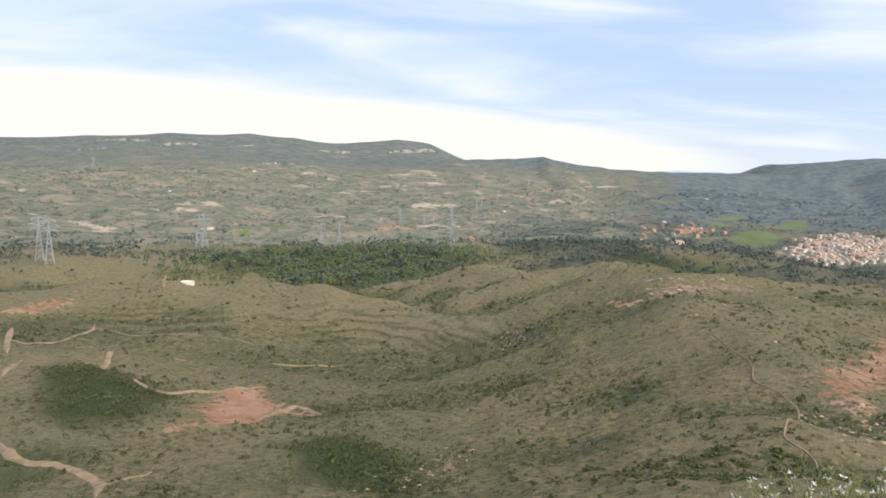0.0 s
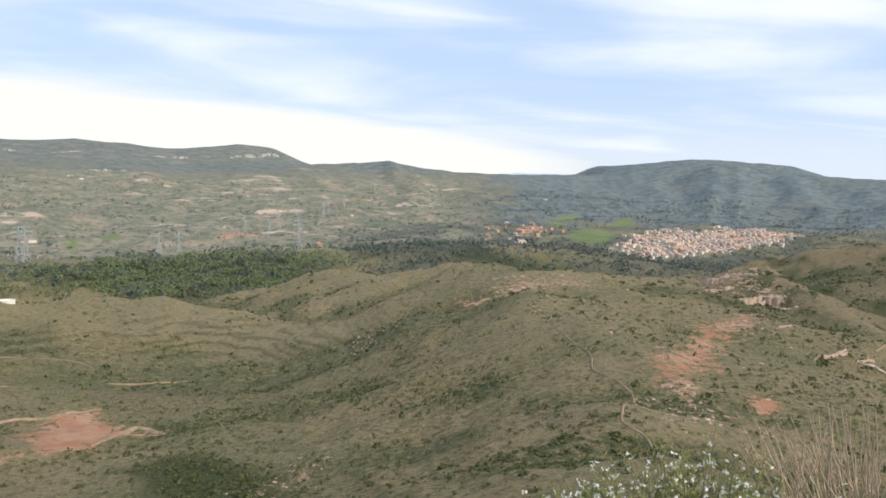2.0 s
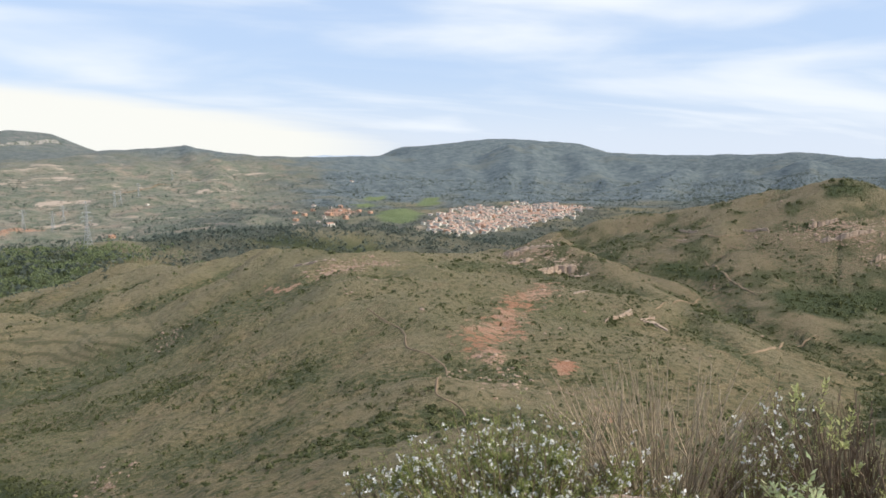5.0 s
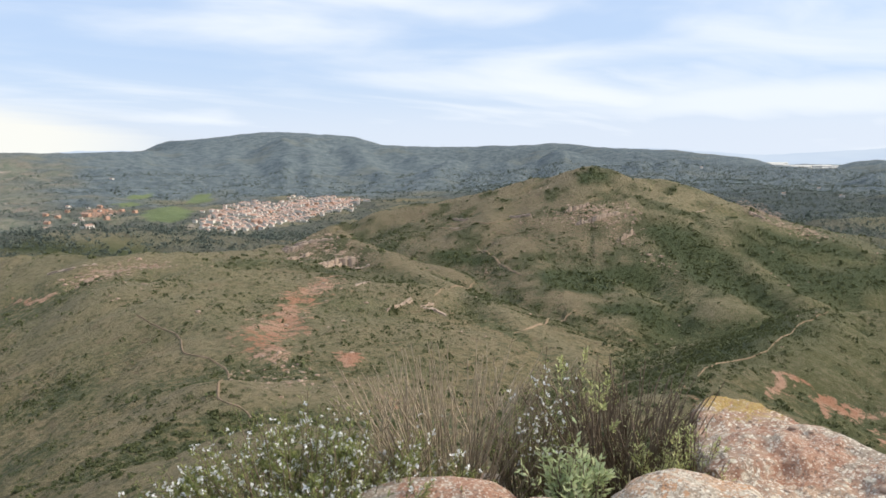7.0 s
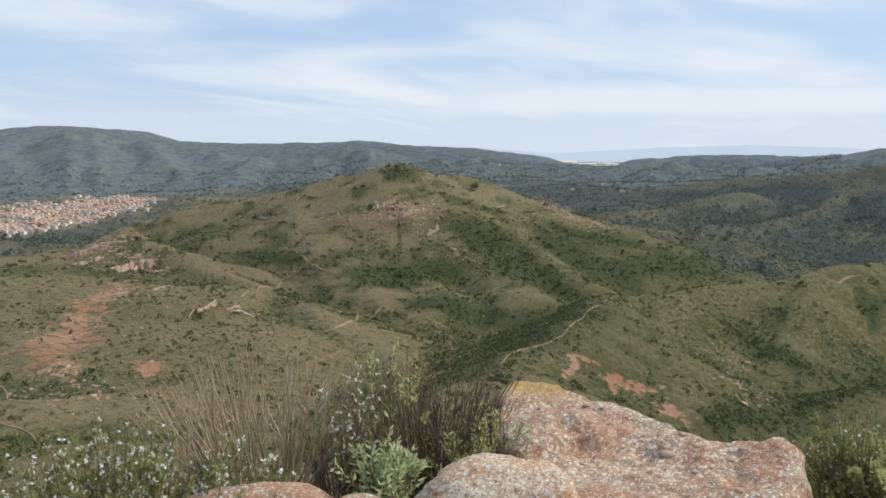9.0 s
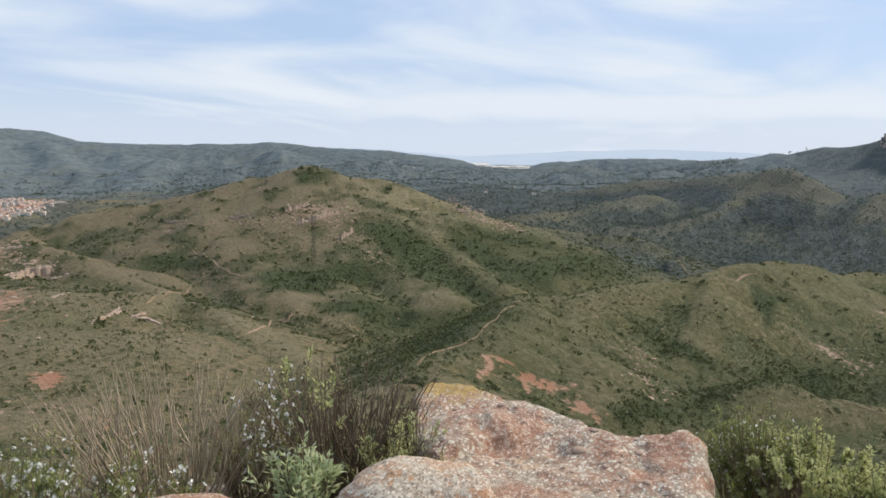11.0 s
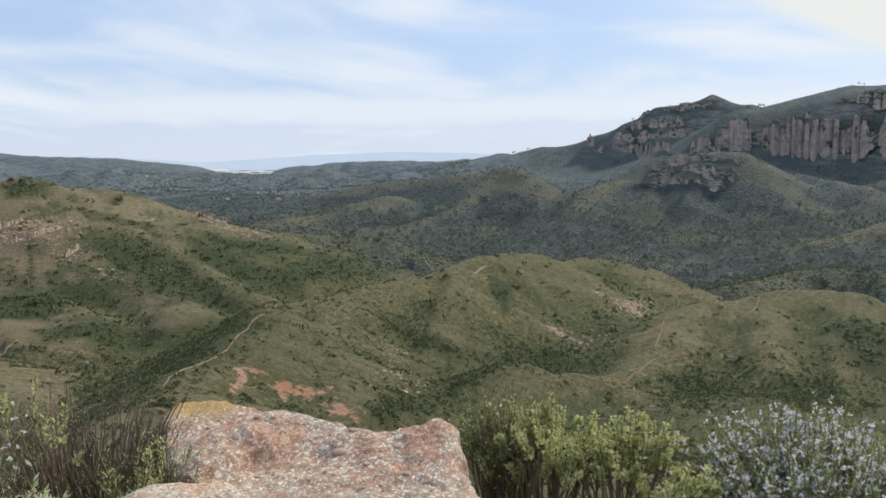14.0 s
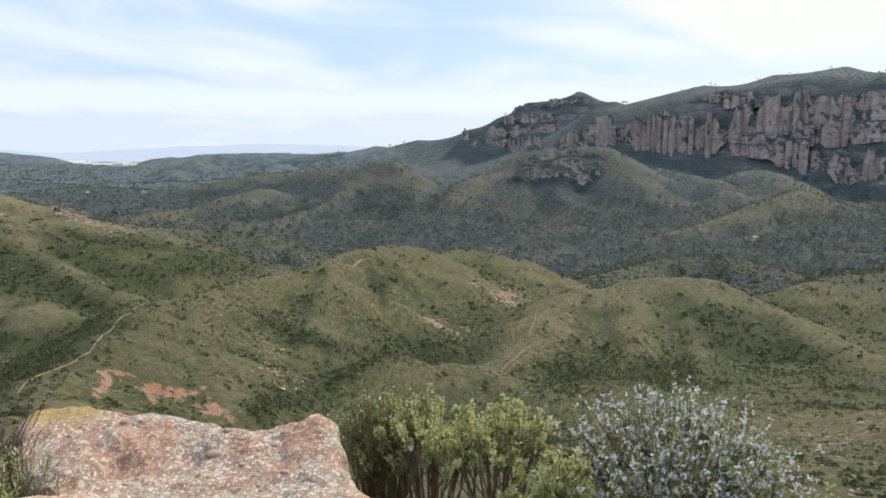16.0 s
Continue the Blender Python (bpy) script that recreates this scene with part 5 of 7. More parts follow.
def build_ground():
    rr = ground_rows()
    az = np.radians(np.concatenate([np.arange(-34, 125, 0.18), np.arange(127, 324, 1.5)]))
    A, R = np.meshgrid(az, rr)
    X, Y = R * np.sin(A), R * np.cos(A)
    Z = height(X, Y)
    n, m = len(rr), len(az)
    masks = land_cover(X, Y)
    # crags: steep ground on the mountain and its foot hill shows bare rock
    slope = np.gradient(Z, axis=0) / np.gradient(R, axis=0)
    deg = np.degrees(A)
    masks["cliff"] = step(0.55, 0.95, slope) * step(84, 90, deg) * (R > 1200)
    masks["cliff"] = np.maximum(masks["cliff"], 0.6 * step(0.12, 0.35, slope) * (R > 3500) * (deg < 6))
    co = np.concatenate([np.stack([X, Y, Z], -1).reshape(-1, 3), [[0, 0, Z[0].mean()]]])
    i, j = np.meshgrid(np.arange(n - 1), np.arange(m), indexing="ij")
    j2 = (j + 1) % m
    quads = np.stack([(i + 1) * m + j, (i + 1) * m + j2, i * m + j2, i * m + j], -1).reshape(-1, 4)
    k = np.arange(m)
    fan = np.stack([k, (k + 1) % m, np.full(m, n * m)], -1)[:, ::-1]
    me = sheet("ground", co, [quads[:, ::-1], fan])
    me.polygons.foreach_set("use_smooth", np.ones(len(me.polygons), bool))
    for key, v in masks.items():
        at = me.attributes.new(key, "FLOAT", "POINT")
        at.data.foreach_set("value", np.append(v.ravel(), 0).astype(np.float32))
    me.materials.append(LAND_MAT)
    return tagged(new("ground", me), "green scrub hills and valley with red soil", "ground", kind="structure")


ground = build_ground()


def spline(pts, gap):
    """Points about gap metres apart on a smooth line through pts."""
    p = np.array(pts, float)
    p = np.concatenate([[2 * p[0] - p[1]], p, [2 * p[-1] - p[-2]]])
    out = []
    for a, b, c, d in zip(p[:-3], p[1:-2], p[2:-1], p[3:]):
        n = max(2, int(np.hypot(*(c - b)) / gap))
        t = (np.arange(n) / n)[:, None]
        out.append(0.5 * (2 * b + (c - a) * t + (2 * a - 5 * b + 4 * c - d) * t ** 2 + (3 * b - a - 3 * c + d) * t ** 3))
    return np.concatenate(out + [p[-2][None]])


def build_track(width, pts):
    c = spline(pts, 1.5 if np.hypot(*pts[0]) < 600 else 12)
    t = np.gradient(c, axis=0)
    nrm = np.stack([t[:, 1], -t[:, 0]], -1) / (np.linalg.norm(t, axis=1)[:, None] + 1e-9)
    s = np.arange(len(c))
    rows = []
    for side in (-0.5, -0.25, 0.0, 0.25, 0.5):
        w = width * (1 + 0.5 * gnoise(s * 0.31 + 7 * side, s * 0.0 + width)) * (0.25 + 0.75 * step(0, 6, np.minimum(s, len(c) - 1 - s)))
        q = c + nrm * (side * w)[:, None]
        z = height(q[:, 0], q[:, 1]) + (0.10 if abs(side) < 0.4 else -0.12) + 0.0006 * np.hypot(q[:, 0], q[:, 1])
        rows.append(np.column_stack([q, z]))
    co = np.stack(rows, 1).reshape(-1, 3)
    n = len(c)
    i, j = np.meshgrid(np.arange(n - 1), np.arange(4), indexing="ij")
    quads = np.stack([i * 5 + j, i * 5 + j + 1, (i + 1) * 5 + j + 1, (i + 1) * 5 + j], -1).reshape(-1, 4)
    me = sheet("track", co, [quads[:, ::-1]])
    me.materials.append(TRACK_MAT)
    return tagged(new("track", me), "worn pale reddish earth track over the scrub hillside", "track", "tracks", "structure")


for width, pts in ROADS.values():
    build_track(width, pts)

# ---- shrubs and woods ----


def leaf_clump(rng, quads, flat=0.75, size=0.5, core=True):
    """A bush of unit radius: small bent leaf masses round a dark core. Returns vertices and triangles."""
    vs, fs = [], []
    if core:
        rings = [(0.0, -0.1), (0.55, 0.05), (0.62, 0.35), (0.3, 0.62)]
        for rad, zz in rings:
            for k in range(5):
                a = k * 2 * math.pi / 5 + zz
                q = rad * rng.uniform(0.75, 1.15)
                vs.append((q * math.cos(a), q * math.sin(a), zz * flat * rng.uniform(0.85, 1.15)))
        for i in range(3):
            for k in range(5):
                a, b = i * 5 + k, i * 5 + (k + 1) % 5
                fs += [(a, b, b + 5), (a, b + 5, a + 5)]
        fs += [(15, 16, 17), (15, 17, 18), (15, 18, 19)]
    for _ in range(quads):
        a, h = rng.uniform(0, 2 * math.pi), rng.uniform(0.0, 1.0)
        rad = math.sqrt(max(0.0, 1 - h * h)) * rng.uniform(0.55, 1.0)
        c = np.array((rad * math.cos(a), rad * math.sin(a), h * flat + 0.1))
        u = rng.normal(size=3)
        u /= np.linalg.norm(u)
        w = np.cross(u, c + rng.normal(size=3) * 0.5)
        w /= np.linalg.norm(w) + 1e-9
        s = size * rng.uniform(0.6, 1.2)
        b = len(vs)
        bend = np.array((0, 0, -0.25 * s))
        vs += [tuple(c - u * s * 0.6 + bend), tuple(c + w * s * 0.4), tuple(c + u * s * 0.6 + bend), tuple(c - w * s * 0.4)]
        fs += [(b, b + 1, b + 3), (b + 1, b + 2, b + 3)]
    return np.array(vs), np.array(fs)


def pine_shape(rng, quads=9):
    """A far tree: short tapered trunk and an uneven crown of leaf masses; one unit of radius, about 2.4 high."""
    vs, fs = leaf_clump(rng, quads, 1.1, 0.8, False)
    vs = vs * (1, 1, 1.15) + (0, 0, 0.9)
    b = len(vs)
    tr = [(0.1, 0, -0.3), (-0.06, 0.09, -0.3), (-0.06, -0.09, -0.3), (0, 0, 1.6)]
    return np.concatenate([vs, tr]), np.concatenate([fs, np.array([(0, 1, 3), (1, 2, 3), (2, 0, 3)]) + b])


def scatter(name, shapes, spots, sizes, tall, mat, label, category, rng):
    """Many plants joined into one mesh."""
    z = height(spots[:, 0], spots[:, 1])
    pick, turn = rng.randint(0, len(shapes), len(spots)), rng.uniform(0, 2 * np.pi, len(spots))
    cos, faces, base = [], [], 0
    for k, (v, f) in enumerate(shapes):
        i = np.where(pick == k)[0]
        if not len(i):
            continue
        c, s = np.cos(turn[i])[:, None], np.sin(turn[i])[:, None]
        sz = sizes[i][:, None]
        x = (v[:, 0] * c - v[:, 1] * s) * sz + spots[i, 0:1]
        y = (v[:, 0] * s + v[:, 1] * c) * sz + spots[i, 1:2]
        zz = v[:, 2] * sz * tall[i][:, None] + z[i][:, None] - 0.1 * sz
        cos.append(np.stack([x, y, zz], -1).reshape(-1, 3))
        faces.append((f[None] + (np.arange(len(i)) * len(v))[:, None, None] + base).reshape(-1, 3))
        base += len(i) * len(v)
    me = sheet(name, np.concatenate(cos), [np.concatenate(faces)])
    me.materials.append(mat)
    return tagged(new(name, me), label, category, kind="stuff")


def spread(rng, n, r0, r1, a0, a1):
    """n places, even over the ground of a ring's sector."""
    r = np.sqrt(rng.uniform(r0 * r0, r1 * r1, n))
    a = np.radians(rng.uniform(a0, a1, n))
    return np.stack([r * np.sin(a), r * np.cos(a)], -1)


def keep_shrubs(p, rng, base):
    m = land_cover(p[:, 0], p[:, 1])
    patch = gnoise(p[:, 0] / 45, p[:, 1] / 45 + 20) + 0.6 * gnoise(p[:, 0] / 14 + 5, p[:, 1] / 14)
    chance = base * (0.25 + 1.5 * step(-0.15, 0.5, patch)) * (0.45 + 1.5 * m["lush_relief"]) + 0.9 * m["wood"] + 0.68 * m["thicket"] + 0.12 * m["lush_relief"]
    chance *= (1 - step(0.2, 0.6, m["soil"]) * 0.93) * (1 - 0.75 * step(0.3, 0.7, m["stone"]))
    for width, pts in ROADS.values():
        c = spline(pts, 4.0)
        if np.hypot(*c[0]) > 700:
            continue
        near = np.where(np.hypot(p[:, 0] - c[:, 0].mean(), p[:, 1] - c[:, 1].mean()) < 150)[0]
        if len(near):
            d = np.min(np.hypot(p[near, 0][:, None] - c[:, 0], p[near, 1][:, None] - c[:, 1]), 1)
            chance[near[d < width * 0.5 + 0.9]] = 0
    return rng.uniform(0, 1, len(p)) < chance, m


def plant():
    rng = np.random.RandomState(11)
    fine = [leaf_clump(rng, 26) for _ in range(5)]
    coarse = [leaf_clump(rng, 9, 0.8, 0.85, False) for _ in range(6)]
    medium = [leaf_clump(rng, 15, 0.8, 0.62, False) for _ in range(6)]
    for count, r0, r1, shapes in ((14000, 40, 130, fine), (70000, 130, 300, medium)):
        p = spread(rng, count, r0, r1, -32, 123)
        ok, m = keep_shrubs(p, rng, 0.5)
        p, w = p[ok], np.maximum(m["wood"], m["thicket"])[ok]
        size = rng.gamma(1.7, 0.17, len(p)) + 0.14 + 0.15 * w
        scatter("shrubs", shapes, p, size, rng.uniform(0.75, 1.3, len(p)), SHRUB_MAT, "dark green evergreen shrubs dotted over the slopes", "shrubs", rng)
    p = spread(rng, 80000, 300, 700, -32, 123)
    ok, m = keep_shrubs(p, rng, 0.34)
    p, w = p[ok], np.maximum(m["wood"], m["thicket"])[ok]
    size = rng.gamma(1.9, 0.23, len(p)) + 0.22 + 0.2 * w
    scatter("shrubs", coarse, p, size, rng.uniform(0.75, 1.3, len(p)), SHRUB_MAT, "small dark shrubs scattered over the farther hills", "shrubs", rng)
    pines = [pine_shape(rng) for _ in range(6)]
    poly = WOODS["pines"]
    q = np.array(poly)
    p = np.stack([rng.uniform(q[:, 0].min() - 90, q[:, 0].max() + 90, 23000), rng.uniform(q[:, 1].min() - 20, q[:, 1].max() + 80, 23000)], -1)
    ok = poly_depth(p[:, 0] + 60 * gnoise(p[:, 0] / 70, p[:, 1] / 70), p[:, 1] + 60 * gnoise(p[:, 0] / 60 + 9, p[:, 1] / 60), poly) > 8 - 95 * rng.uniform(0, 1, len(p)) ** 4
    ok &= gnoise(p[:, 0] / 30 + 3, p[:, 1] / 30) + 0.9 * gnoise(p[:, 0] / 85 + 1, p[:, 1] / 85) > -0.12
    p = p[ok]
    scatter("pine_wood", pines, p, rng.uniform(1.2, 2.5, len(p)), rng.uniform(0.75, 1.2, len(p)), PINE_MAT, "dense green pine wood on the hollow behind the ridge", "woodland", rng)
    p = np.concatenate([spread(rng, 26000, 600, 1150, -32, 123), spread(rng, 62000, 1150, 3000, -32, 123)])
    a = np.degrees(np.arctan2(p[:, 0], p[:, 1]))
    p = p[(a < 84) | (np.hypot(p[:, 0], p[:, 1]) < 1700) | (rng.uniform(0, 1, len(p)) < 0.1)]
    m = land_cover(p[:, 0], p[:, 1])
    a = np.degrees(np.arctan2(p[:, 0], p[:, 1]))
    chance = 0.95 * np.maximum(np.maximum(m["wood"], m["thicket"]), 0.3 * m["far_wood_haze"]) + 0.9 * (0.3 + gnoise(p[:, 0] / 120, p[:, 1] / 120) + 0.6 * gnoise(p[:, 0] / 35, p[:, 1] / 35)) * (a < 40)
    for poly in list(VILLAGES.values()) + list(FIELDS.values()):
        chance[poly_depth(p[:, 0], p[:, 1], poly) > -4] = 0.5 if poly in VILLAGES.values() else 0
    ok = rng.uniform(0, 1, len(p)) < chance
    p = p[ok]
    oak = [pine_shape(rng, 7) for _ in range(6)]
    scatter("oak_wood", oak, p, (1.3 + rng.gamma(2.0, 0.65, len(p))) * np.where(np.hypot(p[:, 0], p[:, 1]) > 1600, 0.9, 1.0), rng.uniform(0.6, 1.0, len(p)), OAK_MAT, "dark grey-green oak and pine woods on the valley sides", "woodland", rng)
    # loose pale stones on the bare, rocky places
    chips = []
    for poly in STONES.values():
        q = np.array(poly)
        n = int(90 + 0.35 * np.ptp(q[:, 0]) * np.ptp(q[:, 1]))
        c = np.stack([rng.uniform(q[:, 0].min() - 6, q[:, 0].max() + 6, n), rng.uniform(q[:, 1].min() - 6, q[:, 1].max() + 6, n)], -1)
        chips.append(c[poly_depth(c[:, 0], c[:, 1], poly) > -rng.uniform(0, 9, n)])
    c = spread(rng, 9000, 110, 560, 18, 112)
    m = land_cover(c[:, 0], c[:, 1])
    ok = (gnoise(c[:, 0] / 35 + 2, c[:, 1] / 35) + 0.5 * gnoise(c[:, 0] / 10, c[:, 1] / 10) + 0.8 * m["soil"] > 0.30) & (m["wood"] < 0.4)
    ok &= rng.uniform(0, 1, len(c)) < np.where(np.degrees(np.arctan2(c[:, 0], c[:, 1])) < 62, 0.9, 0.35)
    c = np.concatenate(chips + [c[ok]])
    shapes = []
    for k in range(5):
        b = bmesh.new()
        bmesh.ops.create_icosphere(b, subdivisions=1, radius=1.0)
        v = np.array([w.co[:] for w in b.verts]) * (1, 0.7, 0.55) * rng.uniform(0.6, 1.25, (len(b.verts), 1))
        shapes.append((v, np.array([[w.index for w in f.verts] for f in b.faces])))
        b.free()
    scatter("stones", shapes, c, (rng.gamma(2.0, 0.2, len(c)) + 0.12) * np.clip(np.hypot(c[:, 0], c[:, 1]) / 220, 0.2, 1.0), rng.uniform(0.5, 1.2, len(c)), STONE_MAT, "pale reddish stones and outcrops on the slopes", "stones", rng)


plant()


def far_ranges():
    """Pale hazy ranges on the horizon, beyond the last hills: plain distance, a glowing strip with the haze in its
    colour.
    """
    az = np.radians(np.arange(8, 96, 0.25))
    deg = np.degrees(az)
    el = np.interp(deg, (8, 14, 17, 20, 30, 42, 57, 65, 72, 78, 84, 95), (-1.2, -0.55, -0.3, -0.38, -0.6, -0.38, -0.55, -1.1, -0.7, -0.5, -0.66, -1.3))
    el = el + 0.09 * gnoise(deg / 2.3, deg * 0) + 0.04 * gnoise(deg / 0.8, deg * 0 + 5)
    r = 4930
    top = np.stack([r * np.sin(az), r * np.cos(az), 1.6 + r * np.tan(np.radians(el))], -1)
    low = top * (1, 1, 0) + (0, 0, -450)
    n = len(az)
    k = np.arange(n - 1)
    me = sheet("backdrop", np.concatenate([low, top]), [np.stack([k, k + 1, n + k + 1, n + k], -1)])
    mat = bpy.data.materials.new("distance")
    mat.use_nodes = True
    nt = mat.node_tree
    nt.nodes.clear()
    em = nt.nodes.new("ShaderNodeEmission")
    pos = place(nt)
    # pale blue haze given as emission; the strip lights itself
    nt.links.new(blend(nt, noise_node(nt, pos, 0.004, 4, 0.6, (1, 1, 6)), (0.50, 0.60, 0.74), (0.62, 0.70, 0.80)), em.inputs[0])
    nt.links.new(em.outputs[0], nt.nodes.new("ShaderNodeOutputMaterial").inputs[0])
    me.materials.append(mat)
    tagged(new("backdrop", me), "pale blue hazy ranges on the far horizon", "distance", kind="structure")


far_ranges()

# crag and outcrop lines: x, y, foot, top
CRAGS = {
    "wall_a": [(1715.2, -342.2, -2.4, 66.9), (1701.0, -377.0, -7.2, 73.7), (1702.0, -414.8, -7.2, 64.0)],
    "wall_b": [(1705.1, -409.2, -4.8, 47.0), (1697.2, -451.4, -12.1, 54.2), (1675.1, -485.1, -14.3, 46.3)],
    "wall_c": [(1676.0, -470.8, -21.7, 63.2), (1636.2, -520.2, -23.5, 68.9), (1616.8, -573.5, -16.1, 54.2)],
    "wall_upper": [(1707.7, -578.4, 79.2, 98.7), (1657.3, -619.5, 81.7, 105.5), (1549.8, -671.3, 63.3, 94.5)],
    "wall_d": [(1631.5, -560.2, -6.7, 57.0), (1560.3, -621.6, 7.3, 86.1), (1510.7, -668.2, 18.1, 96.6), (1466.6, -713.1, 30.5, 96.0), (1378.6, -751.3, 38.8, 88.5), (1325.6, -788.7, 45.2, 83.4), (1274.8, -826.8, 41.7, 78.6)],
    "wall_e": [(1545.7, -605.9, -22.0, 7.2), (1489.9, -650.7, -25.5, 20.1), (1438.2, -692.3, -24.5, 13.2)],
    "wall_f": [(1470.0, -694.7, 4.9, 42.2), (1380.8, -724.9, -3.3, 36.9), (1308.8, -774.3, 4.7, 35.2), (1254.4, -817.0, 4.6, 33.9)],
    "lower_wall": [(1466.9, -663.6, -42.3, 0.6), (1360.0, -697.4, -53.1, 4.7), (1274.6, -740.8, -64.7, -6.6), (1205.0, -791.5, -66.5, -7.9)],
    "ledge_a": [(2277.5, -244.5, 70.0, 94.4), (2207.6, -325.2, 88.6, 107.5), (2127.7, -421.9, 94.7, 116.0)],
    "ledge_b": [(2273.5, -203.0, 43.7, 64.9), (2186.5, -290.9, 48.5, 70.5), (2138.2, -354.7, 52.2, 76.7)],
    "ledge_c": [(2266.6, -169.6, 10.9, 32.1), (2188.2, -259.7, 15.4, 37.5), (2111.7, -351.0, 21.1, 45.5)],
    "ledge_d": [(2270.5, -120.3, -23.6, -3.9), (2193.8, -228.7, -21.1, 2.7), (1747.2, -259.0, -12.6, 7.6)],
    "ledge_e": [(1727.7, -294.1, -7.4, 22.6), (1688.9, -349.7, -14.5, 19.7)],
    "needle": [(2313.4, -100.5, -4.0, 24.4), (2303.0, -110.2, -5.6, 29.3), (2293.8, -121.5, -5.6, 22.6)],
    "knoll_a": [(1290.0, -168.0, -31.4, -18.3), (1293.0, -230.1, -27.7, -12.7), (1267.0, -295.7, -32.6, -16.0)],
    "knoll_b": [(1268.7, -151.4, -47.6, -34.6), (1252.2, -223.3, -45.0, -29.5), (1228.4, -282.8, -53.1, -35.2)],
    "knoll_c": [(1244.1, -130.4, -63.0, -53.8), (1230.0, -183.4, -62.3, -49.6), (1205.9, -260.1, -64.6, -52.1)],
    "mesa_cliff": [(-292.4, 3950.6, 22.6, 39.7), (-187.6, 4040.9, 29.3, 52.7), (-102.4, 4158.7, 35.9, 62.9), (-30.1, 4214.9, 38.5, 72.1)],
    "mesa_strip": [(-746.3, 3143.2, -37.8, -28.7), (-687.9, 3239.5, -36.6, -29.6), (-590.4, 3215.0, -35.9, -29.0)],
    "mesa_strip_c": [(-1272.5, 3387.7, 30.1, 37.3), (-1199.7, 3453.4, 38.5, 48.4), (-1111.9, 3523.8, 45.2, 52.7)],
    "mesa_strip_d": [(-987.7, 3526.2, 31.4, 39.0), (-875.2, 3632.7, 39.2, 49.6)],
    "mesa_strip_e": [(-1518.4, 3203.2, 3.0, 9.8), (-1405.0, 3252.5, 9.5, 18.7)],
    "mesa_strip_f": [(-1533.0, 3386.2, 41.3, 48.5), (-1414.7, 3444.8, 48.9, 56.2), (-1274.3, 3491.6, 51.9, 59.4)],
    "mesa_strip_b": [(-620.7, 3828.2, 22.9, 31.1), (-547.6, 3896.7, 25.8, 37.0), (-468.3, 3938.9, 28.6, 37.1)],
}
OUTCROPS = {
    "near_j": [(90.0, 345.6, -51.6, -49.7), (96.1, 333.3, -48.6, -46.7), (104.9, 327.3, -47.1, -45.6)],
    "near_h": [(182.4, 277.6, -51.6, -49.2), (196.6, 282.8, -51.6, -48.7), (202.2, 280.0, -50.1, -47.7)],
    "near_g": [(190.4, 322.8, -50.2, -47.5), (201.6, 317.0, -46.3, -43.7), (209.9, 309.4, -44.9, -42.5)],
    "near_f": [(195.1, 333.8, -50.4, -47.8), (198.0, 320.4, -47.1, -44.1), (205.5, 314.6, -45.5, -43.0)],
    "near_e": [(184.9, 282.2, -51.5, -47.7), (195.4, 284.1, -51.3, -47.6), (201.3, 278.8, -50.4, -46.3)],
    "near_d": [(160.2, 187.6, -52.1, -50.3), (170.4, 192.6, -53.7, -50.3)],
    "near_c": [(145.9, 187.3, -51.1, -49.0), (154.1, 190.9, -51.4, -49.0), (164.8, 197.0, -52.3, -50.2)],
    "a": [(146.9, 187.5, -51.1, -50.1), (154.6, 191.5, -51.3, -50.1), (167.9, 201.2, -51.8, -50.7)],
    "b": [(160.8, 187.1, -52.3, -50.9), (163.5, 184.9, -53.1, -51.5), (162.8, 178.1, -53.8, -52.5)],
    "c": [(157.1, 219.5, -48.7, -47.0), (167.0, 224.2, -49.4, -47.9)],
    "d": [(191.8, 328.3, -50.0, -48.8), (196.9, 320.9, -47.6, -45.8), (202.2, 318.2, -45.7, -44.4)],
    "e": [(184.6, 285.2, -51.1, -49.4), (193.5, 285.3, -51.1, -49.4), (203.1, 283.6, -50.1, -48.6)],
    "f": [(342.5, 374.2, -48.5, -47.1), (335.4, 338.2, -46.3, -44.5), (336.6, 318.8, -45.0, -43.7)],
    "g": [(322.7, 349.9, -51.7, -50.3), (322.8, 336.0, -50.9, -49.4)],
    "h": [(365.0, 292.2, -39.5, -37.7), (382.9, 286.7, -34.9, -33.5)],
    "i": [(355.5, 276.7, -45.3, -43.3), (365.7, 268.4, -42.4, -40.3), (382.3, 264.5, -39.4, -37.7)],
    "j": [(353.0, 243.1, -51.2, -48.3), (365.0, 242.7, -47.8, -45.3)],
    "k": [(465.5, 226.1, -43.8, -41.9), (461.4, 214.2, -46.3, -44.4)],
    "l": [(429.4, 242.7, -43.3, -41.9), (442.2, 243.1, -42.2, -40.6)],
    "m": [(339.3, 213.5, -59.8, -57.8), (338.4, 204.8, -61.7, -59.9)],
    "n": [(280.9, 185.0, -70.9, -69.1), (300.1, 192.6, -73.6, -71.8)],
    "o": [(345.9, 320.0, -44.1, -42.8), (351.6, 306.9, -42.2, -40.9)],
    "p": [(192.2, 274.0, -53.0, -51.7), (199.4, 267.0, -51.7, -50.3)],
    "q": [(181.8, 307.4, -51.0, -49.5), (195.3, 305.7, -49.2, -47.7)],
}


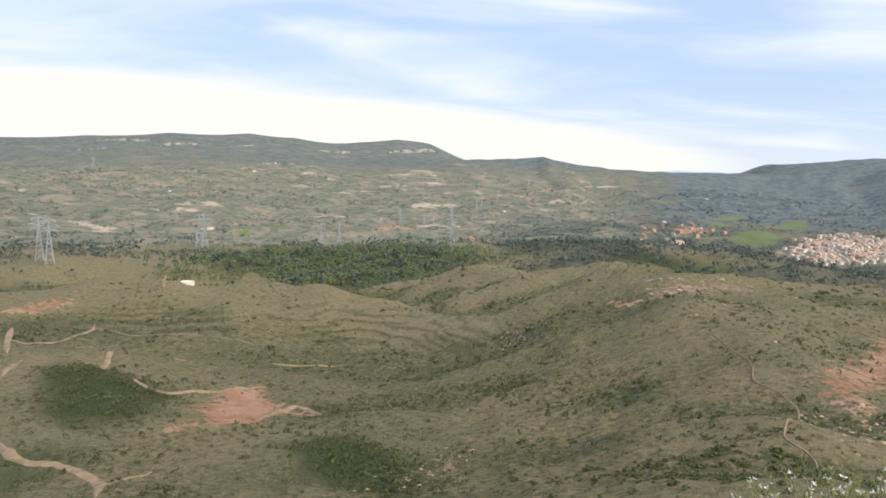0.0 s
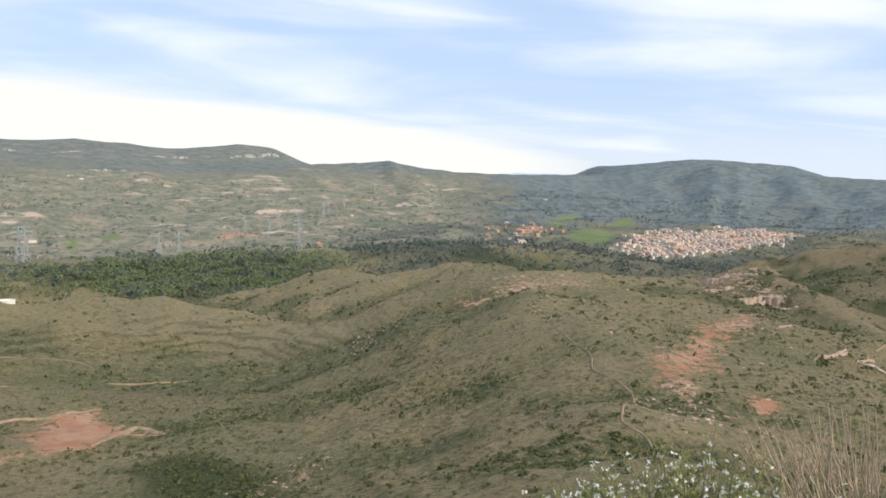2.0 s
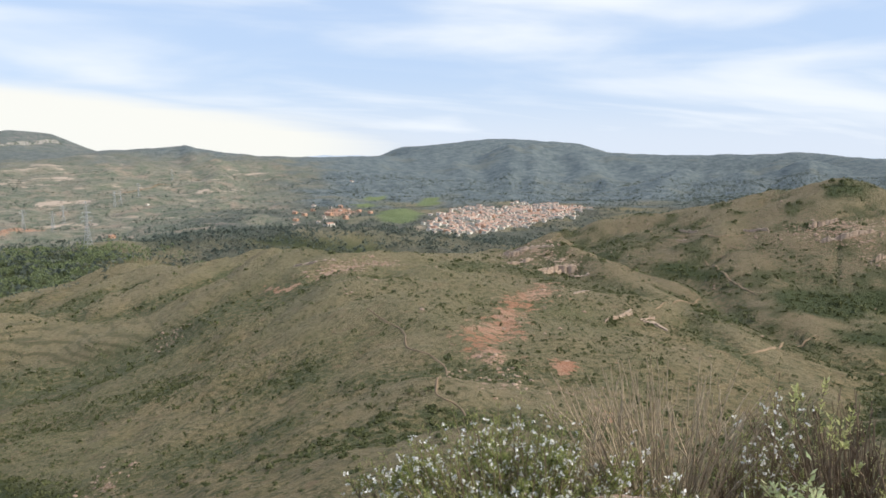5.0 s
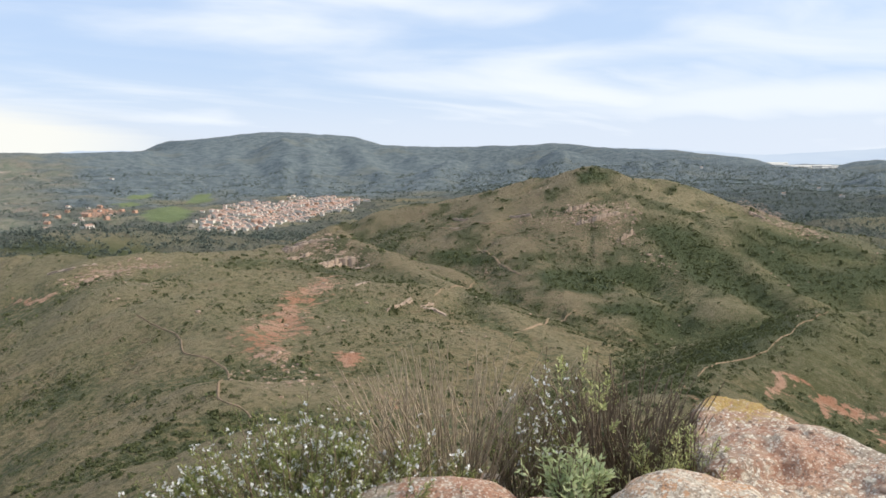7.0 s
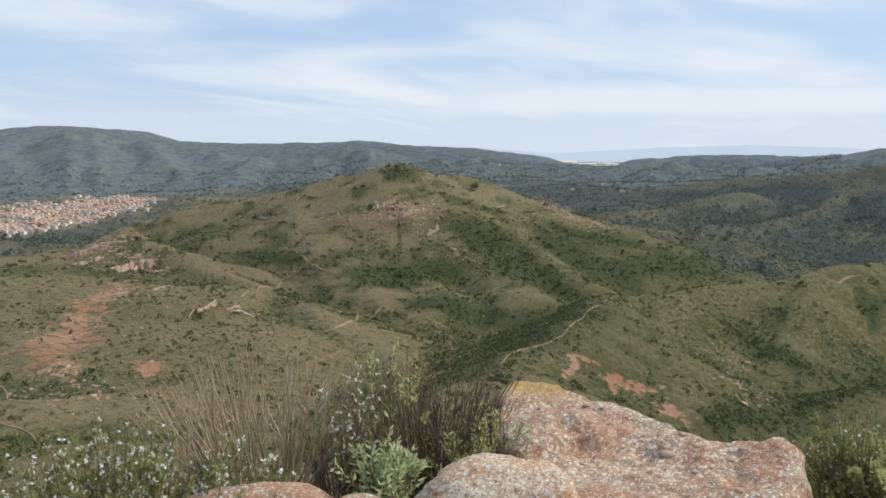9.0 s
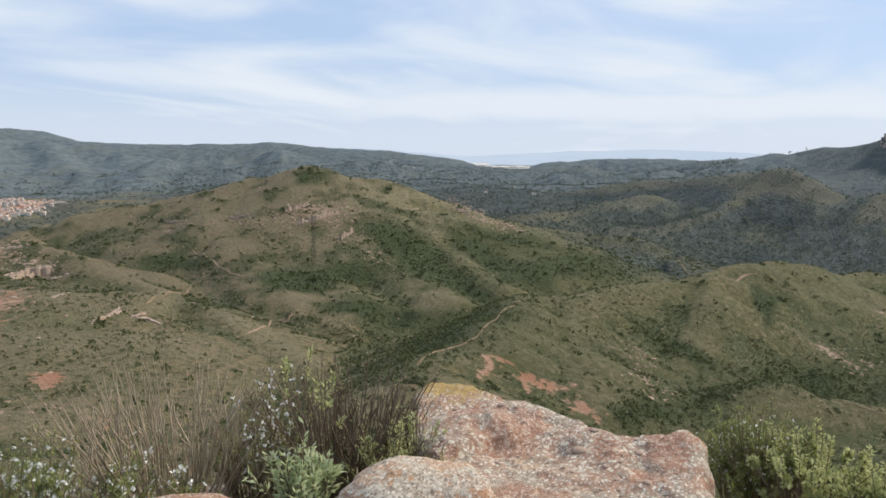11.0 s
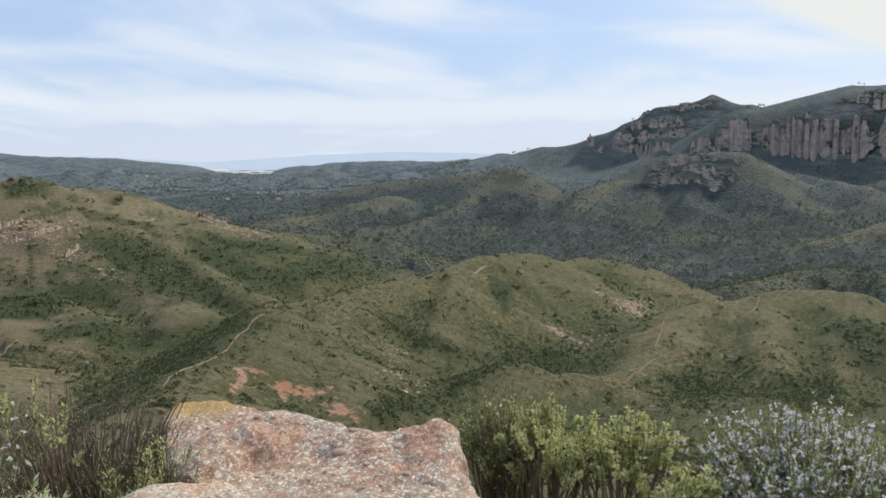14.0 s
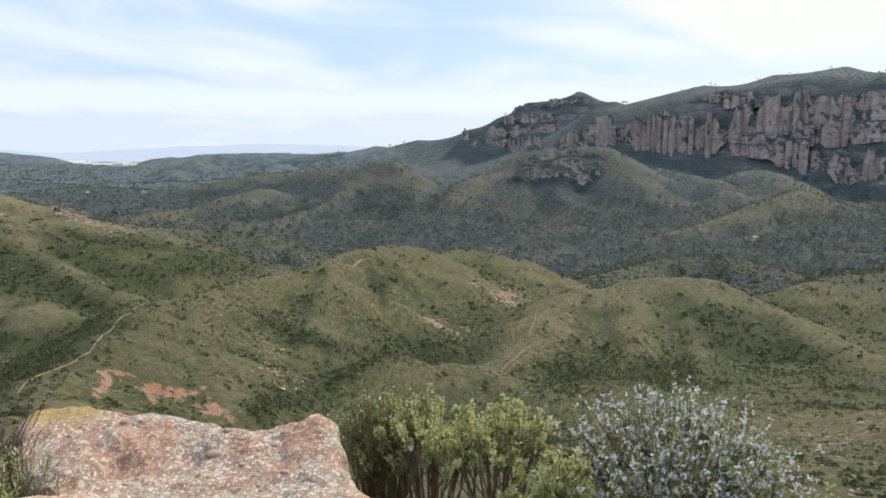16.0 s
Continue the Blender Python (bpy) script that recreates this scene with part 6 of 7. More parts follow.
def crag_material(name, a, b, dark, pale):
    mat, nt, bsdf = nodes_of(name, 0.95)
    geo = nt.nodes.new("ShaderNodeNewGeometry")
    pos = geo.outputs["Position"]
    streak = noise_node(nt, pos, 0.09, 6, 0.7, (1, 1, 0.18))
    layer = noise_node(nt, pos, 0.05, 5, 0.65, (0.35, 0.35, 3.2))
    col = blend(nt, band(nt, noise_node(nt, pos, 0.02, 4), 0.35, 0.65), a, b)
    col = blend(nt, band(nt, streak, 0.46, 0.62, 0.8), col, dark)
    col = blend(nt, band(nt, layer, 0.52, 0.66, 0.7), col, pale)
    sep = nt.nodes.new("ShaderNodeSeparateXYZ")
    nt.links.new(geo.outputs["Normal"], sep.inputs[0])
    tuft = calc(nt, "MULTIPLY", calc(nt, "SUBTRACT", noise_node(nt, pos, 0.04, 6, 0.72, (1, 1, 0.7)), 0.5), 2.4)
    green = band(nt, calc(nt, "ADD", sep.outputs[2], tuft), 0.26, 0.40)
    col = blend(nt, green, col, blend(nt, tuft, (0.105, 0.130, 0.108), (0.078, 0.102, 0.092)))
    nt.links.new(col, bsdf.inputs["Base Color"])
    relief(nt, bsdf, calc(nt, "ADD", streak, layer), 1.0, 6.0)
    return mat


CRAG_MAT = crag_material("crag_rock", (0.47, 0.375, 0.33), (0.54, 0.44, 0.39), (0.25, 0.215, 0.205), (0.58, 0.50, 0.44))
MESA_MAT = crag_material("mesa_rock", (0.36, 0.35, 0.34), (0.42, 0.41, 0.39), (0.20, 0.21, 0.21), (0.46, 0.45, 0.44))
OUTCROP_MAT = mottled("outcrop_rock", (0.44, 0.35, 0.275), (0.31, 0.23, 0.175), 0.9, 0.95, 0.06, 3.0)


def rock_band(name, line, seed, column, gap, vary, deepest):
    """A bed of rock standing out of the slope: a face of uneven columns and steps, its top running back into the hill."""
    rng = np.random.RandomState(seed)
    p = np.array(line, float)
    s = np.concatenate([[0], np.cumsum(np.hypot(*np.diff(p[:, :2], axis=0).T))])
    n = max(8, int(s[-1] / gap))
    t = np.linspace(0, s[-1], n)
    x, y, z0, z1 = (np.interp(t, s, p[:, k]) for k in range(4))
    z0 = np.minimum(z0, height(x, y))
    out = np.stack([x, y], -1) / np.hypot(x, y)[:, None]
    # columns of uneven width, each with its own height and stand
    edges = np.cumsum(rng.gamma(4.0, column / 4.0, int(s[-1] / column * 2) + 6)) - column
    c = np.searchsorted(edges, t) - 1
    c = np.clip(c, 0, len(edges) - 2)
    u = np.clip((t - edges[c]) / (edges[c + 1] - edges[c]), 0, 1)
    bulge = np.sqrt(np.maximum(0.0, 1 - (2 * u - 1) ** 2))
    top_k, stand = 1 - vary * rng.uniform(0, 1, len(edges)) ** 1.5, rng.uniform(-0.5, 0.5, len(edges))
    open_k = 0.42 + 0.58 * step(-0.26, -0.02, gnoise(t / (column * 1.9) + seed, t * 0 + seed))
    ends = step(0, 0.06, t / s[-1]) * step(1.0, 0.94, t / s[-1])
    tall = (z1 - z0) * top_k[c] * (0.74 + 0.26 * bulge ** 0.6) * open_k * (0.25 + 0.75 * ends)
    base = np.hypot(x, y)
    width = np.minimum(column, 0.8 * (z1 - z0))
    front = base + stand[c] * width * 0.55 - bulge * width * 0.42
    rows = []
    for k in (-0.4, 0.0, 0.14, 0.28, 0.33, 0.5, 0.64, 0.7, 0.84, 0.95, 1.0):
        back = width * (0.12 * k + 0.18 * np.floor(k * 3 + 0.4 * gnoise(t / column, t * 0 + 3.3)) / 3)
        rough = width * 0.22 * gnoise(t / (column * 0.4) + seed, np.full(n, k * 5.0)) + width * 0.12 * gnoise(t / (column * 0.15), np.full(n, k * 11.0 + seed))
        d = front + back + rough + (width * 0.25 if k == 1.0 else 0)
        rows.append(np.column_stack([out * d[:, None], z0 + tall * k]))
    d = base[:, None] + np.linspace(0.3, 1.0, 14)[None] * deepest
    g = height(out[:, None, 0] * d, out[:, None, 1] * d)
    first = np.argmax(g > (z0 + tall)[:, None], 1)
    first[~(g > (z0 + tall)[:, None]).any(1)] = 13
    d1 = np.maximum(d[np.arange(n), first], front + width)
    rows.append(np.column_stack([out * d1[:, None], np.minimum(z0 + tall, g[np.arange(n), first] + 0.3)]))
    d2 = d1 + deepest * 0.2
    rows.append(np.column_stack([out * d2[:, None], z0 - 0.4 * tall]))
    m = len(rows)
    co = np.stack(rows, 0).reshape(-1, 3)
    i, j = np.meshgrid(np.arange(m - 1), np.arange(n - 1), indexing="ij")
    return sheet(name, co, [np.stack([i * n + j, i * n + j + 1, (i + 1) * n + j + 1, (i + 1) * n + j], -1).reshape(-1, 4)[:, ::-1]])


def build_crags():
    for k, (name, line) in enumerate(CRAGS.items()):
        mesa = name.startswith("mesa")
        cliff = tagged(new("cliff"), "pale rock scarp of the far tableland" if mesa else "pinkish grey conglomerate crags of the mountain", "cliff", kind="structure")
        if mesa:
            me = rock_band("rock_band", line, k, 30, 6, 0.3, 60)
        elif name == "needle":
            me = rock_band("rock_band", line, k, 9, 1.5, 0.3, 12)
        elif name.startswith(("ledge", "knoll")):
            me = rock_band("rock_band", line, k, 17, 2.6, 0.45, 60)
        else:
            me = rock_band("rock_band", line, k, 27, 2.6, 0.42, 70)
        me.materials.append(MESA_MAT if mesa else CRAG_MAT)
        ob = new("rock_band", me)
        ob.parent = cliff
    for k, line in enumerate(OUTCROPS.values()):
        line = [(x, y, foot, foot + 0.55 * (top - foot)) for x, y, foot, top in line]
        me = rock_band("outcrop", line, 40 + k, 2.4, 0.45, 0.6, 3.0)
        me.materials.append(OUTCROP_MAT)
        tagged(new("outcrop", me), "pale layered rock outcrop on the scrub hillside", "rock", "outcrops on the hill")


build_crags()

# ---- the summit rocks underfoot ----


def rock_material(name, base, second, lichen, cover_at, yellow=None, worn=0.8):
    """Weathered conglomerate: warm rock, worn red hollows, grey crust sown with white lichen spots, dark pits; a yellow crust round one place if given."""
    mat, nt, bsdf = nodes_of(name, 0.95)
    pos = place(nt)
    big = noise_node(nt, pos, 1.7, 4, 0.6)
    mid = noise_node(nt, pos, 6.0, 6, 0.7, None, 0.4)
    fine = noise_node(nt, pos, 34.0, 6, 0.75)
    grain = noise_node(nt, pos, 120.0, 4, 0.8)
    crust = noise_node(nt, pos, 12.0, 8, 0.78, None, 1.0)

    def spots(scale, share, channel, size=0.42):
        warp = nt.nodes.new("ShaderNodeVectorMath")
        warp.operation = "ADD"
        soft = nt.nodes.new("ShaderNodeTexNoise")
        soft.inputs["Scale"].default_value, soft.inputs["Detail"].default_value = scale * 1.4, 3
        nt.links.new(pos, soft.inputs["Vector"])
        half = nt.nodes.new("ShaderNodeVectorMath")
        half.operation = "SCALE"
        half.inputs["Scale"].default_value = 0.9 / scale
        nt.links.new(soft.outputs["Color"], half.inputs[0])
        nt.links.new(pos, warp.inputs[0])
        nt.links.new(half.outputs[0], warp.inputs[1])
        cell = nt.nodes.new("ShaderNodeTexVoronoi")
        cell.inputs["Scale"].default_value = scale
        nt.links.new(warp.outputs[0], cell.inputs["Vector"])
        pick = nt.nodes.new("ShaderNodeSeparateColor")
        nt.links.new(cell.outputs["Color"], pick.inputs[0])
        return calc(nt, "MULTIPLY", band(nt, cell.outputs["Distance"], size, size - 0.12), band(nt, pick.outputs[channel], 1 - share, 1.02 - share))

    col = blend(nt, band(nt, mid, 0.38, 0.62), base, second)
    col = blend(nt, band(nt, noise_node(nt, pos, 3.1, 6, 0.7), 0.50, 0.60, 0.7), col, (0.52, 0.38, 0.27))
    col = blend(nt, band(nt, fine, 0.52, 0.66, 0.6), col, (0.56, 0.44, 0.34))
    col = blend(nt, band(nt, fine, 0.47, 0.34, 0.6), col, (0.30, 0.195, 0.145))
    # grey crust, and where it is worn off the rock shows red
    k = calc(nt, "ADD", calc(nt, "MULTIPLY", crust, 0.6), calc(nt, "MULTIPLY", big, 0.6))
    grey = band(nt, k, cover_at, cover_at + 0.035, 0.85)
    col = blend(nt, grey, col, blend(nt, band(nt, fine, 0.4, 0.6), (0.34, 0.285, 0.225), lichen))
    red = band(nt, noise_node(nt, pos, 2.2, 6, 0.7), 0.50, 0.57, worn)
    col = blend(nt, red, col, blend(nt, band(nt, fine, 0.38, 0.62), (0.33, 0.16, 0.10), (0.47, 0.265, 0.18)))
    bare = calc(nt, "SUBTRACT", 1.0, calc(nt, "MULTIPLY", red, 0.75))
    col = blend(nt, calc(nt, "MULTIPLY", calc(nt, "MULTIPLY", spots(20.0, 0.34, 0), bare), band(nt, grain, 0.36, 0.5)), col, (0.64, 0.58, 0.47))
    col = blend(nt, calc(nt, "MULTIPLY", spots(46.0, 0.46, 1, 0.46), bare), col, (0.76, 0.70, 0.60))
    col = blend(nt, calc(nt, "MULTIPLY", spots(85.0, 0.40, 0, 0.46), 0.9), col, (0.72, 0.63, 0.52))
    col = blend(nt, calc(nt, "MULTIPLY", spots(38.0, 0.12, 2), 0.7), col, (0.15, 0.11, 0.09))
    col = blend(nt, calc(nt, "MULTIPLY", spots(80.0, 0.30, 2, 0.46), 0.8), col, (0.20, 0.14, 0.11))
    if yellow:
        d = nt.nodes.new("ShaderNodeVectorMath")
        d.operation = "DISTANCE"
        nt.links.new(pos, d.inputs[0])
        d.inputs[1].default_value = yellow
        k = calc(nt, "ADD", d.outputs["Value"], calc(nt, "MULTIPLY", calc(nt, "SUBTRACT", crust, 0.5), 1.1))
        col = blend(nt, calc(nt, "MULTIPLY", band(nt, k, 0.36, 0.27), band(nt, fine, 0.38, 0.52, 0.85)), col, (0.40, 0.285, 0.085))
    nt.links.new(col, bsdf.inputs["Base Color"])
    h = calc(nt, "ADD", calc(nt, "MULTIPLY", fine, 0.7), calc(nt, "ADD", calc(nt, "MULTIPLY", crust, 0.6), calc(nt, "ADD", mid, calc(nt, "MULTIPLY", grain, 0.2))))
    relief(nt, bsdf, h, 0.9, 0.022)
    return mat


SLAB_MAT = rock_material("conglomerate_slab", (0.44, 0.30, 0.22), (0.375, 0.225, 0.155), (0.43, 0.385, 0.315), 0.595, (4.40, 2.16, 0.08))
BOULDER_MAT = rock_material("conglomerate_boulder", (0.56, 0.31, 0.165), (0.53, 0.35, 0.235), (0.64, 0.59, 0.49), 0.585, None, 0.35)
PEBBLE_MAT = mottled("pale_pebble", (0.40, 0.30, 0.23), (0.30, 0.21, 0.16), 9.0, 0.9, 0.004, 60.0)


def solid_noise(p, size, seed=0.0):
    """Noise on points in space, from three planes."""
    q = p / size + seed
    return (gnoise(q[:, 0], q[:, 1]) + gnoise(q[:, 1] + 31, q[:, 2]) + gnoise(q[:, 2] + 57, q[:, 0])) / 1.7


def closed_line(pts, n):
    p = np.array(pts, float)
    q = np.concatenate([p, p[:1]])
    s = np.concatenate([[0], np.cumsum(np.linalg.norm(np.diff(q, axis=0), axis=1))])
    t = np.linspace(0, s[-1], n, endpoint=False)
    return np.stack([np.interp(t, s, q[:, k]) for k in range(2)], -1)


SLAB_RIM = [(3.38, 1.78), (3.60, 2.02), (4.06, 2.27), (4.29, 2.29), (4.44, 2.18), (4.42, 1.93), (4.33, 1.56), (4.20, 1.24), (4.07, 1.06),
            (4.08, 0.81), (4.14, 0.71), (4.25, 0.60), (4.20, 0.54), (4.09, 0.5), (3.90, 0.46), (3.75, 0.44), (3.55, 0.39), (3.37, 0.28), (3.24, 0.19), (2.9, 0.0), (2.2, -0.6), (1.0, -1.2), (-0.8, -1.0), (-1.1, 0.3),
            (-0.4, 1.0), (1.0, 1.1), (2.3, 0.8), (3.12, 1.22)]


def build_slab():
    n, rings = 560, 84
    rim = closed_line(SLAB_RIM, n)
    rim = rim + 0.016 * np.random.RandomState(3).normal(size=rim.shape)
    rim = sum(np.roll(rim, k, axis=0) for k in (-2, -1, 0, 1, 2)) / 5
    c = np.array((2.9, 1.0))
    rows = []
    for i in range(rings):
        t = ((i + 1) / rings) ** 0.75
        q = c + (rim - c) * t
        edge = np.linalg.norm(rim - q, axis=1)
        x, y = q[:, 0], q[:, 1]
        z = 0.04 * gnoise(x * 1.7, y * 1.7 + 4) - 0.05 * np.abs(gnoise(x * 3.1 + 5, y * 3.1)) + 0.03 * gnoise(x * 6, y * 6) + 0.010 * gnoise(x * 13, y * 13 + 2) + 0.008 * gnoise(x * 29, y * 29 + 2)
        z = 0.5 * z + 0.5 * (np.floor(z / 0.022) + step(0.55, 1.0, z / 0.022 - np.floor(z / 0.022))) * 0.022
        # hollow in the middle, a broken ledge before the back mound, a raised corner
        z -= 0.07 * np.exp(-(((x - 3.75) / 0.35) ** 2 + ((y - 1.25) / 0.4) ** 2))
        ledge = 0.5 * (x - 3.55) + 0.86 * (y - 1.62)
        z += 0.075 * step(-0.03, 0.02, ledge + 0.05 * gnoise(x * 6, y * 6)) * step(0.45, 0.1, np.hypot(x - 3.7, y - 1.65))
        z += 0.03 * np.exp(-(((x - 4.1) / 0.18) ** 2 + ((y - 0.6) / 0.16) ** 2))
        z += 0.035 * np.exp(-(((x - 4.1) / 0.22) ** 2 + ((y - 1.0) / 0.25) ** 2)) + 0.025 * np.exp(-(((x - 4.25) / 0.3) ** 2 + ((y - 2.2) / 0.3) ** 2))
        z += 0.055 * step(3.45, 4.05, x) - 0.02 - 0.05 * np.exp(-edge / 0.05)
        rows.append(np.column_stack([q, z]))
    for drop, out in ((0.06, 0.012), (0.13, 0.02), (0.22, 0.01), (0.34, -0.03), (0.5, -0.02), (0.75, -0.05), (1.1, -0.02), (1.7, 0.05)):
        d = (rim - c) / np.linalg.norm(rim - c, axis=1)[:, None]
        k = np.arange(n)
        w = out + 0.05 * gnoise(k * 0.09, np.full(n, drop * 5.0)) + 0.02 * gnoise(k * 0.4, np.full(n, drop * 9.0))
        rows.append(np.column_stack([rim + d * w[:, None], rows[rings - 1][:, 2] - drop]))
    co = np.concatenate([np.concatenate(rows), [[c[0], c[1], rows[0][:, 2].mean()]]])
    m = len(rows)
    i, j = np.meshgrid(np.arange(m - 1), np.arange(n), indexing="ij")
    j2 = (j + 1) % n
    quads = np.stack([i * n + j, i * n + j2, (i + 1) * n + j2, (i + 1) * n + j], -1).reshape(-1, 4)
    k = np.arange(n)
    fan = np.stack([np.full(n, m * n), (k + 1) % n, k], -1)
    me = sheet("rock_slab", co, [quads, fan])
    bm = bmesh.new()
    bm.from_mesh(me)
    bmesh.ops.recalc_face_normals(bm, faces=bm.faces)
    bm.to_mesh(me)
    bm.free()
    me.polygons.foreach_set("use_smooth", np.ones(len(me.polygons), bool))
    me.materials.append(SLAB_MAT)
    return tagged(new("rock_slab", me), "weathered reddish conglomerate slab with grey and yellow lichen", "rock")


def blob(radii, seed, rough, sub=4):
    """A lumpy closed stone about the origin."""
    bm = bmesh.new()
    bmesh.ops.create_icosphere(bm, subdivisions=sub, radius=1.0)
    p = np.array([v.co[:] for v in bm.verts])
    k = 1 + rough * solid_noise(p, 0.9, seed) + rough * 0.4 * solid_noise(p, 0.35, seed + 7) + rough * 0.15 * solid_noise(p, 0.13, seed + 3)
    q = np.sign(p) * np.abs(p) ** 0.85 * k[:, None] * np.array(radii)
    for v, co in zip(bm.verts, q):
        v.co = co
    for f in bm.faces:
        f.smooth = True
    me = bpy.data.meshes.new("stone")
    bm.to_mesh(me)
    bm.free()
    return me


def stone(name, at, radii, turn, seed, mat, label, category="rock", rough=0.3, sub=4, parent=None):
    me = blob(radii, seed, rough, sub)
    me.materials.append(mat)
    ob = new(name, me)
    ob.matrix_world = pose(*at, 0, 0, turn)
    if parent:
        ob.parent = parent
    elif label:
        tagged(ob, label, category)
    return ob


rock_slab = build_slab()
stone("boulder", (3.03, 1.66, -0.19), (0.43, 0.28, 0.26), -60, 2.0, BOULDER_MAT, "rounded orange boulder crusted with white lichen beside the slab", sub=5, rough=0.22)
stone("boulder", (2.30, 2.62, -0.25), (0.48, 0.20, 0.24), -50, 5.0, SLAB_MAT, "low pale boulder speckled with lichen among the bushes", sub=5, rough=0.2)
stone("boulder", (2.62, 2.16, -0.26), (0.18, 0.17, 0.20), -40, 9.0, BOULDER_MAT, "small orange boulder between two larger boulders", sub=4, rough=0.2)
stone("boulder", (2.95, 3.05, -0.55), (0.3, 0.24, 0.2), 10, 12.0, BOULDER_MAT, "grey-brown boulder half hidden under a dry bush", sub=4, rough=0.25)
_rng = np.random.RandomState(21)
for _k in range(70):
    _x, _y = _rng.uniform(3.2, 4.25), _rng.uniform(0.45, 2.1)
    if poly_depth(np.array([_x]), np.array([_y]), SLAB_RIM)[0] < 0.06:
        continue
    _s = _rng.gamma(2, 0.004) + 0.006
    _hit = rock_slab.ray_cast((_x, _y, 1.0), (0, 0, -1))
    stone("pebble", (_x, _y, _hit[1].z if _hit[0] else 0.0), (_s, _s * _rng.uniform(0.6, 1.0), _s * 0.4), _rng.uniform(0, 180), _k * 1.3, PEBBLE_MAT, "", sub=2, parent=rock_slab)

# ---- bushes on the summit ----


def wood_tone(name, a, b):
    return mottled(name, a, b, 14.0, 0.9, 0.002, 90.0)


ROSEMARY = leafy("rosemary_needles", (0.16, 0.20, 0.07), (0.44, 0.46, 0.18), (0.32, 0.36, 0.12), 0.5)
PALE_LEAF = leafy("pale_green_leaves", (0.36, 0.39, 0.15), (0.66, 0.67, 0.34), (0.50, 0.52, 0.22), 0.5)
SAGE_LEAF = leafy("sage_leaves", (0.42, 0.50, 0.26), (0.62, 0.66, 0.40), (0.52, 0.57, 0.32), 0.45)
WHITE_PETAL = leafy("white_petals", (0.80, 0.79, 0.78), (0.90, 0.89, 0.87), (0.85, 0.84, 0.82), 0.3)
BLUE_PETAL = leafy("lavender_petals", (0.58, 0.57, 0.62), (0.84, 0.83, 0.85), (0.70, 0.68, 0.73), 0.3)
GREY_TWIG = wood_tone("grey_twigs", (0.46, 0.38, 0.27), (0.27, 0.21, 0.145))
BROWN_TWIG = wood_tone("brown_twigs", (0.14, 0.10, 0.07), (0.25, 0.195, 0.135))


def grow(rng, n, spread, tall, lean, droop, fork=0, segs=7):
    """Stems from one root: arrays of points (stem, point, xyz) and each stem's height. Forks start from older stems."""
    a = rng.uniform(0, 2 * np.pi, n)
    out = np.sqrt(rng.uniform(0, 1, n))
    h = tall * (1 - 0.42 * rng.uniform(0, 1, n) ** 1.6) * (1 - 0.12 * out)
    root = np.stack([np.cos(a), np.sin(a)], -1) * (out * spread * 0.22)[:, None]
    tip = np.stack([np.cos(a), np.sin(a)], -1) * (out * spread * lean)[:, None] + rng.normal(size=(n, 2)) * spread * 0.08
    t = np.linspace(0, 1, segs)
    xy = root[:, None] + (tip - root)[:, None] * (t ** 1.15)[None, :, None]
    xy = xy + rng.normal(size=xy.shape) * 0.012 * t[None, :, None]
    z = h[:, None] * (t - droop * t ** 3 * out[:, None])[...]
    stems = np.concatenate([xy, z[..., None]], -1)
    all_s = [stems]
    for _ in range(fork):
        src = all_s[-1] if len(all_s[-1]) else stems
        pick = rng.randint(0, len(src), n)
        at = rng.randint(2, segs - 2, n)
        o = src[pick, at]
        d = src[pick, segs - 1] - o
        length = np.linalg.norm(d, axis=1) * rng.uniform(0.5, 1.0, n)
        d = d / (np.linalg.norm(d, axis=1)[:, None] + 1e-9) + rng.normal(size=(n, 3)) * (0.32, 0.32, 0.12)
        d /= np.linalg.norm(d, axis=1)[:, None]
        all_s.append(o[:, None] + d[:, None] * (length[:, None] * t[None])[..., None] + rng.normal(size=(n, segs, 3)) * 0.006 * t[None, :, None])
    return np.concatenate(all_s)


def tubes(stems, r0, r1):
    """Thin three-sided tapering tubes along the stems."""
    n, s, _ = stems.shape
    a = np.array([0, 2.094, 4.189])
    rad = np.linspace(r0, r1, s)
    ring = np.stack([np.cos(a), np.sin(a), 0 * a], -1)
    co = stems[:, :, None] + ring[None, None] * rad[None, :, None, None]
    idx = np.arange(n * s * 3).reshape(n, s, 3)
    f = [np.stack([idx[:, :-1, k], idx[:, :-1, (k + 1) % 3], idx[:, 1:, (k + 1) % 3], idx[:, 1:, k]], -1).reshape(-1, 4) for k in range(3)]
    return co.reshape(-1, 3), np.concatenate(f)


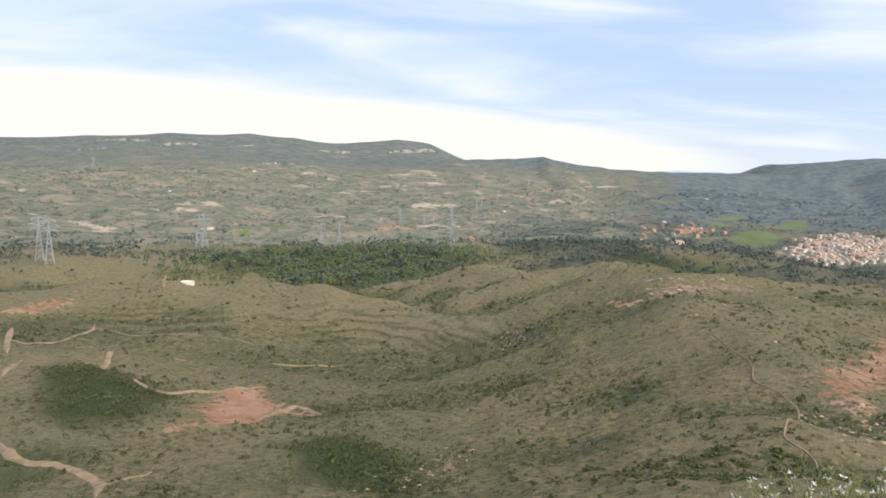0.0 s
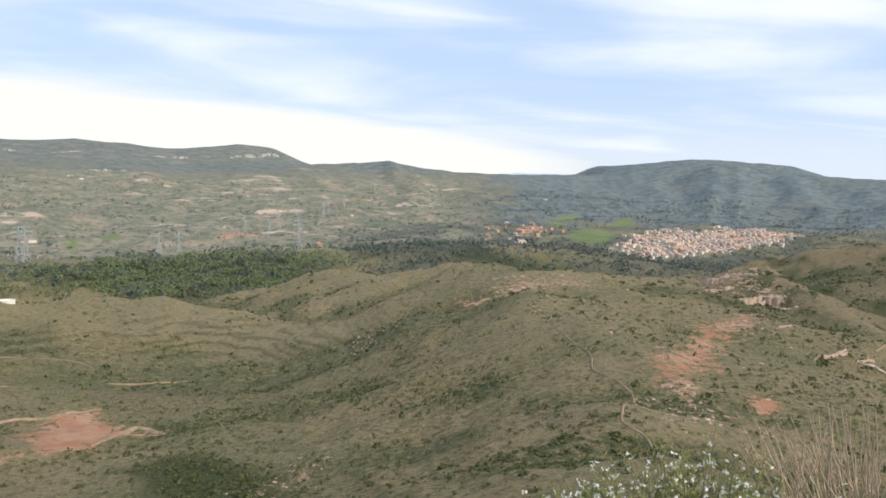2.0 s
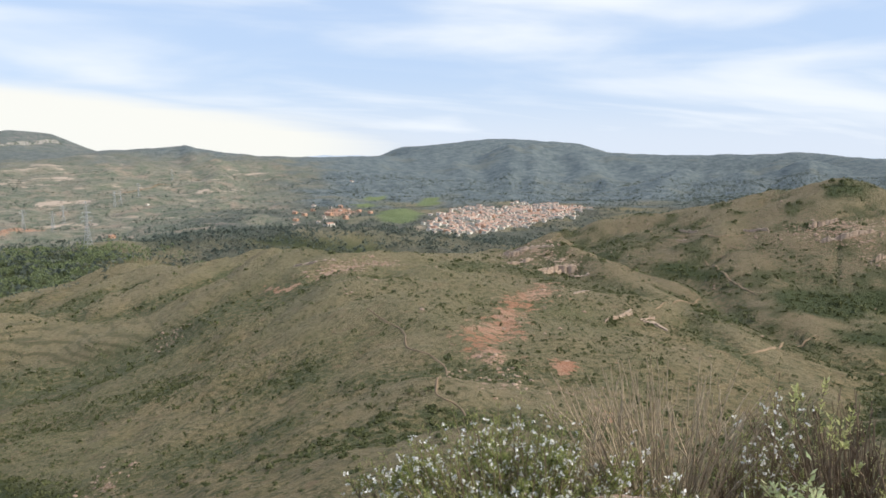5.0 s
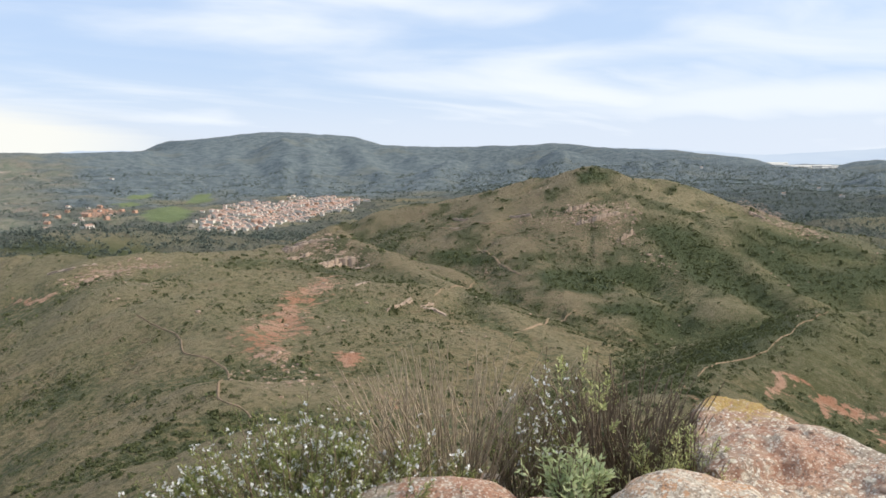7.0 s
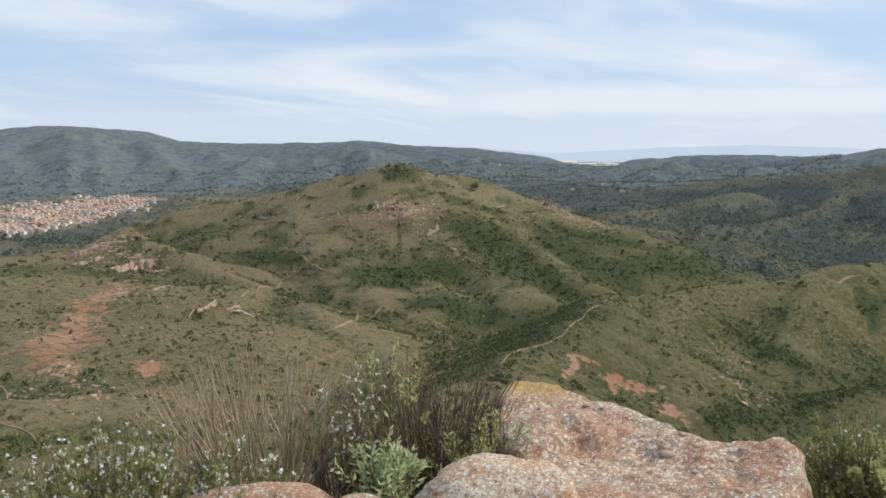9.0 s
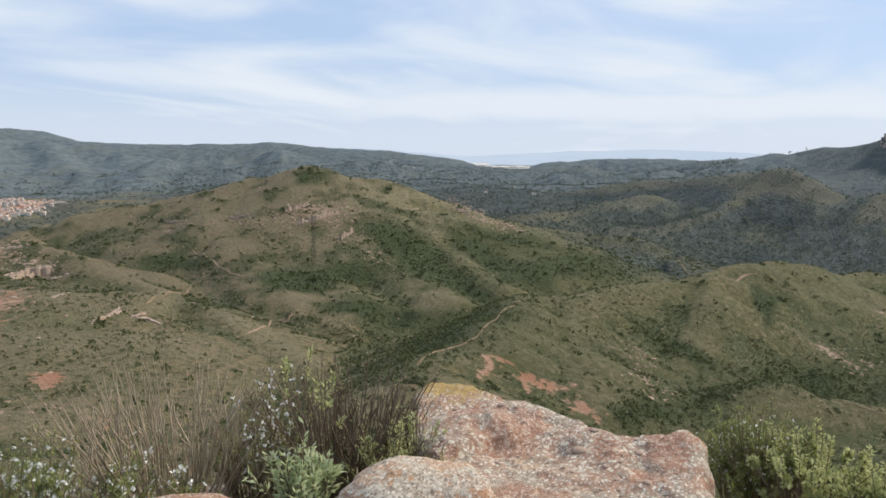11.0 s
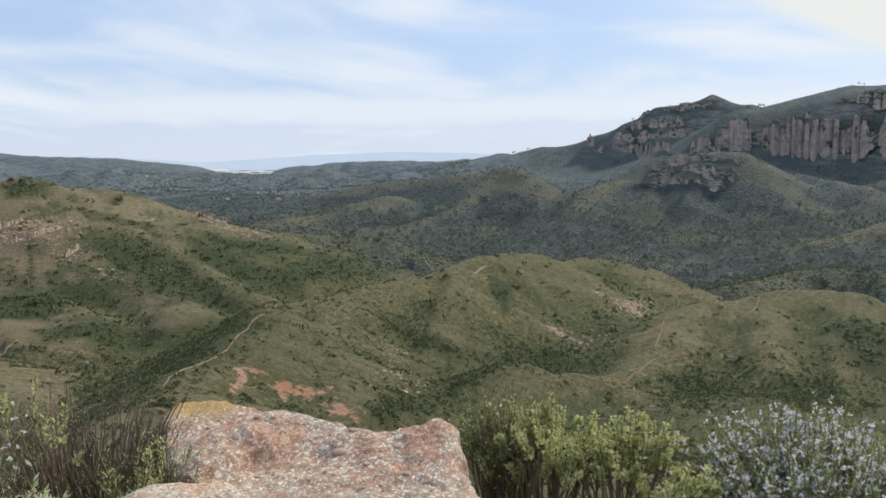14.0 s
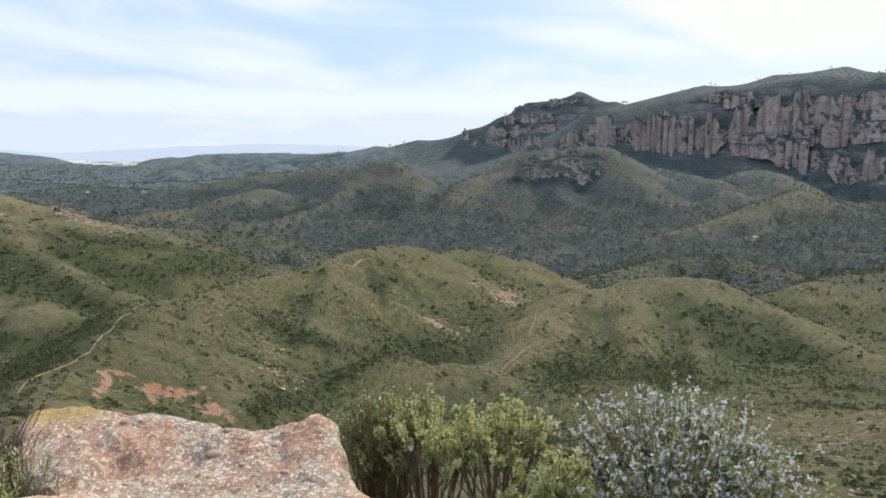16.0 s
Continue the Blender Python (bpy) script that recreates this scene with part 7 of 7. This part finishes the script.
def leaves(rng, stems, per, lo, hi, length, width, up, bend=0.15):
    """Narrow bent blades set round the stems between two shares of their length."""
    n, s, _ = stems.shape
    t = rng.uniform(lo, hi, (n, per)) * (s - 1)
    i = np.minimum(t.astype(int), s - 2)
    k = (t - i)[..., None]
    r = np.arange(n)[:, None]
    p = stems[r, i] * (1 - k) + stems[r, i + 1] * k
    ax = stems[r, i + 1] - stems[r, i]
    ax /= np.linalg.norm(ax, axis=-1, keepdims=True) + 1e-9
    d = rng.normal(size=p.shape)
    d -= ax * np.sum(d * ax, -1, keepdims=True)
    d /= np.linalg.norm(d, axis=-1, keepdims=True) + 1e-9
    d = d * (1 - up) + ax * up
    d /= np.linalg.norm(d, axis=-1, keepdims=True) + 1e-9
    w = np.cross(d, ax + 0.3 * rng.normal(size=p.shape))
    w /= np.linalg.norm(w, axis=-1, keepdims=True) + 1e-9
    L = (length * rng.uniform(0.6, 1.2, (n, per)))[..., None]
    W = width * rng.uniform(0.7, 1.2, (n, per))[..., None]
    nrm = np.cross(d, w)
    a = p
    b = p + d * L * 0.5 + w * W * 0.5 + nrm * L * bend * 0.5
    c = p + d * L + nrm * L * bend * rng.uniform(-1, 1, (n, per))[..., None]
    e = p + d * L * 0.5 - w * W * 0.5 + nrm * L * bend * 0.5
    co = np.stack([a, b, c, e], -2).reshape(-1, 3)
    return co, np.arange(len(co)).reshape(-1, 4)


def tufts(rng, stems, per, lo, hi, size, petals=4):
    """Small flowers: a few short blades out of one point each."""
    n, s, _ = stems.shape
    t = rng.uniform(lo, hi, (n, per)) * (s - 1)
    i = np.minimum(t.astype(int), s - 2)
    k = (t - i)[..., None]
    r = np.arange(n)[:, None]
    p = (stems[r, i] * (1 - k) + stems[r, i + 1] * k).reshape(-1, 3)
    p = p + rng.normal(size=p.shape) * size * 0.8
    p = np.repeat(p, petals, 0)
    d = rng.normal(size=p.shape)
    d /= np.linalg.norm(d, axis=1)[:, None]
    w = np.cross(d, rng.normal(size=p.shape))
    w /= np.linalg.norm(w, axis=1)[:, None]
    L = size * rng.uniform(0.6, 1.2, (len(p), 1))
    co = np.stack([p, p + d * L * 0.6 + w * L * 0.35, p + d * L, p + d * L * 0.6 - w * L * 0.35], 1).reshape(-1, 3)
    return co, np.arange(len(co)).reshape(-1, 4)


def part(name, geo, mat, parent, label=""):
    me = sheet(name, geo[0], [geo[1]])
    me.materials.append(mat)
    ob = new(name, me)
    ob.parent = parent
    if label:
        tagged(ob, label)
    return ob


def woody(s, r0, r1, mat, parent, thick=8):
    """The main branches one by one, and the finer growth together."""
    pick = list(range(0, len(s), max(1, len(s) // thick)))[:thick]
    for k in pick:
        part("branch", tubes(s[k:k + 1], r0 * 1.7, r1), mat, parent)
    tagged(part("twig_growth", tubes(np.delete(s, pick, 0), r0, r1), mat, parent), kind="stuff")


def bush(name, at, label, category="bush", sink=0.1):
    """An Empty on the ground at x, y, turned upright."""
    ob = new(name)
    z = float(height(np.array([at[0]]), np.array([at[1]]))[0])
    ob.location = (at[0], at[1], z - sink)
    tagged(ob, label, category)
    return ob, z - sink


def rosemary(at, top, width, label, seed, stems=70, petal=None, flowers=8, needles=60, flower_size=0.017, lean=0.55, leaf_mat=None, fork=2):
    rng = np.random.RandomState(seed)
    ob, z = bush("rosemary_bush", at, label)
    s = grow(rng, stems, width, top - z, lean, 0.12, fork)
    woody(s, 0.006, 0.002, BROWN_TWIG, ob)
    tagged(part("foliage", leaves(rng, s, needles, 0.3, 1.0, 0.032, 0.0055, 0.45), leaf_mat or ROSEMARY, ob), kind="stuff")
    if petal:
        tagged(part("blossom", tufts(rng, s, flowers, 0.5, 1.0, flower_size), petal, ob, "small pale flowers"), kind="stuff")
    return ob


def twiggy(at, top, width, label, seed, stems, mat, r0, r1, lean, leaf=None, per=0, fork=2, length=0.014, lo=0.4):
    rng = np.random.RandomState(seed)
    ob, z = bush("dry_bush", at, label)
    s = grow(rng, stems, width, top - z, lean, 0.02, fork, 8)
    woody(s, r0, r1, mat, ob)
    if leaf:
        tagged(part("foliage", leaves(rng, s, per, lo, 1.0, length, length * 0.4, 0.4), leaf, ob), kind="stuff")
    return ob


def leafy_bush(at, top, width, label, seed, stems, mat, per, length, lo, lean=0.55, fork=2, ratio=0.33, up=0.5, name="leafy_bush", r0=0.006):
    rng = np.random.RandomState(seed)
    ob, z = bush(name, at, label)
    s = grow(rng, stems, width, top - z, lean, 0.1, fork)
    woody(s, r0, 0.002, BROWN_TWIG, ob)
    tagged(part("foliage", leaves(rng, s, per, lo, 1.0, length, length * ratio, up, 0.2), mat, ob), kind="stuff")
    return ob


rosemary((1.95, 3.18), 0.32, 1.45, "flowering rosemary bush thick with small white blossom", 1, 210, WHITE_PETAL, 3, 84, 0.020, 0.52)
rosemary((1.60, 3.45), 0.10, 0.9, "rosemary bush with a few white flowers behind another", 2, 60, WHITE_PETAL, 3, 55)
twiggy((2.92, 3.12), 0.50, 1.0, "dry grey broom bush of thin upright twigs", 3, 105, GREY_TWIG, 0.0075, 0.0030, 0.74, ROSEMARY, 6, 2, 0.016, 0.05)
twiggy((2.32, 3.0), 0.1, 0.3, "small bare dark twiggy bush beside a rosemary", 4, 18, BROWN_TWIG, 0.007, 0.002, 0.6)
leafy_bush((3.12, 2.72), 0.22, 0.45, "green broom bush growing behind a pale sage", 5, 60, ROSEMARY, 20, 0.028, 0.1, 0.6, ratio=0.16)
rosemary((3.19, 2.66), 0.62, 0.30, "tall thin rosemary with white flowers at the tips", 6, 12, WHITE_PETAL, 5, 36, 0.019, 0.6, fork=1)
leafy_bush((3.41, 2.62), 0.58, 0.3, "slender shrub with pale green leaf clusters on top", 7, 8, PALE_LEAF, 34, 0.036, 0.80, 0.7, 1)
leafy_bush((2.85, 2.19), 0.27, 0.25, "bright grey-green sage plant tucked behind a boulder", 8, 34, SAGE_LEAF, 26, 0.055, 0.4, 0.5, 1, 0.3, 0.45, "sage_plant")
twiggy((3.62, 2.47), 0.38, 0.72, "brown twiggy bush with sparse small leaves", 9, 120, BROWN_TWIG, 0.009, 0.003, 0.8, PALE_LEAF, 6, 2, 0.016, 0.45)
leafy_bush((3.42, 1.95), 0.19, 0.40, "low yellow-green plant at the edge of the slab", 10, 90, PALE_LEAF, 38, 0.03, 0.3, 0.7, 1, 0.3, 0.5, "low_plant")
rosemary((4.50, 0.28), 0.27, 0.55, "dark green rosemary with white tips by the slab", 11, 90, WHITE_PETAL, 2, 70, 0.013, 0.5, ROSEMARY)
leafy_bush((4.28, -0.02), 0.24, 0.55, "shrub with pale green leaf sprays above brown stems", 12, 44, PALE_LEAF, 52, 0.030, 0.74, 0.6, ratio=0.46, up=0.3)
leafy_bush((4.10, -0.42), 0.22, 0.6, "pale green leafy shrub with bare brown lower stems", 13, 46, PALE_LEAF, 52, 0.030, 0.74, 0.6, ratio=0.46, up=0.3)
leafy_bush((3.64, -0.68), 0.12, 0.26, "small pale green shrub between two larger bushes", 14, 30, PALE_LEAF, 50, 0.034, 0.55, 0.6, ratio=0.46, up=0.3)
rosemary((3.76, -1.32), 0.41, 1.1, "rosemary bush covered with lavender-blue flowers", 15, 200, BLUE_PETAL, 8, 70, 0.019, 0.5)
leafy_bush((3.15, -1.80), 0.17, 0.24, "small leafy sprig growing beside the rosemary", 16, 16, PALE_LEAF, 30, 0.034, 0.5, 0.6, ratio=0.46, up=0.3)

# ---- village, farms, pylons, water tank ----
WALL_MATS = [mottled("lime_wall", (0.70, 0.68, 0.64), (0.56, 0.53, 0.48), 0.5, 0.9, 0.01, 4.0),
             mottled("cream_wall", (0.66, 0.57, 0.46), (0.54, 0.45, 0.36), 0.5, 0.9, 0.01, 4.0),
             mottled("brick_wall", (0.46, 0.27, 0.18), (0.56, 0.36, 0.26), 0.5, 0.9, 0.01, 4.0)]
ROOF_MAT = mottled("clay_roof", (0.40, 0.235, 0.17), (0.50, 0.36, 0.29), 0.8, 0.9, 0.03, 6.0)
STEEL = mottled("galvanised_steel", (0.44, 0.46, 0.47), (0.34, 0.36, 0.37), 0.6, 0.55)
CONCRETE = mottled("pale_concrete", (0.70, 0.68, 0.64), (0.56, 0.54, 0.50), 0.8, 0.9, 0.02, 5.0)
DARK_GLASS = mottled("dark_window", (0.05, 0.055, 0.06), (0.03, 0.03, 0.035), 1.0, 0.3)


def mesh_part(name, bm, mat, parent, label=""):
    me = bpy.data.meshes.new(name)
    bmesh.ops.recalc_face_normals(bm, faces=bm.faces)
    bm.to_mesh(me)
    bm.free()
    me.materials.append(mat)
    ob = new(name, me)
    ob.parent = parent
    if label:
        tagged(ob, label)
    return ob


def box(bm, x0, x1, y0, y1, z0, z1):
    v = [bm.verts.new(p) for p in ((x0, y0, z0), (x1, y0, z0), (x1, y1, z0), (x0, y1, z0), (x0, y0, z1), (x1, y0, z1), (x1, y1, z1), (x0, y1, z1))]
    for f in ((0, 1, 2, 3), (4, 5, 6, 7), (0, 1, 5, 4), (1, 2, 6, 5), (2, 3, 7, 6), (3, 0, 4, 7)):
        bm.faces.new([v[i] for i in f])


def make_house(w, d, h, wall_mat, label, group):
    ob = tagged(new("house"), label, "house", group)
    bm = bmesh.new()
    box(bm, -w / 2, w / 2, -d / 2, d / 2, -4, h)
    ridge = h + w * 0.13
    a = [bm.verts.new(p) for p in ((-w / 2, -d / 2, h), (w / 2, -d / 2, h), (0, -d / 2, ridge))]
    b = [bm.verts.new(p) for p in ((-w / 2, d / 2, h), (w / 2, d / 2, h), (0, d / 2, ridge))]
    bm.faces.new(a)
    bm.faces.new(b)
    wall = mesh_part("wall", bm, wall_mat, ob)
    bm = bmesh.new()
    o, th = 0.4, 0.25
    e = h - o * 0.4
    prof = [(-w / 2 - o, e + 0.03), (0, ridge + 0.05), (w / 2 + o, e + 0.03), (w / 2 + o, e + th), (0, ridge + th + 0.05), (-w / 2 - o, e + th)]
    f0 = [bm.verts.new((x, -d / 2 - o, z)) for x, z in prof]
    f1 = [bm.verts.new((x, d / 2 + o, z)) for x, z in prof]
    for i in range(6):
        j = (i + 1) % 6
        bm.faces.new((f0[i], f0[j], f1[j], f1[i]))
    for f in (f0, f1):
        bm.faces.new((f[0], f[1], f[4], f[5]))
        bm.faces.new((f[1], f[2], f[3], f[4]))
    roof = mesh_part("roof", bm, ROOF_MAT, ob, "clay tile roof")
    bm = bmesh.new()
    box(bm, w * 0.12, w * 0.12 + 0.7, d * 0.2, d * 0.2 + 0.7, h, ridge + 1.0)
    mesh_part("chimney", bm, wall_mat, roof)
    for k in (-0.27, 0.27):
        bm = bmesh.new()
        box(bm, k * w - 0.5, k * w + 0.5, -d / 2 - 0.06, -d / 2 + 0.1, h * 0.45, h * 0.45 + 1.3)
        mesh_part("window", bm, DARK_GLASS, wall)
    return ob


def ground_at(x, y):
    return float(height(np.array([float(x)]), np.array([float(y)]))[0])


def build_village():
    rng = np.random.RandomState(5)
    kinds = []
    for k, (w, d, h, m) in enumerate(((8, 9, 4.0, 0), (7, 11, 4.6, 1), (10, 8, 3.4, 0), (8, 8, 5.4, 1), (10, 16, 4.0, 0), (8, 10, 4.4, 2), (12, 8, 5.4, 0))):
        words = ("white", "cream", "white", "cream", "long white", "brick", "tall white")[k]
        kinds.append(make_house(w, d, h, WALL_MATS[m], words + " village house with a clay tile roof", "village houses"))
    first = [True] * len(kinds)

    def put(k, x, y, turn, scale=1.0, label=None):
        m = pose(x, y, ground_at(x, y), 0, 0, turn) @ Matrix.Scale(scale, 4)
        if first[k]:
            first[k] = False
            kinds[k].matrix_world = m
            if label:
                tagged(kinds[k], label, "house", "scattered farmhouses")
            return
        ob = copy_thing(kinds[k], m)
        if label:
            tagged(ob, label, "house", "scattered farmhouses")

    for name, count, gap in (("village", 1000, 7.6), ("estate", 36, 34.0)):
        poly = VILLAGES[name]
        q = np.array(poly)
        done = []
        rest = bmesh.new()
        for _ in range(count * 8):
            x, y = rng.uniform(q[:, 0].min(), q[:, 0].max()), rng.uniform(q[:, 1].min(), q[:, 1].max())
            if poly_depth(np.array([x]), np.array([y]), poly)[0] < 14 - 45 * rng.uniform() ** 3:
                continue
            if gnoise(np.array([x / 55.0 + 3]), np.array([y / 55.0]))[0] > 0.26:
                continue
            if any(abs(x - a) < gap and abs(y - b) < gap for a, b in done):
                continue
            done.append((x, y))
            k = rng.randint(0, len(kinds)) if name == "village" else (5, 2, 0)[rng.randint(0, 3)]
            turn = 38 + 90 * (gnoise(np.array([x / 60.0]), np.array([y / 60.0]))[0] > 0) + rng.normal() * 4
            if len(done) <= 230:
                put(k, x, y, turn, 0.82 if rng.uniform() > 0.1 else 1.15)
                continue
            m = pose(x, y, ground_at(x, y), 0, 0, turn) @ Matrix.Scale(0.82, 4)
            for piece in kinds[k].children:
                n = len(rest.verts)
                start = len(rest.faces)
                rest.from_mesh(piece.data)
                rest.verts.ensure_lookup_table()
                rest.faces.ensure_lookup_table()
                bmesh.ops.transform(rest, matrix=m, verts=rest.verts[n:])
                for f in rest.faces[start:]:
                    f.material_index = 1 if piece.name.startswith("roof") else 0
            if len(done) >= count:
                break
        if rest.faces:
            me = bpy.data.meshes.new("village_houses")
            rest.to_mesh(me)
            me.materials.append(WALL_MATS[0])
            me.materials.append(ROOF_MAT)
            tagged(new("village_houses", me), "closely packed pale houses of the village", "houses", kind="stuff")
        rest.free()
    for i, (x, y) in enumerate(HOUSE_SPOTS):
        put((0, 4, 2, 5, 4, 6, 0, 4, 0, 4, 4, 0, 0, 4, 4, 6)[i], x, y, 100 * (i % 3) + 20, label="lone pale farmhouse with a clay tile roof among scrub")


build_village()


def warehouse(x, y, w, d, h, turn):
    """A long pale shed with a low-pitched roof."""
    ob = tagged(new("warehouse"), "long white warehouse on the hazy far plain", "warehouse", "warehouses on the plain")
    bm = bmesh.new()
    box(bm, -w / 2, w / 2, -d / 2, d / 2, -12, h)
    mesh_part("wall", bm, WALL_MATS[0], ob)
    bm = bmesh.new()
    a = [bm.verts.new(p) for p in ((-w / 2 - 1, -d / 2 - 1, h + 0.1), (w / 2 + 1, -d / 2 - 1, h + 0.1), (0, -d / 2 - 1, h + 4))]
    b = [bm.verts.new(p) for p in ((-w / 2 - 1, d / 2 + 1, h + 0.1), (w / 2 + 1, d / 2 + 1, h + 0.1), (0, d / 2 + 1, h + 4))]
    bm.faces.new(a)
    bm.faces.new(b)
    for i in range(3):
        j = (i + 1) % 3
        bm.faces.new((a[i], a[j], b[j], b[i]))
    mesh_part("roof", bm, CONCRETE, ob)
    ob.matrix_world = pose(x, y, ground_at(x, y), 0, 0, turn)


_rng = np.random.RandomState(77)
for _k in range(22):
    _a, _r = math.radians(_rng.uniform(64.0, 69.5)), _rng.uniform(4150, 4850)
    warehouse(_r * math.sin(_a), _r * math.cos(_a), _rng.uniform(30, 60), _rng.uniform(60, 150), _rng.uniform(8, 13), _rng.uniform(-20, 20) + 20)


def strut(bm, a, b, r):
    a, b = Vector(a), Vector(b)
    d = (b - a).normalized()
    u = d.orthogonal().normalized()
    w = d.cross(u)
    ring = [[bm.verts.new(p + (u * c + w * s) * r) for c, s in ((1, 1), (-1, 1), (-1, -1), (1, -1))] for p in (a, b)]
    for k in range(4):
        bm.faces.new((ring[0][k], ring[0][(k + 1) % 4], ring[1][(k + 1) % 4], ring[1][k]))


def make_pylon(tall=40.0):
    ob = tagged(new("pylon"), "grey steel lattice power pylon standing in scrub", "pylon", "power pylons")
    half = lambda z: 3.4 - 2.7 * min(z / (0.72 * tall), 1.0)
    for sx, sy in ((1, 1), (-1, 1), (-1, -1), (1, -1)):
        bm = bmesh.new()
        z1 = 0.72 * tall
        strut(bm, (sx * half(-2), sy * half(-2), -2), (sx * half(z1), sy * half(z1), z1), 0.17)
        strut(bm, (sx * half(z1), sy * half(z1), z1), (sx * 0.35, sy * 0.35, tall), 0.14)
        mesh_part("leg", bm, STEEL, ob)
    bm = bmesh.new()
    zs = [0, 6, 11, 15.5, 19.5, 23, 26, 28.5, 31, 33.5, 36, 38.5]
    for z0, z1 in zip(zs, zs[1:]):
        for (ax, ay), (bx, by) in (((1, 1), (-1, 1)), ((-1, 1), (-1, -1)), ((-1, -1), (1, -1)), ((1, -1), (1, 1))):
            h0, h1 = half(z0) if z0 < 29 else 0.6, half(z1) if z1 < 29 else 0.55
            strut(bm, (ax * h0, ay * h0, z0), (bx * h1, by * h1, z1), 0.09)
            strut(bm, (bx * h0, by * h0, z0), (ax * h1, ay * h1, z1), 0.09)
    mesh_part("bracing", bm, STEEL, ob)
    for z, w in ((28.5, 6.5), (33.0, 7.5), (37.5, 5.5)):
        bm = bmesh.new()
        for s in (-1, 1):
            strut(bm, (0, 0.5, z), (s * w, 0, z + 0.3), 0.13)
            strut(bm, (0, -0.5, z), (s * w, 0, z + 0.3), 0.13)
            strut(bm, (0, 0, z + 2.0), (s * w, 0, z + 0.4), 0.11)
            strut(bm, (s * w, 0, z + 0.3), (s * w, 0, z - 2.2), 0.12)
        mesh_part("crossarm", bm, STEEL, ob)
    return ob


_first = None
for _x, _y in PYLON_SPOTS:
    _m = pose(_x, _y, ground_at(_x, _y), 0, 0, 35)
    if _first is None:
        _first = make_pylon()
        _first.matrix_world = _m
    else:
        copy_thing(_first, _m)


def build_tank(x, y):
    ob = tagged(new("water_tank"), "low round white concrete water tank on the ridge", "water tank")
    ob.location = (x, y, ground_at(x, y))
    n = 40
    bm = bmesh.new()
    rings = [(3.8, -2.0), (3.8, 1.5), (3.95, 1.55), (3.95, 1.8), (3.5, 1.8), (3.5, 0.9)]
    vs = [[bm.verts.new((r * math.cos(2 * math.pi * k / n), r * math.sin(2 * math.pi * k / n), z)) for k in range(n)] for r, z in rings]
    for a, b in zip(vs, vs[1:]):
        for k in range(n):
            bm.faces.new((a[k], a[(k + 1) % n], b[(k + 1) % n], b[k]))
    mesh_part("wall", bm, CONCRETE, ob)
    bm = bmesh.new()
    c = bm.verts.new((0, 0, 1.05))
    rim = [bm.verts.new((3.52 * math.cos(2 * math.pi * k / n), 3.52 * math.sin(2 * math.pi * k / n), 0.95)) for k in range(n)]
    for k in range(n):
        bm.faces.new((c, rim[k], rim[(k + 1) % n]))
    mesh_part("cover", bm, CONCRETE, ob)


build_tank(*TANK_SPOT)
